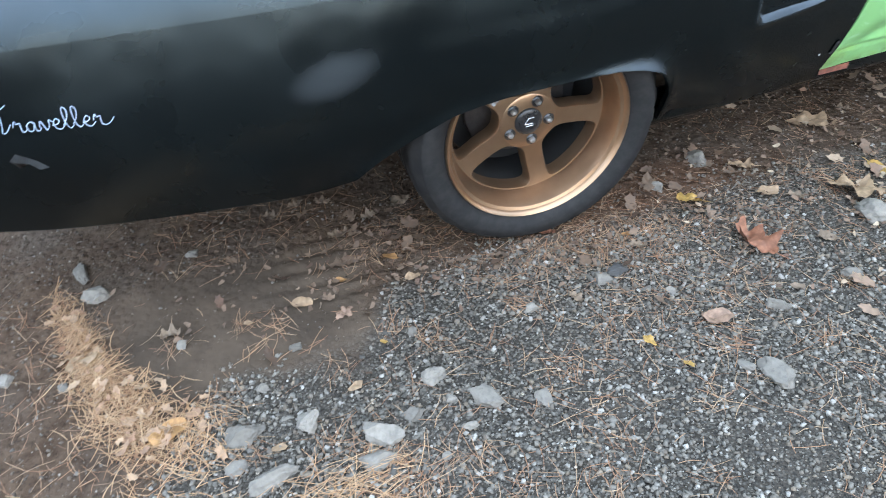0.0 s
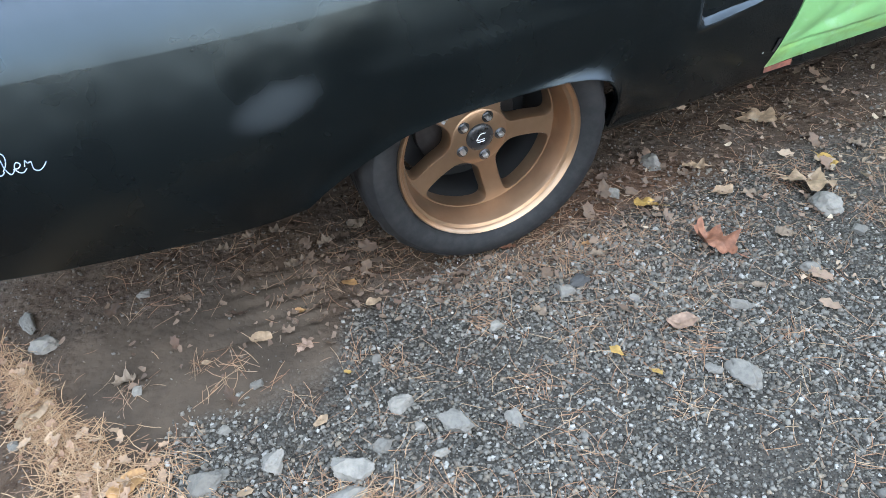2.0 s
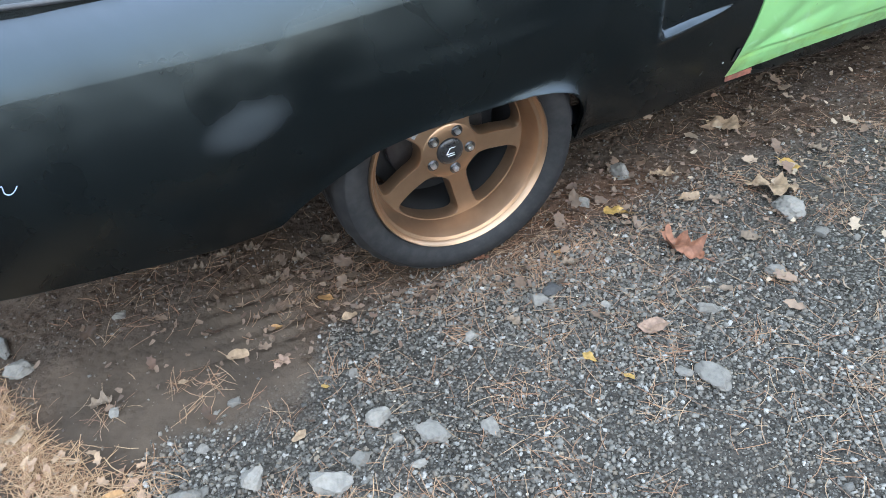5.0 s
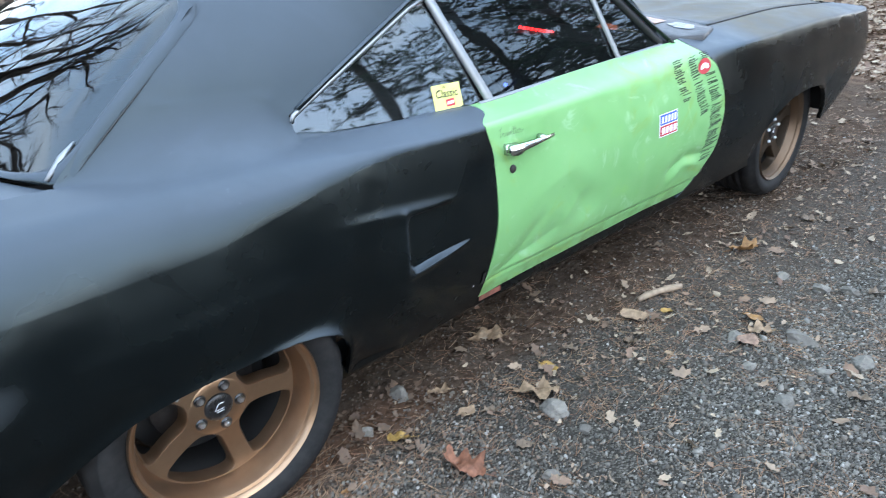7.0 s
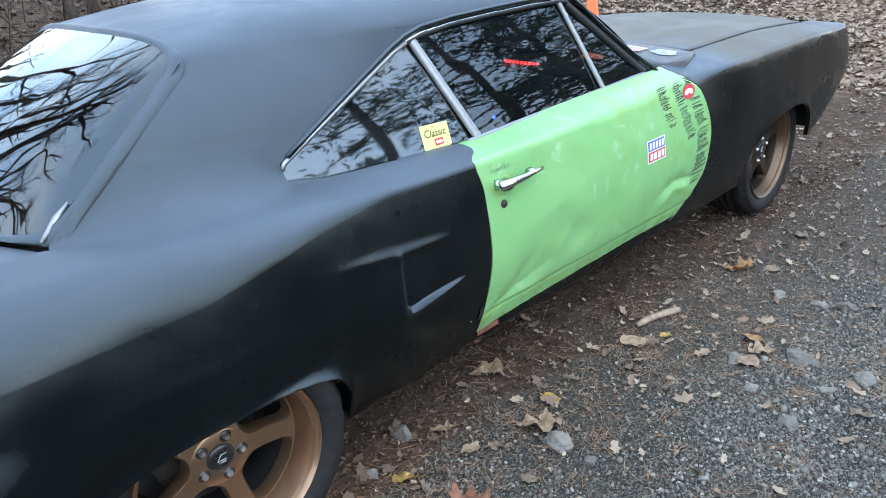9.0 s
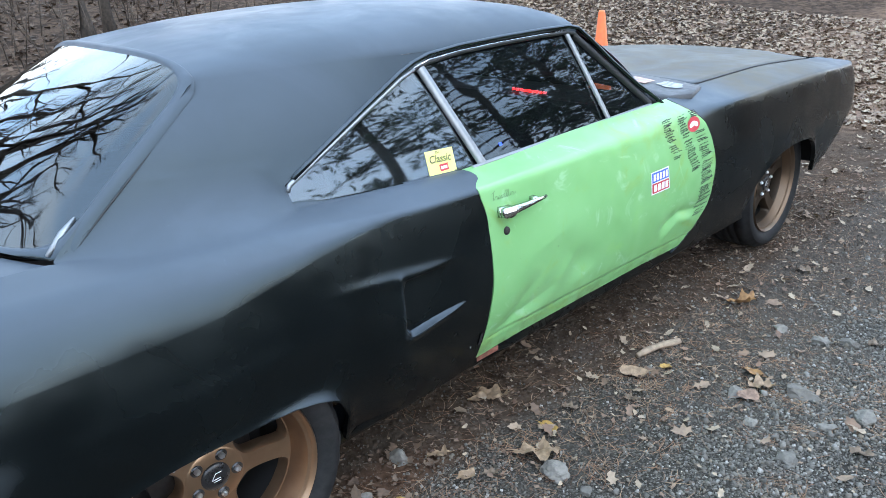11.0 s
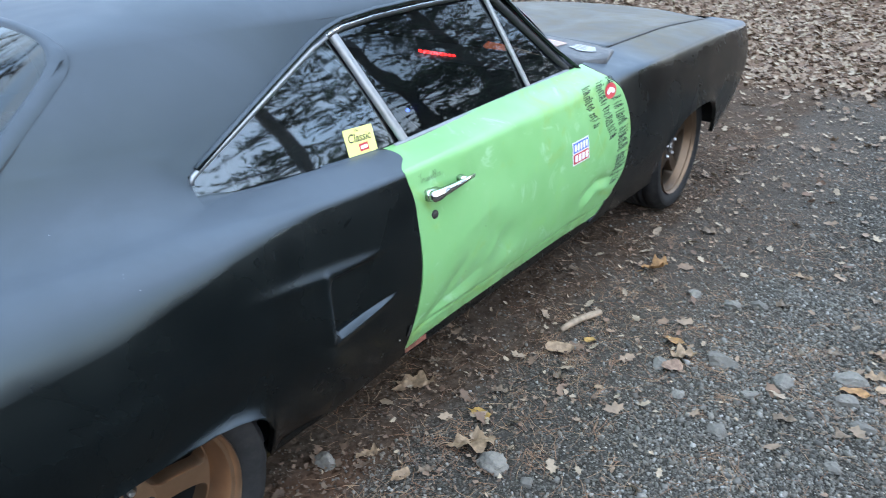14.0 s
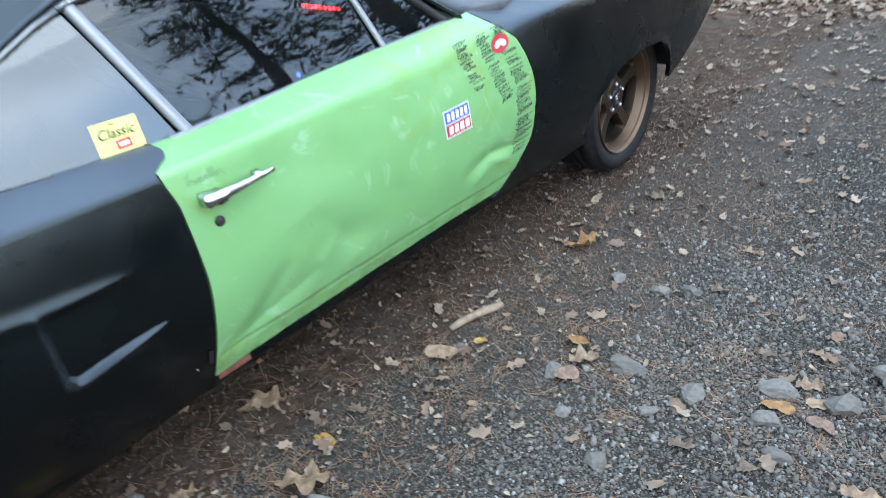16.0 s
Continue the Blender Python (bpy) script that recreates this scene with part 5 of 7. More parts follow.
# handwritten name on the tail of the quarter panel, drawn as strokes: x-height 1, baseline 0
LETTERS = {
    "T": [[(-0.35, 1.9), (0.1, 2.05), (0.55, 2.25), (1.0, 2.6)], [(0.35, 2.1), (0.25, 1.2), (0.1, 0.5), (0.0, 0.1), (0.2, 0.05), (0.5, 0.4), (0.75, 0.8)]],
    "r": [[(0.0, 0.5), (0.2, 1.05), (0.3, 0.8), (0.55, 0.85), (0.5, 0.2), (0.65, 0.0), (0.9, 0.25)]],
    "a": [[(0.7, 0.75), (0.45, 0.9), (0.1, 0.55), (0.15, 0.05), (0.45, 0.1), (0.7, 0.75), (0.65, 0.15), (0.85, 0.0), (1.05, 0.3)]],
    "v": [[(0.0, 0.3), (0.2, 0.9), (0.35, 0.3), (0.45, 0.02), (0.7, 0.4), (0.8, 0.95), (1.0, 0.75)]],
    "e": [[(0.0, 0.4), (0.4, 0.5), (0.6, 0.8), (0.4, 1.0), (0.15, 0.6), (0.25, 0.1), (0.55, 0.0), (0.9, 0.35)]],
    "l": [[(0.0, 0.35), (0.4, 1.0), (0.55, 1.7), (0.35, 2.0), (0.2, 1.5), (0.2, 0.5), (0.4, 0.0), (0.75, 0.3)]],
}


def spline(pts, n=7):
    out = []
    for k in range(len(pts) - 1):
        p0, p1, p2, p3 = (Vector(pts[min(max(k + j, 0), len(pts) - 1)]) for j in (-1, 0, 1, 2))
        for j in range(n):
            t = j / n
            out.append(0.5 * ((2 * p1) + (p2 - p0) * t + (2 * p0 - 5 * p1 + 4 * p2 - p3) * t * t + (3 * p1 - p0 - 3 * p2 + p3) * t ** 3))
    return out + [Vector(pts[-1])]


def script_name(x0, z0, unit, fall, thick, material, label):
    pieces, at = [], 0.0
    for k, ch in enumerate("Traveller"):
        w = {"T": 0.85, "r": 0.85, "a": 0.95, "v": 0.9, "e": 0.8, "l": 0.68}[ch]
        for stroke in LETTERS[ch]:
            if k == 8:
                stroke = stroke[:-1] + [(0.9, 0.0), (1.25, 0.3), (1.5, 0.65)]
            pts = []
            for p in spline(stroke):
                x = x0 + (at + p.x) * unit
                z = z0 + p.y * unit * 0.86 - (at + p.x) * unit * fall
                pts.append(on_flank(x, z, 0.0008))
            pieces.append(tube(pts, thick, 5))
        at += w
    v, f = merged(pieces)
    part("script_lettering", as_mesh("script_lettering", v, f), material, car, label)


script_name(-1.118, 0.622, 0.0255, 0.075, 0.0010, PALE, "handwritten pale script name on the tail")
script_name(0.940, 0.806, 0.0125, 0.04, 0.0004, PENCIL, "faint pen signature above the door handle")
decal("scuff", [(-1.135, 0.560), (-1.118, 0.575), (-1.085, 0.552), (-1.070, 0.532), (-1.088, 0.530), (-1.104, 0.548), (-1.122, 0.540)], on_flank, SCUFF, None, 0.001, "grey scraped scuff")


def on_top(x, y, off=0.0):
    w, zi = shelf_in(x)
    if abs(y) > w:
        t = min(1.0, (abs(y) - w) / (Y_SH(x) - w))
        return Vector((x, y, zi + (Z_SH(x) - zi) * t - 0.03 * max(0.0, t - 0.5) ** 2 + off))
    return Vector((x, y, zi + 0.016 * (1 - (y / w) ** 2) - 0.004 * min(1.0, (w - abs(y)) / 0.02) + off))


def on_cowl(x, y, off=0.0):
    return Vector((x, y, 0.893 + 0.030 * (1 - (y / 0.8) ** 2) + off))


decal("rubber_stop", rect(0.858, 0.350, 0.870, 0.392, 0.004), on_flank, SEAL, None, 0.003, "small black rubber strip")
decal("paint_chip", disc(0.826, 0.357, 0.0022, 0.0035, 10), on_flank, WHITE, None, 0.001)
decal("rust_patch", rect(0.885, 0.262, 0.985, 0.281, 0.0), lambda x, z, off: Vector((x, -(Y_BOT(x) - 0.004 + off), z)), RUST, None, 0.002, "rusty red sill end")
decal("sticker", spline_loop([(-0.440, -0.845), (-0.485, -0.86), (-0.497, -0.80), (-0.535, -0.69), (-0.625, -0.50), (-0.66, -0.36), (-0.53, -0.36), (-0.485, -0.55), (-0.448, -0.72)]), on_top, PEEL, None, 0.0022, "worn white and orange sticker strip on the rear deck")
patch = decal("sticker", spline_loop([(2.255, -0.700), (2.285, -0.725), (2.315, -0.700), (2.345, -0.690), (2.340, -0.640), (2.350, -0.600), (2.310, -0.605), (2.280, -0.590), (2.268, -0.630), (2.245, -0.655)]), on_cowl, GRIMY, None, 0.003, "white jagged-edged sticker with grey print on the cowl")
for k in range(3):
    decal("sticker_bar", rect(2.270 + k * 0.022, -0.680 + k * 0.008, 2.282 + k * 0.022, -0.625 + k * 0.004, 0.006), on_cowl, TUBE, patch, 0.0038)
faded = decal("sticker", rect(2.25, -0.56, 2.33, -0.44, 0.02), on_cowl, ORANGE, None, 0.003, "small faded orange and white striped sticker")
for k in range(2):
    decal("sticker_bar", rect(2.272 + k * 0.030, -0.556, 2.282 + k * 0.030, -0.444, 0.02), on_cowl, GRIMY, faded, 0.0038)


# ---- inside the car ----
def cabin():
    bm = bmesh.new()
    box(bm, (1.98, -0.70, 0.55), (2.30, 0.70, 0.86), 0.03)
    dash = part("dashboard", bm, CABIN, car, "black vinyl dashboard", smooth=False)
    bm = bmesh.new()
    for k in range(9):
        a = k / 9
        box(bm, (2.020 + 0.045 * a, 0.011 - 0.177 * a, 0.874 - 0.014 * a - 0.006), (2.024 + 0.045 * a, 0.011 - 0.177 * a - 0.016, 0.874 - 0.014 * a + 0.006))
    part("red_light_strip", bm, LED_RED, dash, "lit red segmented light strip", smooth=False)
    bm = bmesh.new()
    bmesh.ops.create_uvsphere(bm, u_segments=12, v_segments=8, radius=0.009, matrix=Matrix.Translation((1.96, 0.04, 0.615)))
    part("blue_indicator", bm, LED_BLUE, dash, "lit blue indicator")
    for y in (-0.36, 0.36):
        bm = bmesh.new()
        box(bm, (1.00, y - 0.25, 0.34), (1.52, y + 0.25, 0.50), 0.05)
        bm2 = bmesh.new()
        box(bm2, (-0.09, y - 0.24, 0.0), (0.05, y + 0.24, 0.62), 0.05)
        bmesh.ops.transform(bm2, matrix=Matrix.Translation((1.02, 0, 0.45)) @ Matrix.Rotation(radians(-14), 4, "Y"), verts=bm2.verts)
        me = bpy.data.meshes.new("tmp")
        bm2.to_mesh(me)
        bm2.free()
        bm.from_mesh(me)
        part("seat", bm, CABIN, car, "black vinyl bucket seat")
    for s in (-1, 1):
        v, f = tube([(0.86, s * 0.56, 0.33), (0.86, s * 0.55, 0.9), (0.87, s * 0.50, 1.20), (0.88, s * 0.44, 1.25), (0.88, 0, 1.265)], 0.021, 10)
        part("roll_bar", weld(bm_from(v, f), 0.0001), TUBE, car, "grey roll bar tube")
        v, f = tube([(0.88, s * 0.48, 1.20), (1.50, s * 0.60, 0.62), (1.95, s * 0.63, 0.42)], 0.021, 10)
        part("roll_bar", weld(bm_from(v, f), 0.0001), TUBE, car)
    rim_v = []
    for k in range(33):
        a = 2 * math.pi * k / 32
        rim_v.append(Vector((1.86, 0.36, 0.74)) + Matrix.Rotation(radians(-25), 3, "Y") @ Vector((0, 0.18 * math.cos(a), 0.18 * math.sin(a))))
    v, f = tube(rim_v, 0.014, 8)
    part("steering_wheel", weld(bm_from(v, f), 0.0001), CABIN, car, "black steering wheel")
    bm = bmesh.new()
    box(bm, (-0.35, -0.62, 0.80), (0.45, 0.62, 0.84))
    part("parcel_shelf", bm, CABIN, car, smooth=False)
    bm = bmesh.new()
    box(bm, (0.42, -0.72, 0.33), (0.50, 0.72, 0.84), 0.01)
    part("rear_bulkhead", bm, CABIN, car, smooth=False)
    for s in (-1, 1):
        bm = bmesh.new()
        box(bm, (0.5, s * 0.74 - 0.02, 0.33), (2.1, s * 0.74 + 0.02, 0.83), 0.01)
        part("door_card", bm, CABIN, car, smooth=False)


cabin()


# ---- ground ----
def ground_z(x, y):
    """Height of the ground: level by the car, gently uneven, rising into the wood."""
    n = noise.noise((x * 1.1, y * 1.1, 0.3)) * 0.010 + noise.noise((x * 4.7, y * 4.7, 2.3)) * 0.004
    near = smooth(0.25, 0.6, min(math.hypot(x, y + 0.9), math.hypot(x - 2.97, y + 0.85)))
    far = max(0.0, math.hypot(x - 1, y) - 6)
    bank = 1.25 * smooth(2.6, 16.0, y + 0.15 * x)
    # tyre print behind the rear wheel
    tread = 0.0
    if -1.3 < x < -0.12 and -1.0 < y < -0.62:
        tread = -0.008 + 0.006 * math.sin((y + x * 0.06) * 104 + 1.2 * noise.noise((x * 3, y * 3, 6.0))) * smooth(-0.85, -0.6, x)
    return n * (0.35 + 0.65 * near) + 0.02 * far + bank + tread * smooth(-0.12, -0.3, x) * smooth(-1.3, -0.9, x) * smooth(-0.62, -0.68, y) * smooth(-1.0, -0.92, y)


def ground_sheet():
    def axis(lo, hi, step, reach):
        mid = xrange(lo, hi, step)
        left, right, d = [], [], step
        a, b = lo, hi
        while a > -reach or b < reach:
            d = min(d * 1.35, 1.5) if max(-a, b) < 30 else d * 1.35
            a, b = a - d, b + d
            left.insert(0, a)
            right.append(b)
        return left + mid + right
    xs, ys = axis(-1.9, 4.4, 0.020, 400), axis(-2.6, 0.4, 0.014, 400)
    verts = [(x, y, ground_z(x, y) if abs(x) < 60 and abs(y) < 60 else (2.2 if y > 16 else 1.0)) for x in xs for y in ys]
    ob = part("ground", as_mesh("ground", verts, grid_faces(len(xs), len(ys), 0, True)), GROUND)
    tagged(ob, "brown dirt and dark crushed stone track with leaf litter", "ground", "", "structure")


ground_sheet()


def stone_edge(x):
    """Where the crushed stone begins, as y."""
    a = -1.17 + 0.20 * smooth(-0.58, -0.40, x)
    return a - 0.30 * smooth(-0.85, -1.15, x)


ROCK = varied("grey_crushed_stone", [(0.050, 0.046, 0.040), (0.085, 0.077, 0.065), (0.130, 0.117, 0.098), (0.160, 0.144, 0.120), (0.105, 0.095, 0.081), (0.190, 0.150, 0.108), (0.070, 0.064, 0.055), (0.180, 0.162, 0.136), (0.135, 0.123, 0.105), (0.220, 0.199, 0.168), (0.115, 0.093, 0.071), (0.060, 0.055, 0.048), (0.205, 0.188, 0.160), (0.25, 0.233, 0.205), (0.36, 0.340, 0.305)], 0.72, 240, 0.5)
GRIT = varied("earthy_grit", [(0.050, 0.036, 0.026), (0.085, 0.062, 0.045), (0.12, 0.09, 0.066), (0.065, 0.048, 0.036), (0.15, 0.12, 0.092), (0.075, 0.068, 0.060), (0.24, 0.21, 0.175)], 0.8, 90, 0.3)
BIGROCK = varied("pale_grey_rock", [(0.122, 0.110, 0.093), (0.165, 0.149, 0.127), (0.210, 0.190, 0.162)], 0.9, 55, 0.9, False)
DARKROCK = varied("dark_slaty_rock", [(0.035, 0.034, 0.033), (0.06, 0.058, 0.055)], 0.8, 70, 0.8, False)
NEEDLE = varied("dry_pine_needle", [(0.20, 0.095, 0.048), (0.27, 0.145, 0.078), (0.34, 0.23, 0.14), (0.15, 0.075, 0.045)], 0.7, 300, 0.0)
GOLD = varied("golden_straw", [(0.36, 0.20, 0.10), (0.46, 0.30, 0.17), (0.28, 0.14, 0.07)], 0.7, 300, 0.0)
STRAW = varied("dry_straw", [(0.25, 0.125, 0.060), (0.42, 0.26, 0.14), (0.18, 0.085, 0.040), (0.33, 0.19, 0.10)], 0.75, 300, 0.0)
LITTER_DARK = varied("damp_brown_litter", [(0.07, 0.042, 0.027), (0.12, 0.075, 0.048), (0.17, 0.115, 0.078), (0.09, 0.05, 0.032)], 0.75, 60, 0.2)
WOODLEAF = varied("dark_forest_leaf", [(0.045, 0.027, 0.017), (0.085, 0.052, 0.033), (0.13, 0.085, 0.056), (0.06, 0.034, 0.021)], 0.75, 60, 0.2)
DRIFTLEAF = varied("orange_brown_leaf_scraps", [(0.20, 0.105, 0.060), (0.27, 0.165, 0.10), (0.33, 0.22, 0.135), (0.15, 0.078, 0.045)], 0.75, 60, 0.2)
LEAFMAT = varied("dry_oak_leaf", [(0.145, 0.085, 0.055), (0.215, 0.142, 0.094), (0.28, 0.20, 0.135), (0.36, 0.285, 0.195), (0.17, 0.095, 0.058)], 0.65, 35, 0.2)
BARK = plain("grey_brown_bark", (0.075, 0.060, 0.048), 0.9, 0.0, 18, 0.45, 0.8)
BRUSH = plain("brown_twigs", (0.085, 0.062, 0.045), 0.9, 0.0, 30, 0.4, 0.3)
TWIG = plain("dead_wood", (0.26, 0.19, 0.13), 0.8, 0.0, 40, 0.3, 0.4)
PINE = varied("pine_foliage", [(0.035, 0.055, 0.028), (0.055, 0.08, 0.04), (0.075, 0.10, 0.055)], 0.6, 30, 0.0)


def leaf_tone(name, color):
    m = Nodes(name)
    n = m.noise(55, 5)
    col = m.mix(m.ramp(n, 0.35, 0.7), tuple(c * 0.65 for c in color), tuple(min(1, c * 1.15) for c in color))
    return m.set(col, 0.6, 0.0, m.bump(n, 0.25, 0.002), 0.3)


LEAF_TONES = {
    "rust": leaf_tone("rust_leaf", (0.215, 0.092, 0.052)),
    "pink": leaf_tone("faded_pink_leaf", (0.215, 0.135, 0.092)),
    "yellow": leaf_tone("yellow_leaf", (0.33, 0.20, 0.055)),
    "tan": leaf_tone("tan_leaf", (0.265, 0.178, 0.108)),
    "grey": leaf_tone("weathered_leaf", (0.165, 0.118, 0.080)),
    "orange": leaf_tone("orange_brown_leaf", (0.275, 0.145, 0.056)),
}
LEAF_WORDS = {"rust": "curled rust-red oak leaf lying on gravel", "pink": "faded pink-brown leaf lying on gravel", "yellow": "yellow fallen leaf lying on dirt",
              "tan": "dry tan oak leaf lying on the ground", "grey": "weathered grey-brown leaf on the ground", "orange": "orange-brown fallen leaf lying on dirt"}


def pebble_shape(r, seed):
    """A broken chip of stone with uneven flat faces, as vertices and triangles."""
    g = random.Random(seed)
    sx, sy, sz = g.uniform(0.75, 1.3), g.uniform(0.5, 0.95), g.uniform(0.32, 0.68)
    pts = []
    for z in (-1, 1):
        shrink = 1.0 if z < 0 else g.uniform(0.55, 0.9)
        for k in range(4):
            a = math.pi / 4 + k * math.pi / 2 + g.uniform(-0.35, 0.35)
            q = g.uniform(0.75, 1.15) * shrink
            pts.append((math.cos(a) * q * sx, math.sin(a) * q * sy, z * sz * g.uniform(0.55, 1.0)))
    tri = [(0, 2, 1), (0, 3, 2), (4, 5, 6), (4, 6, 7)]
    for k in range(4):
        m = (k + 1) % 4
        tri += [(k, m, m + 4), (k, m + 4, k + 4)]
    return np.array(pts) * r, np.array(tri)


def scatter_stones(name, count, where, sizes, seed, label, material=None):
    """Many small stones in one mesh."""
    g = random.Random(seed)
    shapes = [pebble_shape(1.0, 100 + k) for k in range(40)]
    vs, fs, n = [], [], 0
    for _ in range(count):
        x, y = where(g)
        r = sizes[0] * (sizes[1] / sizes[0]) ** (g.random() ** 2.1)
        v, f = shapes[g.randrange(40)]
        a, b = g.uniform(0, 6.28), g.gauss(0, 0.6)
        ca, sa, cb, sb = math.cos(a), math.sin(a), math.cos(b), math.sin(b)
        rot = np.array([[ca, -sa, 0], [sa, ca, 0], [0, 0, 1]]) @ np.array([[1, 0, 0], [0, cb, -sb], [0, sb, cb]])
        vs.append(v @ rot.T * r + (x, y, ground_z(x, y) + r * 0.22))
        fs.append(f + n)
        n += len(v)
    v, f = np.concatenate(vs), np.concatenate(fs)
    me = bpy.data.meshes.new(name)
    me.vertices.add(len(v))
    me.vertices.foreach_set("co", v.ravel())
    me.loops.add(f.size)
    me.loops.foreach_set("vertex_index", f.ravel().astype(np.int32))
    me.polygons.add(len(f))
    me.polygons.foreach_set("loop_start", np.arange(0, f.size, 3, dtype=np.int32))
    me.update(calc_edges=True)
    me.materials.append(material or ROCK)
    ob = new(name, me)
    tagged(ob, label, "gravel", "", "stuff")
    return ob


def on_stone_side(g):
    while True:
        x, y = g.uniform(-2.1, 2.6), g.uniform(-2.75, -0.75)
        if g.random() > smooth(-2.1, -1.55, x) * smooth(-2.75, -2.15, y):
            continue
        e = stone_edge(x) + 0.16 * noise.noise((x * 2.6, y * 2.6, 4.0)) - y
        if g.random() < smooth(-0.10, 0.10, e) * (0.45 + 0.55 * smooth(-0.25, 0.25, noise.noise((x * 2.2, y * 2.2, 9.0)) + 0.15)) * (1 - 0.85 * smooth(0.35, 1.0, x) * smooth(-1.62, -1.25, y + 0.15 * noise.noise((x * 2.0, y * 2.0, 8.0)))):
            return x, y


def on_far_track(g):
    while True:
        x, y = g.uniform(1.2, 6.0), g.uniform(-3.2, -0.7)
        if g.random() < 0.10 + 0.90 * smooth(-1.2, -1.75, y + 0.25 * noise.noise((x * 1.4, y * 1.4, 8.0))):
            return x, y


def on_rut(x, y):
    """The bare damp patch that the tyre has pressed smooth."""
    return -1.15 < x < -0.30 and -1.22 < y + 0.06 * noise.noise((x * 5, y * 5, 1.0)) < -0.72


def on_dirt(g):
    while True:
        x, y = g.uniform(-1.9, 4.2), g.uniform(-1.9, -0.35)
        if y < -1.35 and x > -0.95:
            continue
        if not on_rut(x, y) or g.random() < 0.15:
            return x, y


scatter_stones("gravel", 92000, on_stone_side, (0.0021, 0.0098), 1, "dark grey crushed stone with pale chips")
scatter_stones("gravel", 42000, on_far_track, (0.0026, 0.0110), 2, "dark grey crushed stone further along the track")
scatter_stones("gravel", 26000, on_dirt, (0.0016, 0.0068), 3, "scattered grit on brown dirt", GRIT)


def on_lumpy_track(g):
    while True:
        x, y = g.uniform(-0.9, 3.6), g.uniform(-2.7, -1.1)
        if g.random() < (0.15 + 0.85 * smooth(0.6, 1.5, x)) * smooth(-1.15, -1.7, y + 0.3 * noise.noise((x * 1.7, y * 1.7, 5.0))):
            return x, y


scatter_stones("gravel", 1300, on_lumpy_track, (0.006, 0.019), 4, "coarse broken stones lying on the crushed stone")


def strands(name, spots, material, label, length=(0.03, 0.09), width=0.0007, lift=0.006):
    """Many thin dry blades in one mesh: spots gives (x, y, heading)."""
    g = random.Random(len(spots))
    verts, faces = [], []
    for x, y, a in spots:
        ln = g.uniform(*length)
        bend = g.uniform(-0.5, 0.5)
        z0 = ground_z(x, y) + g.uniform(0.002, lift)
        tilt = g.uniform(-0.08, 0.08)
        n = len(verts)
        for k in range(4):
            t = k / 3 - 0.5
            h = a + bend * t
            px, py = x + math.cos(h) * ln * t, y + math.sin(h) * ln * t
            z = max(z0 + tilt * ln * t, ground_z(px, py) + 0.001)
            w = width * (1.2 - abs(t))
            verts += [(px - math.sin(h) * w, py + math.cos(h) * w, z), (px + math.sin(h) * w, py - math.cos(h) * w, z + w * 0.5)]
        faces += [(n + 2 * k, n + 2 * k + 1, n + 2 * k + 3, n + 2 * k + 2) for k in range(3)]
    ob = part(name, as_mesh(name, verts, faces), material)
    return tagged(ob, label, "pine needles", "", "stuff")


g = random.Random(5)
spots = []
for _ in range(13000):
    x, y = g.uniform(-1.7, 4.6), g.uniform(-2.4, -0.45)
    if noise.noise((x * 1.9, y * 1.9, 7.0)) + g.uniform(-0.35, 0.35) > 0.0 and (not on_rut(x, y) or g.random() < 0.12):
        spots.append((x, y, g.uniform(0, 6.28)))
# drifts beside the wheel and behind it
for cx, cy, sx, sy, n in ((0.12, -1.03, 0.22, 0.06, 420), (-0.28, -0.80, 0.18, 0.07, 260), (-0.55, -1.55, 0.10, 0.06, 160), (0.30, -1.30, 0.16, 0.10, 90), (0.75, -1.05, 0.25, 0.12, 160), (1.5, -1.15, 0.35, 0.12, 200)):
    spots += [(g.gauss(cx, sx), g.gauss(cy, sy), g.uniform(0, 6.28)) for _ in range(n)]
# small tangles lying on the stone
for _ in range(170):
    cx, cy, way = g.uniform(-1.2, 2.6), g.uniform(-2.1, -0.95), g.uniform(0, 6.28)
    spots += [(g.gauss(cx, 0.022), g.gauss(cy, 0.022), g.gauss(way, 0.7)) for _ in range(g.choice((5, 8, 12, 18)))]
strands("pine_needles", spots, NEEDLE, "scattered dry brown pine needles", (0.03, 0.095), 0.0007)


DRIFT_X = curve([0.0, 0.25, 0.5, 0.75, 1.0], [-1.285, -1.235, -1.185, -1.10, -0.96])
DRIFT_Y = curve([0.0, 0.25, 0.5, 0.75, 1.0], [0.66, 0.83, 0.99, 1.16, 1.32])


def drift_point(g2, loose=1.0):
    """A spot in the narrow drift that runs out from the car's tail and widens."""
    t = g2.random() ** 0.62
    w = (0.016 + 0.055 * t * t) * loose
    return g2.gauss(DRIFT_X(t), w), -g2.gauss(DRIFT_Y(t), w * 0.9)


spots = [(*drift_point(g), g.gauss(-0.9, 1.1)) for _ in range(1150)]
strands("dry_grass", spots, STRAW, "matted drift of dry straw and needles", (0.015, 0.07), 0.0008, 0.012)
spots = [(*drift_point(g, 1.1), g.gauss(-0.8, 0.9)) for _ in range(520)]
for _ in range(120):
    spots.append((g.gauss(-0.66, 0.09), g.gauss(-1.50, 0.035), g.gauss(0.1, 0.6)))
strands("dry_grass", spots, GOLD, "loose pale golden straw over the drift", (0.03, 0.11), 0.0009, 0.016)


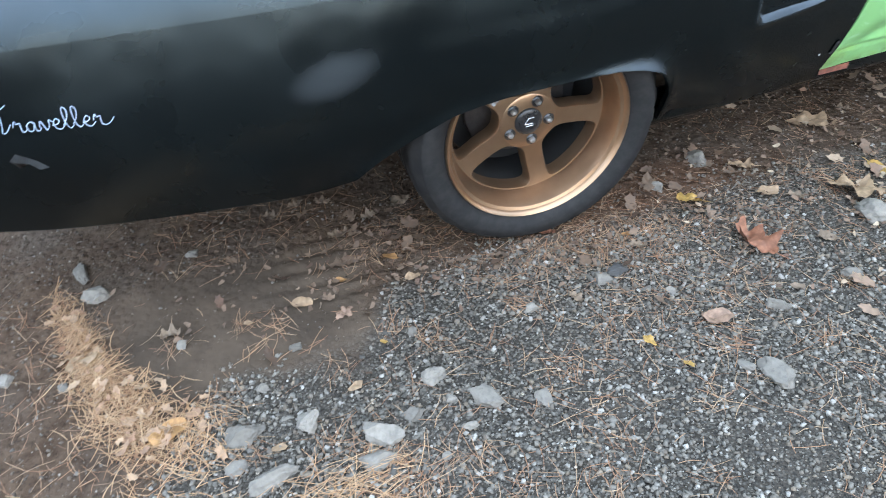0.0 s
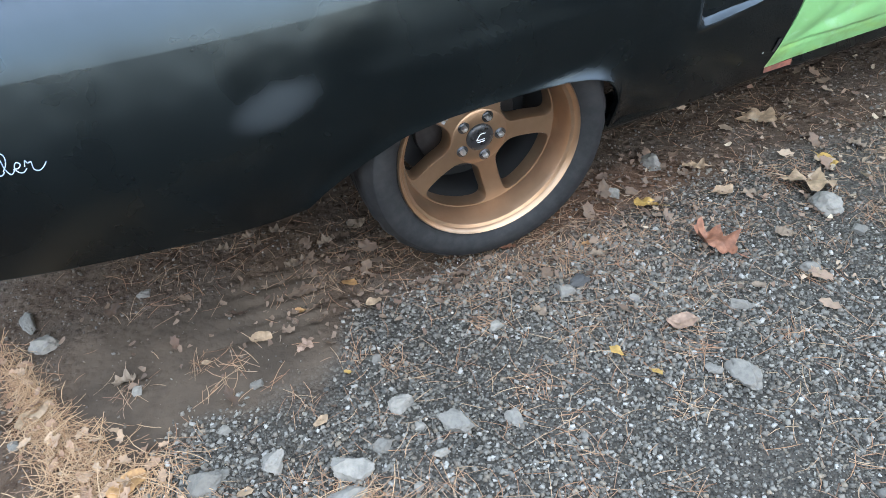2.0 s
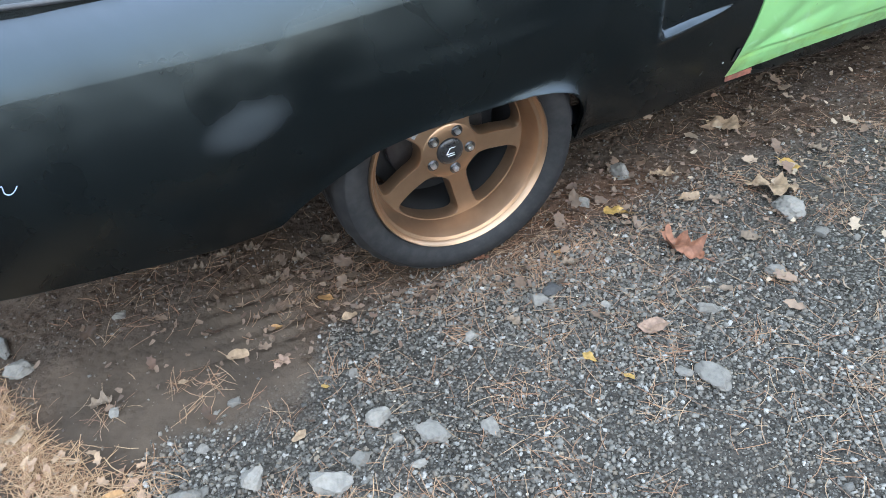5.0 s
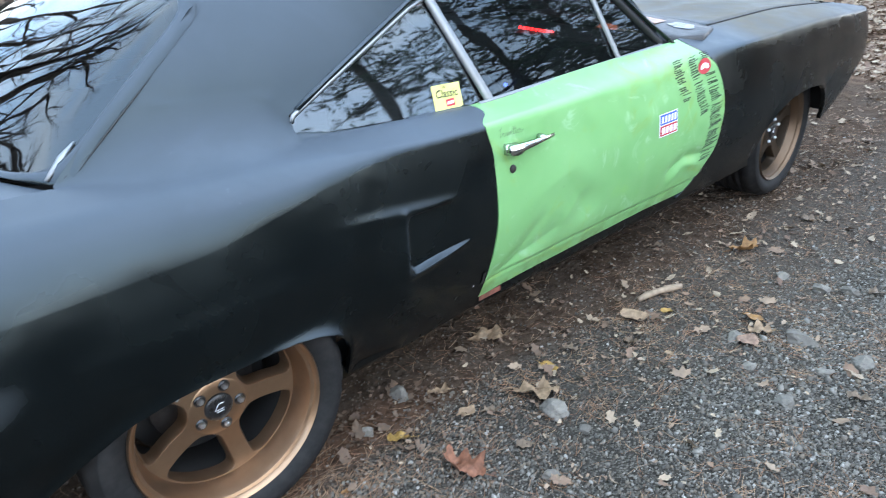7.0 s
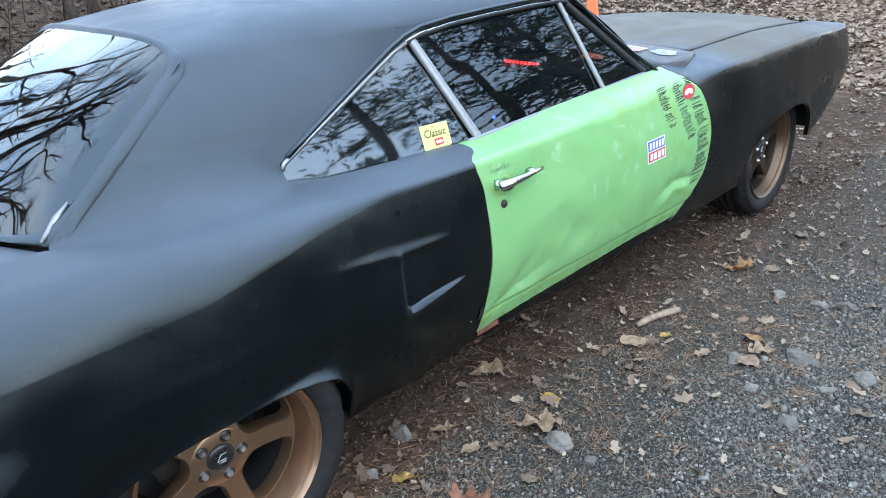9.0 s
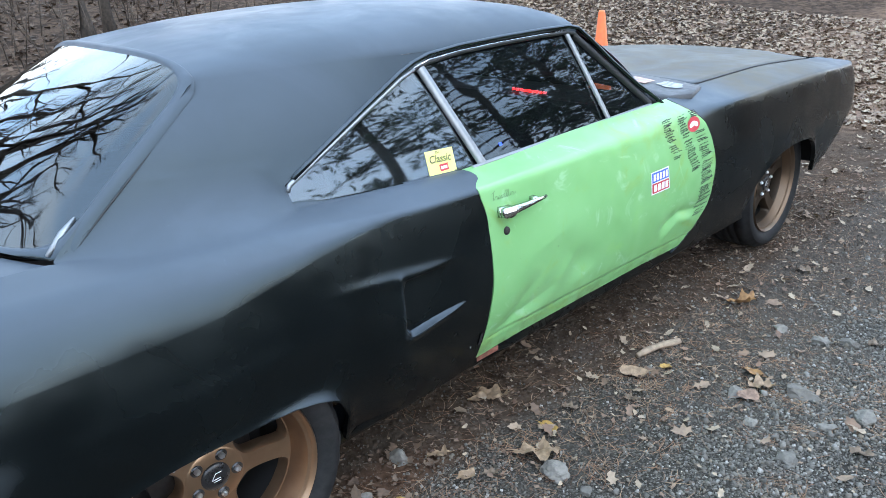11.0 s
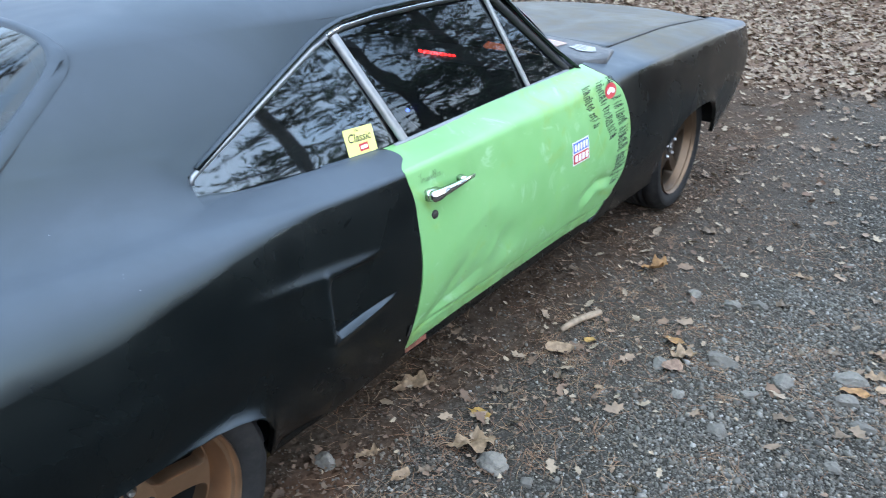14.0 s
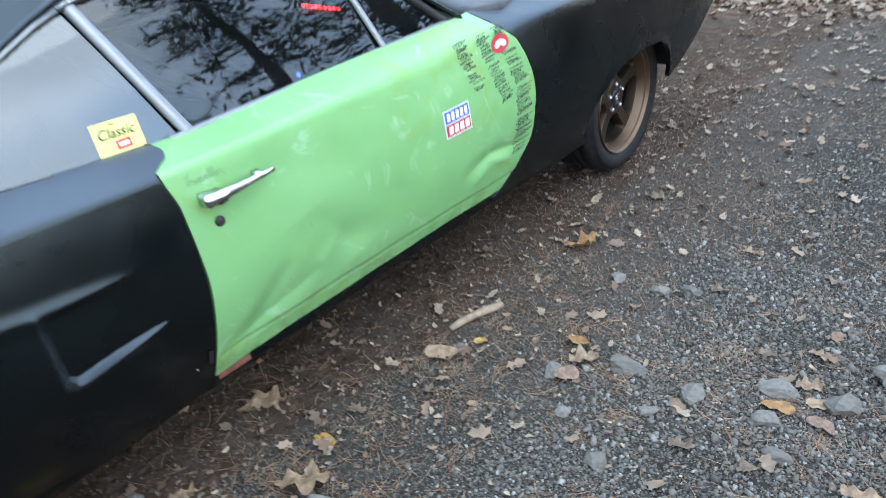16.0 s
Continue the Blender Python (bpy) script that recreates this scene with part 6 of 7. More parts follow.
def oak_outline(lobes, seed, n=56):
    """A lobed oak leaf outline of unit length along u."""
    g2 = random.Random(seed)
    turn2 = g2.uniform(0, 6.28)
    sizes = [1.0] + [g2.uniform(0.45, 1.15) for _ in range(2 * lobes)]
    pts = []
    for k in range(n):
        a = 2 * math.pi * k / n
        lobe = (1 - abs(math.sin(a * (2 * lobes + 1) / 2))) ** 0.6 * sizes[int(round(a * (2 * lobes + 1) / (2 * math.pi))) % (2 * lobes + 1)]
        r = 0.42 + 0.60 * lobe
        r *= 1 + 0.14 * math.sin(3 * a + turn2) + g2.uniform(-0.05, 0.05)
        pts.append((0.5 * math.cos(a) * (0.75 + 0.25 * r), 0.36 * math.sin(a) * r))
    return pts


def leaf_mesh(kind, size, curl, seed, fine=56):
    g2 = random.Random(seed)
    outline = oak_outline(3, seed, fine) if kind == "oak" else [(0.5 * math.cos(a) * g2.uniform(0.9, 1.05), 0.27 * math.sin(a) * g2.uniform(0.85, 1.1)) for a in [2 * math.pi * k / 16 for k in range(16)]]
    n = len(outline)
    verts, faces = [], []
    def up(u, v):
        return curl * (1.1 * v * v * 4 + 0.5 * u * u + 0.16 * math.sin(u * 9 + seed) * v) + 0.20 * noise.noise((u * 3, v * 3, seed * 1.3)) + 0.09 * noise.noise((u * 8, v * 8, seed * 0.7))
    for ring in (0.0, 0.5, 1.0):
        for u, v in outline:
            uu, vv = u * (0.85 + 0.15 * ring) if ring else u * 0.85, v * ring
            verts.append((uu * size, vv * size, up(uu, vv) * size))
    for r in range(2):
        for k in range(n):
            m = (k + 1) % n
            faces.append((r * n + k, r * n + m, (r + 1) * n + m, (r + 1) * n + k))
    bm = weld(bm_from(verts, faces), 0.00005)
    v, f = tube([(0.42 * size, 0, 0.012 * size), (0.58 * size, 0.01 * size, 0.03 * size), (0.72 * size, 0.05 * size, 0.02 * size)], [0.012 * size, 0.01 * size, 0.008 * size], 4)
    me = bpy.data.meshes.new("fallen_leaf")
    b2 = bm_from(v, f)
    b2.to_mesh(me)
    b2.free()
    bm.from_mesh(me)
    me2 = bpy.data.meshes.new("fallen_leaf")
    bm.to_mesh(me2)
    bm.free()
    me2.polygons.foreach_set("use_smooth", [True] * len(me2.polygons))
    lo = min(vv.co.z for vv in me2.vertices)
    for vv in me2.vertices:
        vv.co.z -= lo
    return me2


def fallen_leaf(x, y, tone, kind, size, heading, curl, seed, flip=False):
    me = leaf_mesh(kind, size, curl, seed)
    me.materials.append(LEAF_TONES[tone])
    ob = new("fallen_leaf", me)
    ob.matrix_basis = pose(x, y, ground_z(x, y) + 0.003, 0, 0, heading)
    return tagged(ob, LEAF_WORDS[tone], "leaf", "fallen leaves")


fallen_leaf(0.520, -1.189, "rust", "oak", 0.142, -77, 0.55, 56)
fallen_leaf(0.282, -1.379, "pink", "oval", 0.082, -16, 0.20, 57)
fallen_leaf(0.468, -0.965, "yellow", "oak", 0.086, -41, 0.25, 58)
fallen_leaf(0.911, -1.112, "tan", "oak", 0.151, 130, 0.20, 59)
fallen_leaf(0.683, -1.021, "tan", "oval", 0.070, 163, 0.20, 60)
fallen_leaf(0.748, -1.063, "grey", "oak", 0.054, 140, 0.40, 61)
fallen_leaf(1.043, -0.772, "tan", "oak", 0.139, 126, 0.15, 62)
fallen_leaf(1.043, -1.041, "yellow", "oval", 0.076, 94, 0.20, 63)
fallen_leaf(-0.551, -0.910, "orange", "oval", 0.039, 161, 0.30, 64)
fallen_leaf(-0.568, -1.035, "pink", "oak", 0.056, 210, 0.15, 65)
fallen_leaf(-0.663, -0.961, "tan", "oval", 0.058, -7, 0.15, 66)
fallen_leaf(-0.368, -0.966, "tan", "oval", 0.045, 169, 0.20, 67)
fallen_leaf(-0.498, -1.162, "yellow", "oval", 0.021, -34, 0.10, 68)
fallen_leaf(-0.593, -1.269, "tan", "oval", 0.040, 203, 0.15, 69)
fallen_leaf(-0.514, -0.716, "grey", "oak", 0.074, 4, 0.40, 70)
fallen_leaf(-0.317, -0.644, "grey", "oak", 0.077, 6, 0.45, 71)
fallen_leaf(-0.533, -0.562, "grey", "oak", 0.060, -36, 0.40, 72)
fallen_leaf(-0.612, -0.540, "grey", "oak", 0.056, 198, 0.40, 73)
fallen_leaf(-0.998, -0.937, "grey", "oak", 0.063, 174, 0.20, 74)
fallen_leaf(-0.404, -0.868, "orange", "oval", 0.047, -39, 0.20, 75)
fallen_leaf(0.034, -0.942, "rust", "oak", 0.048, 160, 0.40, 76)
fallen_leaf(0.229, -1.027, "orange", "oval", 0.031, 174, 0.20, 77)
fallen_leaf(0.094, -1.384, "yellow", "oval", 0.039, -69, 0.30, 78)
fallen_leaf(-0.003, -1.194, "grey", "oak", 0.050, 115, 0.30, 79)
fallen_leaf(-0.804, -0.977, "tan", "oval", 0.026, -14, 0.20, 80)
fallen_leaf(-0.784, -1.370, "tan", "oval", 0.036, -1, 0.30, 81)
fallen_leaf(-1.010, -1.245, "orange", "oval", 0.092, 201, 0.15, 82)
fallen_leaf(0.142, -1.475, "yellow", "oval", 0.030, 120, 0.20, 83)
fallen_leaf(0.693, -0.881, "tan", "oak", 0.080, -35, 0.30, 84)
fallen_leaf(0.520, -1.363, "grey", "oval", 0.037, 140, 0.30, 85)
fallen_leaf(-1.201, -0.958, "tan", "oval", 0.092, 35, 0.20, 86)
fallen_leaf(-0.420, -0.673, "grey", "oak", 0.054, 195, 0.40, 87)
fallen_leaf(-0.689, -0.574, "grey", "oak", 0.048, 159, 0.40, 88)
fallen_leaf(0.237, -1.080, "grey", "oak", 0.051, 164, 0.30, 89)
fallen_leaf(0.707, -1.244, "grey", "oak", 0.055, -48, 0.30, 90)
fallen_leaf(0.989, -0.746, "tan", "oval", 0.067, -28, 0.20, 95)
fallen_leaf(1.180, -1.025, "grey", "oak", 0.062, -78, 0.50, 96)
fallen_leaf(1.393, -1.277, "tan", "oval", 0.036, 130, 0.20, 98)
fallen_leaf(2.281, -1.073, "orange", "oak", 0.132, 142, 0.80, 99)
fallen_leaf(1.798, -1.367, "orange", "oval", 0.083, -93, 0.25, 100)
fallen_leaf(1.739, -1.428, "tan", "oak", 0.096, -54, 0.40, 101)
fallen_leaf(1.652, -1.423, "pink", "oval", 0.084, 137, 0.30, 102)
fallen_leaf(1.631, -1.117, "yellow", "oval", 0.049, 126, 0.40, 103)
fallen_leaf(1.507, -1.056, "tan", "oval", 0.105, -45, 0.20, 104)
fallen_leaf(2.765, -1.124, "grey", "oak", 0.090, -63, 0.30, 105)
fallen_leaf(2.561, -1.610, "tan", "oak", 0.070, 102, 0.30, 106)
fallen_leaf(2.051, -0.789, "grey", "oak", 0.073, 135, 0.30, 107)
fallen_leaf(1.369, -1.138, "grey", "oak", 0.054, -87, 0.30, 108)
fallen_leaf(2.291, -1.607, "grey", "oak", 0.066, -70, 0.30, 109)
fallen_leaf(1.185, -0.731, "grey", "oak", 0.056, -45, 0.40, 110)
fallen_leaf(1.859, -1.952, "orange", "oval", 0.087, -77, 0.15, 111)
fallen_leaf(1.986, -1.991, "tan", "oak", 0.077, -64, 0.40, 112)
fallen_leaf(1.855, -2.064, "pink", "oval", 0.083, -108, 0.20, 113)
fallen_leaf(1.931, -2.033, "tan", "oval", 0.067, 101, 0.30, 114)
fallen_leaf(1.681, -2.203, "tan", "oak", 0.090, -69, 0.30, 115)
fallen_leaf(2.127, -1.972, "tan", "oak", 0.071, -109, 0.30, 116)
fallen_leaf(1.489, -2.161, "tan", "oval", 0.069, 83, 0.20, 117)
fallen_leaf(1.831, -2.243, "grey", "oak", 0.086, -111, 0.30, 119)
fallen_leaf(1.614, -1.971, "grey", "oak", 0.061, -50, 0.30, 120)
fallen_leaf(1.589, -1.811, "grey", "oak", 0.069, -72, 0.30, 121)
fallen_leaf(2.526, -1.884, "grey", "oak", 0.075, 71, 0.30, 123)
fallen_leaf(2.060, -1.847, "grey", "oak", 0.061, 100, 0.30, 125)


def far_litter(name, count, where, seed, size, material=None):
    """The leaf carpet of the wood, in one mesh."""
    g2 = random.Random(seed)
    shapes = []
    for k in range(9):
        g3 = random.Random(40 + k)
        n = 7 if size[1] < 0.04 else 14
        rim = []
        for q in range(n):
            a = 2 * math.pi * q / n
            r = (1.0 if q % 2 else 0.58) * g3.uniform(0.75, 1.1)
            u, v = 0.5 * math.cos(a) * (0.5 + 0.5 * r), 0.32 * math.sin(a) * r
            rim.append((u, v, 0.9 * v * v + 0.4 * u * u + g3.uniform(-0.07, 0.07)))
        shapes.append((np.array([(0, 0, 0)] + rim), [(0, 1 + q, 1 + (q + 1) % n) for q in range(n)]))
    verts, faces, n = [], [], 0
    for _ in range(count):
        x, y = where(g2)
        v, f = shapes[g2.randrange(9)]
        s = g2.uniform(*size)
        m = np.array((Matrix.Rotation(g2.uniform(0, 6.28), 3, "Z") @ Matrix.Rotation(g2.gauss(0, 0.35), 3, "X") @ Matrix.Rotation(g2.gauss(0, 0.35), 3, "Y")))
        verts.append(v @ m.T * s + (x, y, ground_z(x, y) + 0.012))
        faces += [tuple(n + q for q in p) for p in f]
        n += len(v)
    ob = part(name, as_mesh(name, np.concatenate(verts).tolist(), faces), material or LEAFMAT)
    return tagged(ob, "thick carpet of dry brown oak leaves", "leaf litter", "", "stuff")


def in_wood(g2):
    while True:
        x, y = g2.uniform(3.0, 12.0), g2.uniform(-3.5, 7.5)
        e = x + 0.25 * y + 0.6 * noise.noise((x * 0.8, y * 0.8, 3.0))
        if e > 5.4 + g2.gauss(0, 0.25) or y > 1.9 + 0.5 * noise.noise((x, y, 1.0)):
            if g2.random() < 1.0 / (1 + 0.02 * (x - 5) ** 2):
                return x, y


def behind_car(g2):
    return g2.uniform(-5, 5), 1.6 + 13.0 * g2.random() ** 1.15


def along_track(g2):
    while True:
        x, y = g2.uniform(0.6, 5.8), g2.uniform(-2.9, -0.4)
        if g2.random() < 0.15 + 0.6 * smooth(1.5, 5.5, x) + 0.5 * max(0, noise.noise((x * 1.5, y * 1.5, 5.0))):
            return x, y


far_litter("leaf_litter", 26000, in_wood, 21, (0.05, 0.105))
far_litter("leaf_litter", 9000, behind_car, 22, (0.05, 0.13), WOODLEAF)
def by_wheel(g2):
    while True:
        x, y = g2.gauss(-0.1, 0.42), g2.gauss(-0.84, 0.13)
        if not (-0.30 < x < 0.30 and -0.95 < y):
            return x, y


far_litter("leaf_litter", 650, along_track, 23, (0.03, 0.075))
far_litter("leaf_litter", 420, by_wheel, 25, (0.012, 0.032), LITTER_DARK)
far_litter("leaf_litter", 45, by_wheel, 26, (0.04, 0.07), LITTER_DARK)
def in_drift(g2):
    return drift_point(g2, 1.0)


def beside_sill(g2):
    return g2.uniform(0.35, 4.2), g2.gauss(-1.02, 0.20)


far_litter("leaf_litter", 90, in_drift, 27, (0.012, 0.044), DRIFTLEAF)
far_litter("leaf_litter", 2200, beside_sill, 28, (0.007, 0.024), LITTER_DARK)
far_litter("leaf_litter", 480, beside_sill, 29, (0.012, 0.034))
far_litter("leaf_litter", 2600, along_track, 24, (0.008, 0.026))


# ---- rocks and stick ----
def rock(x, y, length, width, height, heading, seed, finish=None):
    """A broken lump of stone with flat faces, part sunk in the ground."""
    g2 = random.Random(seed * 7 + 3)
    bm = bmesh.new()
    bmesh.ops.create_icosphere(bm, subdivisions=4, radius=0.56)
    cuts = []
    for k in range(15):
        d = Vector((g2.gauss(0, 1), g2.gauss(0, 1), g2.gauss(0.25, 0.8))).normalized()
        cuts.append((d, g2.uniform(0.27, 0.45)))
    for v in bm.verts:
        p = v.co.copy()
        for d, far in cuts:
            over = p.dot(d) - far
            if over > 0:
                p = p - d * over
        p *= 1.12 + 0.16 * noise.noise(p * 5 + Vector((seed * 1.7, 0, 0))) + 0.09 * noise.noise(p * 13) + 0.05 * noise.noise(p * 29)
        v.co = (p.x * length, p.y * width, p.z * height)
    ob = part("stone", bm, finish or BIGROCK, smooth=False)
    ob.data.polygons.foreach_set("use_smooth", [True] * len(ob.data.polygons))
    ob.data.set_sharp_from_angle(angle=radians(20))
    ob.matrix_basis = pose(x, y, ground_z(x, y) + height * 0.16, 0, 0, heading)
    return tagged(ob, "rough pale grey broken stone sunk in gravel", "stone", "loose stones")


rock(-1.224, -0.608, 0.043, 0.086, 0.030, 13, 1)
rock(-1.184, -0.725, 0.078, 0.053, 0.040, 24, 2)
rock(-0.420, -1.304, 0.068, 0.044, 0.032, -7, 3)
rock(-0.327, -1.404, 0.066, 0.059, 0.044, -27, 4)
rock(-0.201, -1.442, 0.037, 0.049, 0.025, -27, 5)
rock(-0.714, -1.324, 0.067, 0.068, 0.046, 11, 6)
rock(-0.855, -1.309, 0.092, 0.055, 0.041, 15, 7)
rock(-0.875, -1.386, 0.051, 0.035, 0.026, 22, 8)
rock(-0.799, -1.434, 0.101, 0.048, 0.036, 16, 9)
rock(-0.566, -1.414, 0.093, 0.067, 0.051, -14, 10)
rock(-0.596, -1.472, 0.066, 0.055, 0.041, 3, 11)
rock(0.314, -1.570, 0.087, 0.062, 0.046, -64, 12)
rock(0.087, -1.156, 0.046, 0.049, 0.032, -29, 13)
rock(0.415, -0.870, 0.047, 0.045, 0.032, -40, 14)
rock(0.600, -0.793, 0.069, 0.065, 0.048, -34, 15)
rock(0.878, -1.213, 0.093, 0.076, 0.056, -59, 16)
rock(-0.120, -1.185, 0.032, 0.033, 0.022, -30, 17)
rock(-0.701, -1.101, 0.032, 0.029, 0.022, 12, 18)
rock(-0.397, -1.377, 0.032, 0.028, 0.021, -11, 19)
rock(-0.488, -1.386, 0.046, 0.039, 0.029, -4, 20)
rock(-0.454, -1.508, 0.025, 0.023, 0.017, -8, 21)
rock(-0.423, -1.152, 0.026, 0.026, 0.018, -7, 22)
rock(0.676, -1.371, 0.048, 0.046, 0.033, -54, 23)
rock(0.436, -1.392, 0.053, 0.033, 0.024, -41, 24)
rock(0.262, -1.525, 0.038, 0.028, 0.022, -57, 25)
rock(-1.384, -0.946, 0.040, 0.048, 0.028, 23, 26)
rock(-0.799, -1.196, 0.026, 0.025, 0.017, 16, 27)
rock(-0.971, -0.990, 0.030, 0.031, 0.022, 6, 28)
rock(-1.248, -1.021, 0.031, 0.029, 0.022, 29, 29)
rock(-0.923, -0.649, 0.039, 0.029, 0.022, 9, 30)
rock(-0.380, -1.458, 0.039, 0.024, 0.018, -6, 31)
rock(0.231, -1.257, 0.025, 0.025, 0.017, -51, 32)
rock(1.780, -1.547, 0.105, 0.072, 0.054, -57, 34)
rock(1.646, -1.379, 0.053, 0.053, 0.037, -74, 35)
rock(1.777, -1.748, 0.076, 0.070, 0.053, -81, 36)
rock(1.415, -1.668, 0.064, 0.055, 0.041, -57, 37)
rock(0.880, -1.324, 0.040, 0.039, 0.028, -45, 38)
rock(1.521, -1.495, 0.039, 0.044, 0.026, -76, 39)
rock(1.570, -1.089, 0.046, 0.043, 0.032, -60, 40)
rock(1.653, -1.682, 0.056, 0.045, 0.033, -59, 41)
rock(2.185, -1.443, 0.077, 0.054, 0.040, -82, 42)
rock(2.180, -1.297, 0.057, 0.051, 0.039, -71, 43)
rock(2.233, -1.543, 0.067, 0.051, 0.038, -69, 44)
rock(2.146, -2.196, 0.170, 0.175, 0.117, -82, 45)
rock(1.934, -1.940, 0.096, 0.071, 0.054, -72, 46)
rock(1.952, -2.082, 0.090, 0.083, 0.062, -86, 47)
rock(1.799, -1.944, 0.086, 0.057, 0.043, -72, 48)
rock(1.692, -2.004, 0.071, 0.048, 0.037, -83, 49)
rock(1.454, -1.977, 0.052, 0.048, 0.036, -82, 50)
rock(1.557, -2.134, 0.064, 0.036, 0.028, -76, 51)
rock(2.666, -2.074, 0.106, 0.067, 0.051, -81, 52)
rock(1.942, -2.260, 0.063, 0.055, 0.041, -92, 55)

rock(0.142, -1.146, 0.062, 0.036, 0.032, 18, 56, DARKROCK)


def stick():
    pts = [(1.615, -1.000, 0.014), (1.66, -1.008, 0.017), (1.72, -1.022, 0.016), (1.77, -1.043, 0.016), (1.815, -1.060, 0.014)]
    pts = [(x, y, ground_z(x, y) + z) for x, y, z in pts]
    v, f = tube(pts, [0.010, 0.014, 0.013, 0.015, 0.011], 8)
    ob = part("stick", weld(bm_from(v, f), 0.0001), TWIG)
    tagged(ob, "short broken piece of dead branch on dirt", "stick")


stick()


# ---- traffic cone ----
def cone(x, y):
    root = tagged(new("traffic_cone"), "tall orange plastic traffic cone on leaf litter", "traffic cone")
    root.matrix_basis = pose(x, y, ground_z(x, y))
    prof = [(0.135, 0.0), (0.13, 0.03), (0.12, 0.05), (0.030, 0.90), (0.022, 0.915), (0.0005, 0.915)]
    v, f = lathe(prof, 32)
    v = [(a, c, b) for a, b, c in v]
    part("cone_body", weld(bm_from(v, f), 0.0001), CONE, None).parent = root
    bm = bmesh.new()
    box(bm, (-0.18, -0.18, 0.0), (0.18, 0.18, 0.03), 0.01)
    part("base", bm, CAP, None).parent = root


cone(5.15, 1.83)


# ---- trees ----
def grow(g2, p, d, r, depth, out, spread, gravity=0.0):
    """A limb and its branches, as tubes."""
    n = 5
    ln = r * g2.uniform(26, 40) if depth > 0 else r * 60
    pts, rad = [p.copy()], [r]
    for k in range(n):
        d = (d + Vector((g2.gauss(0, 0.13), g2.gauss(0, 0.13), g2.gauss(0.04 - gravity, 0.10))))
        d.z = max(d.z, -0.05)
        d.normalize()
        p = p + d * ln / n
        pts.append(p.copy())
        rad.append(r * (1 - 0.55 * (k + 1) / n))
    out.append(tube(pts, rad, 6 if r > 0.03 else (4 if r > 0.012 else 3)))
    if depth <= 0:
        return
    for k in range(g2.choice((3, 4, 4))):
        at = g2.choice(range(2, n + 1))
        side = Vector((g2.gauss(0, 1), g2.gauss(0, 1), g2.gauss(0.1, 0.6))).normalized()
        grow(g2, pts[at], (d + side * spread).normalized(), rad[at] * g2.uniform(0.55, 0.75), depth - 1, out, spread, gravity)
    grow(g2, pts[-1], d, rad[-1], depth - 1, out, spread, gravity)


def bare_tree(x, y, height, r, seed, lean=(0, 0), depth=3):
    g2 = random.Random(seed)
    root = tagged(new("bare_tree"), "leafless grey-brown deciduous tree", "tree", "bare trees")
    z0 = ground_z(x, y) - 0.05
    root.matrix_basis = pose(x, y, z0)
    pts, rad = [], []
    for k in range(9):
        t = k / 8
        pts.append(Vector((lean[0] * t * t + g2.gauss(0, 0.04) * t, lean[1] * t * t + g2.gauss(0, 0.04) * t, height * t)))
        rad.append(r * (1.35 if k == 0 else 1.0) * (1 - 0.55 * t))
    v, f = tube(pts, rad, 10)
    part("trunk", weld(bm_from(v, f), 0.0001), BARK, None).parent = root
    limbs = []
    for k in range(7):
        at = 3 + (k % 6)
        side = Vector((math.cos(k * 2.4 + seed), math.sin(k * 2.4 + seed), g2.uniform(0.35, 0.9))).normalized()
        grow(g2, pts[min(at, 8)], side, rad[min(at, 8)] * 0.55, depth, limbs, 0.75)
    v, f = merged(limbs)
    part("crown", as_mesh("crown", v, f), BARK, None, "fine bare twigs").parent = root
    return root


def pine_tree(x, y, height, seed):
    g2 = random.Random(seed)
    root = tagged(new("pine_tree"), "dark green pine with ragged boughs", "tree", "pines")
    root.matrix_basis = pose(x, y, ground_z(x, y) - 0.05)
    v, f = tube([(0, 0, height * k / 6) for k in range(7)], [0.16 * (1.05 - k / 6.2) for k in range(7)], 9)
    part("trunk", weld(bm_from(v, f), 0.0001), BARK, None).parent = root
    boughs, verts, faces = [], [], []
    for k in range(120):
        t = 0.10 + 0.86 * g2.random()
        a = g2.uniform(0, 6.28)
        ln = height * 0.215 * (1.05 - t) * g2.uniform(0.6, 1.15) + 0.3
        p0 = Vector((0, 0, height * t))
        tip = Vector((math.cos(a) * ln, math.sin(a) * ln, height * t + ln * g2.uniform(-0.25, 0.2)))
        boughs.append(tube([p0, p0.lerp(tip, 0.5) + Vector((0, 0, 0.05)), tip], [0.025, 0.015, 0.006], 4))
        for j in range(42):
            q = p0.lerp(tip, g2.uniform(0.25, 1.02)) + Vector((g2.gauss(0, 0.10), g2.gauss(0, 0.10), g2.gauss(0, 0.07)))
            d = Vector((g2.gauss(0, 1), g2.gauss(0, 1), g2.gauss(0.2, 0.6))).normalized() * g2.uniform(0.12, 0.24)
            w = d.cross(Vector((g2.gauss(0, 1), g2.gauss(0, 1), g2.gauss(0, 1)))).normalized() * 0.026
            n = len(verts)
            verts += [q - w * 0.4, q + d * 0.5 - w, q + d, q + d * 0.5 + w]
            faces.append((n, n + 1, n + 2, n + 3))
    v, f = merged(boughs)
    part("boughs", as_mesh("boughs", v, f), BARK, None).parent = root
    part("crown", as_mesh("crown", verts, faces, False), PINE, None, "dark green needle clumps").parent = root
    return root


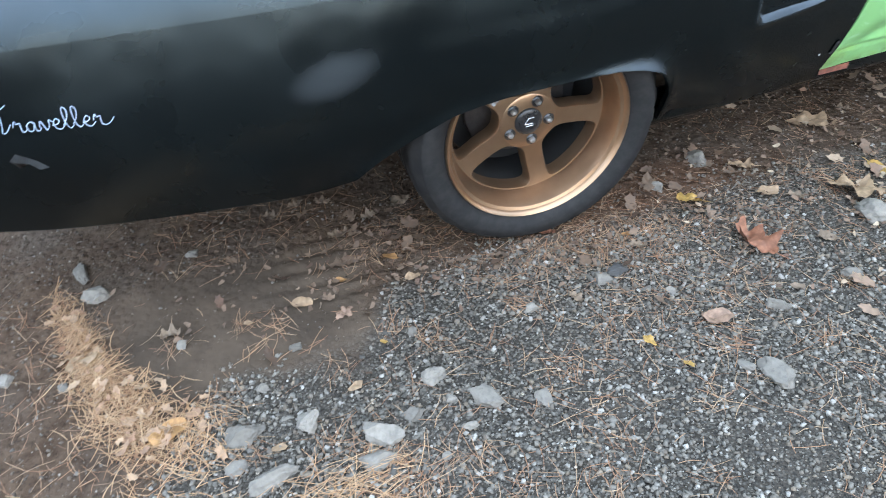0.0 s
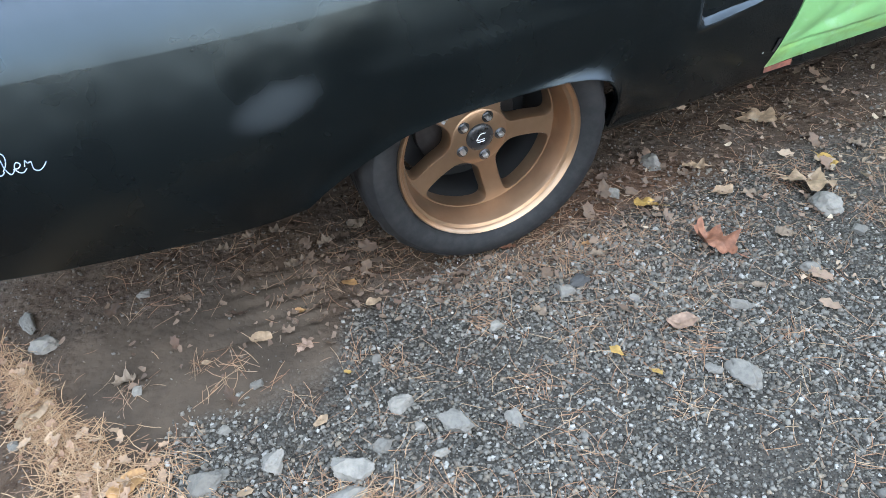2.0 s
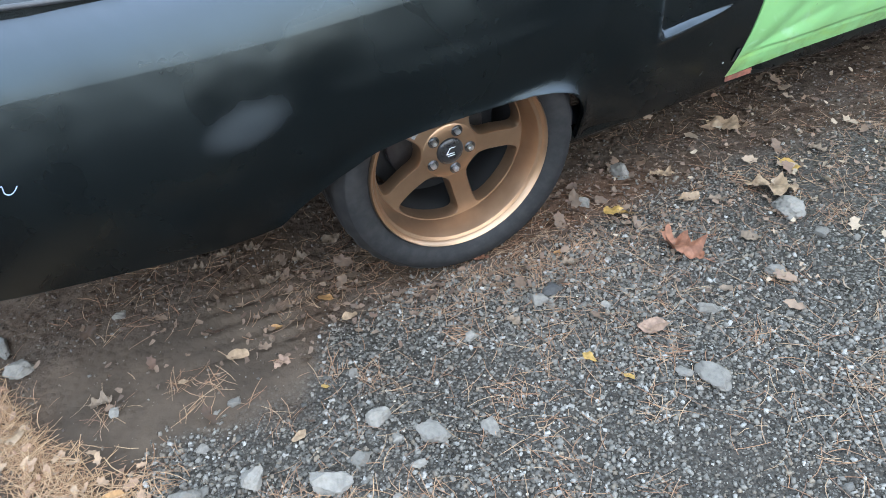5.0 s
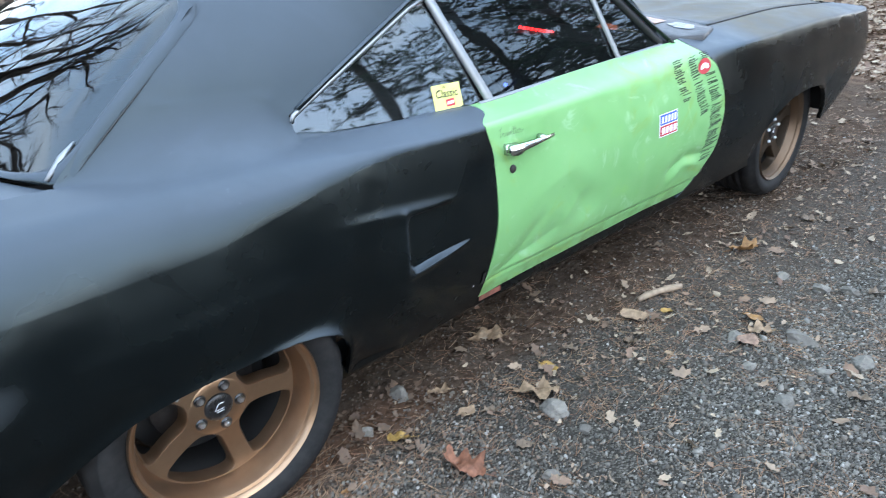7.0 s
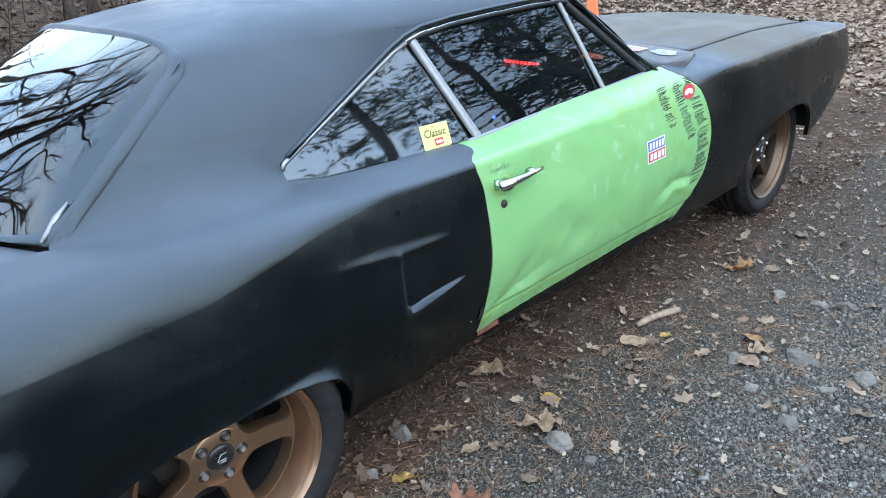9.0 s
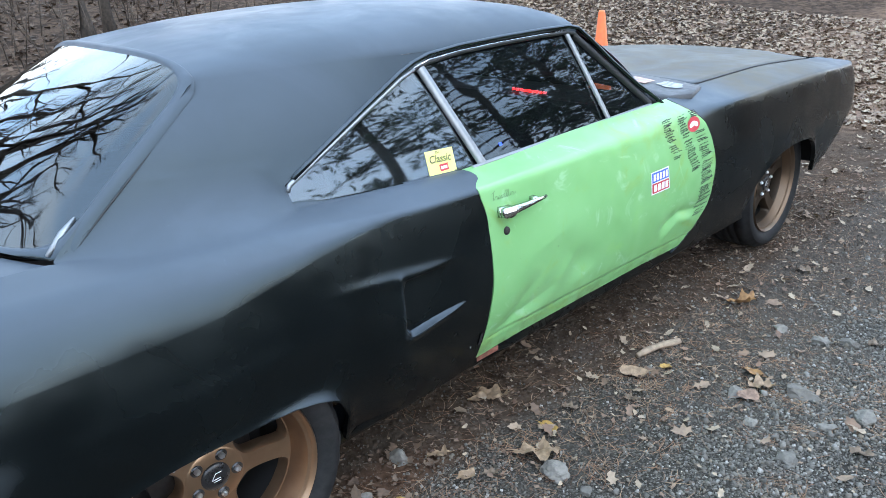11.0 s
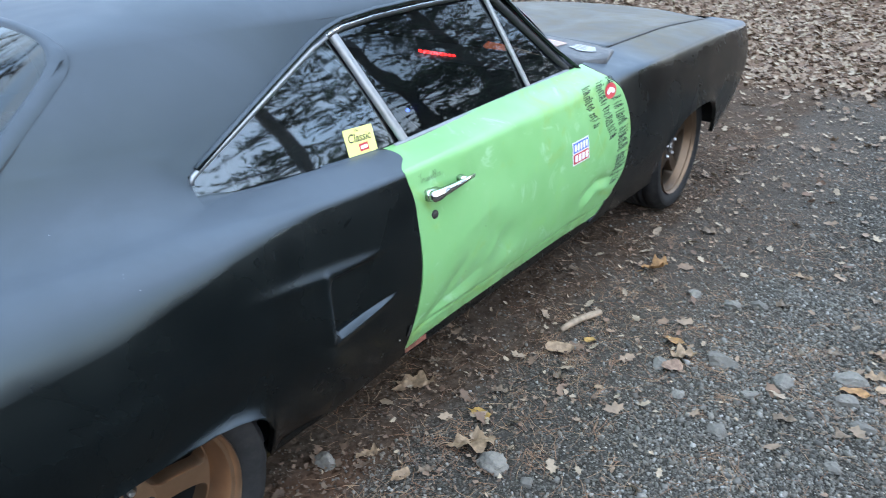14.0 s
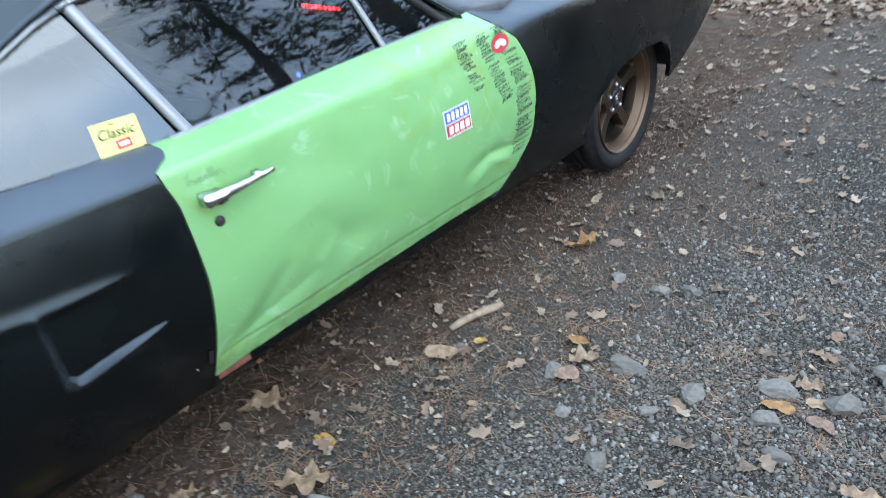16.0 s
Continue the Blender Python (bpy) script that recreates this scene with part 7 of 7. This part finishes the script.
# wood beyond the car
for k, (tx, ty, th, tr) in enumerate(((-1.42, 4.9, 9, 0.14), (-1.08, 5.2, 8, 0.10), (2.65, 8.5, 9, 0.10), (2.97, 8.6, 9, 0.075), (4.2, 11.2, 8, 0.17), (8.8, 12.5, 9, 0.2), (13.5, 8.5, 10, 0.2), (16, 1.5, 9, 0.2), (-4.6, 8.5, 9, 0.22), (-8.5, 5.5, 9, 0.2), (-2.5, 9.0, 9, 0.14), (0.2, 10.0, 9, 0.13), (-0.7, 7.8, 7.5, 0.10))):
    bare_tree(tx, ty, th, tr, 60 + k, (0, 0), 3 if k in (0, 1, 10, 11, 12) else 2)
# the bare tree whose limbs reach over the car's tail, and those behind the camera
bare_tree(-3.2, 6.6, 8.5, 0.26, 7, (1.2, -0.6), 4)
bare_tree(-8.5, -3.5, 9.5, 0.24, 9, (1.5, 1.0), 2)
for k, (tx, ty, th) in enumerate(((5.4, -6.8, 8.6), (7.3, -6.3, 9.4), (9.4, -6.4, 9.0), (11.5, -8.0, 9.5), (-8.5, -13, 8))):
    pine_tree(tx, ty, th, 30 + k)


# distant wood that closes the view all round
def tree_line():
    g2 = random.Random(77)
    pieces = []
    for k in range(170):
        a = 2 * math.pi * k / 170 + g2.uniform(-0.015, 0.015)
        d = g2.uniform(18, 32)
        x, y = 1 + d * math.cos(a), d * math.sin(a)
        h, r = g2.uniform(4, 7.5), g2.uniform(0.08, 0.2)
        if math.sin(a) < -0.45:
            if k % 3:
                continue
            h *= 0.4
        z0 = ground_z(x, y)
        pieces.append(tube([(x, y, z0 - 0.1), (x + g2.gauss(0, 0.1), y, z0 + h * 0.5), (x + g2.gauss(0, 0.3), y + g2.gauss(0, 0.3), z0 + h)], [r, r * 0.8, r * 0.3], 6))
        for j in range(9):
            zz = z0 + h * g2.uniform(0.3, 1.0)
            b = g2.uniform(0, 6.28)
            ln = g2.uniform(0.8, 2.2)
            p = Vector((x, y, zz))
            q = p + Vector((math.cos(b) * ln, math.sin(b) * ln, ln * g2.uniform(0.1, 0.8)))
            pieces.append(tube([p, p.lerp(q, 0.5) + Vector((0, 0, 0.1)), q], [0.05, 0.03, 0.012], 4))
    v, f = merged(pieces)
    ob = part("tree_line", as_mesh("tree_line", v, f), BARK)
    tagged(ob, "leafless wood of thin grey trunks all round", "woods", "", "stuff")
    verts, faces = [], []
    for k in range(2600):
        a = g2.uniform(0, 6.28)
        d = g2.uniform(28, 36)
        x, y = 1 + d * math.cos(a), d * math.sin(a)
        z = ground_z(x, y) + 1.8 * g2.random() ** 1.4
        if math.sin(a) < -0.45:
            z = ground_z(x, y) + 0.3
        n = len(verts)
        s = g2.uniform(0.5, 1.2)
        for j in range(5):
            b = j * 1.256 + g2.uniform(-0.4, 0.4)
            verts.append((x - math.sin(a) * math.cos(b) * s, y + math.cos(a) * math.cos(b) * s, z + math.sin(b) * s))
        faces.append(tuple(range(n, n + 5)))
    ob = part("brush", as_mesh("brush", verts, faces, False), WOODLEAF)
    tagged(ob, "brown undergrowth at the back of the wood", "undergrowth", "", "stuff")


tree_line()


def undergrowth():
    """Thin brown twigs and saplings standing in the wood beyond the car."""
    g2 = random.Random(91)
    pieces = []
    for k in range(420):
        x, y = g2.uniform(-3, 9), g2.uniform(7.0, 15.0)
        z0 = ground_z(x, y)
        h = g2.uniform(0.25, 1.3)
        lean = Vector((g2.gauss(0, 0.25), g2.gauss(0, 0.25), 0)) * h
        p0 = Vector((x, y, z0 - 0.02))
        pieces.append(tube([p0, p0 + lean * 0.4 + Vector((0, 0, h * 0.6)), p0 + lean + Vector((0, 0, h))], [0.009, 0.006, 0.003], 3))
    v, f = merged(pieces)
    ob = part("undergrowth", as_mesh("undergrowth", v, f), BRUSH)
    tagged(ob, "thin bare brown twigs standing in leaf litter", "undergrowth", "", "stuff")


undergrowth()
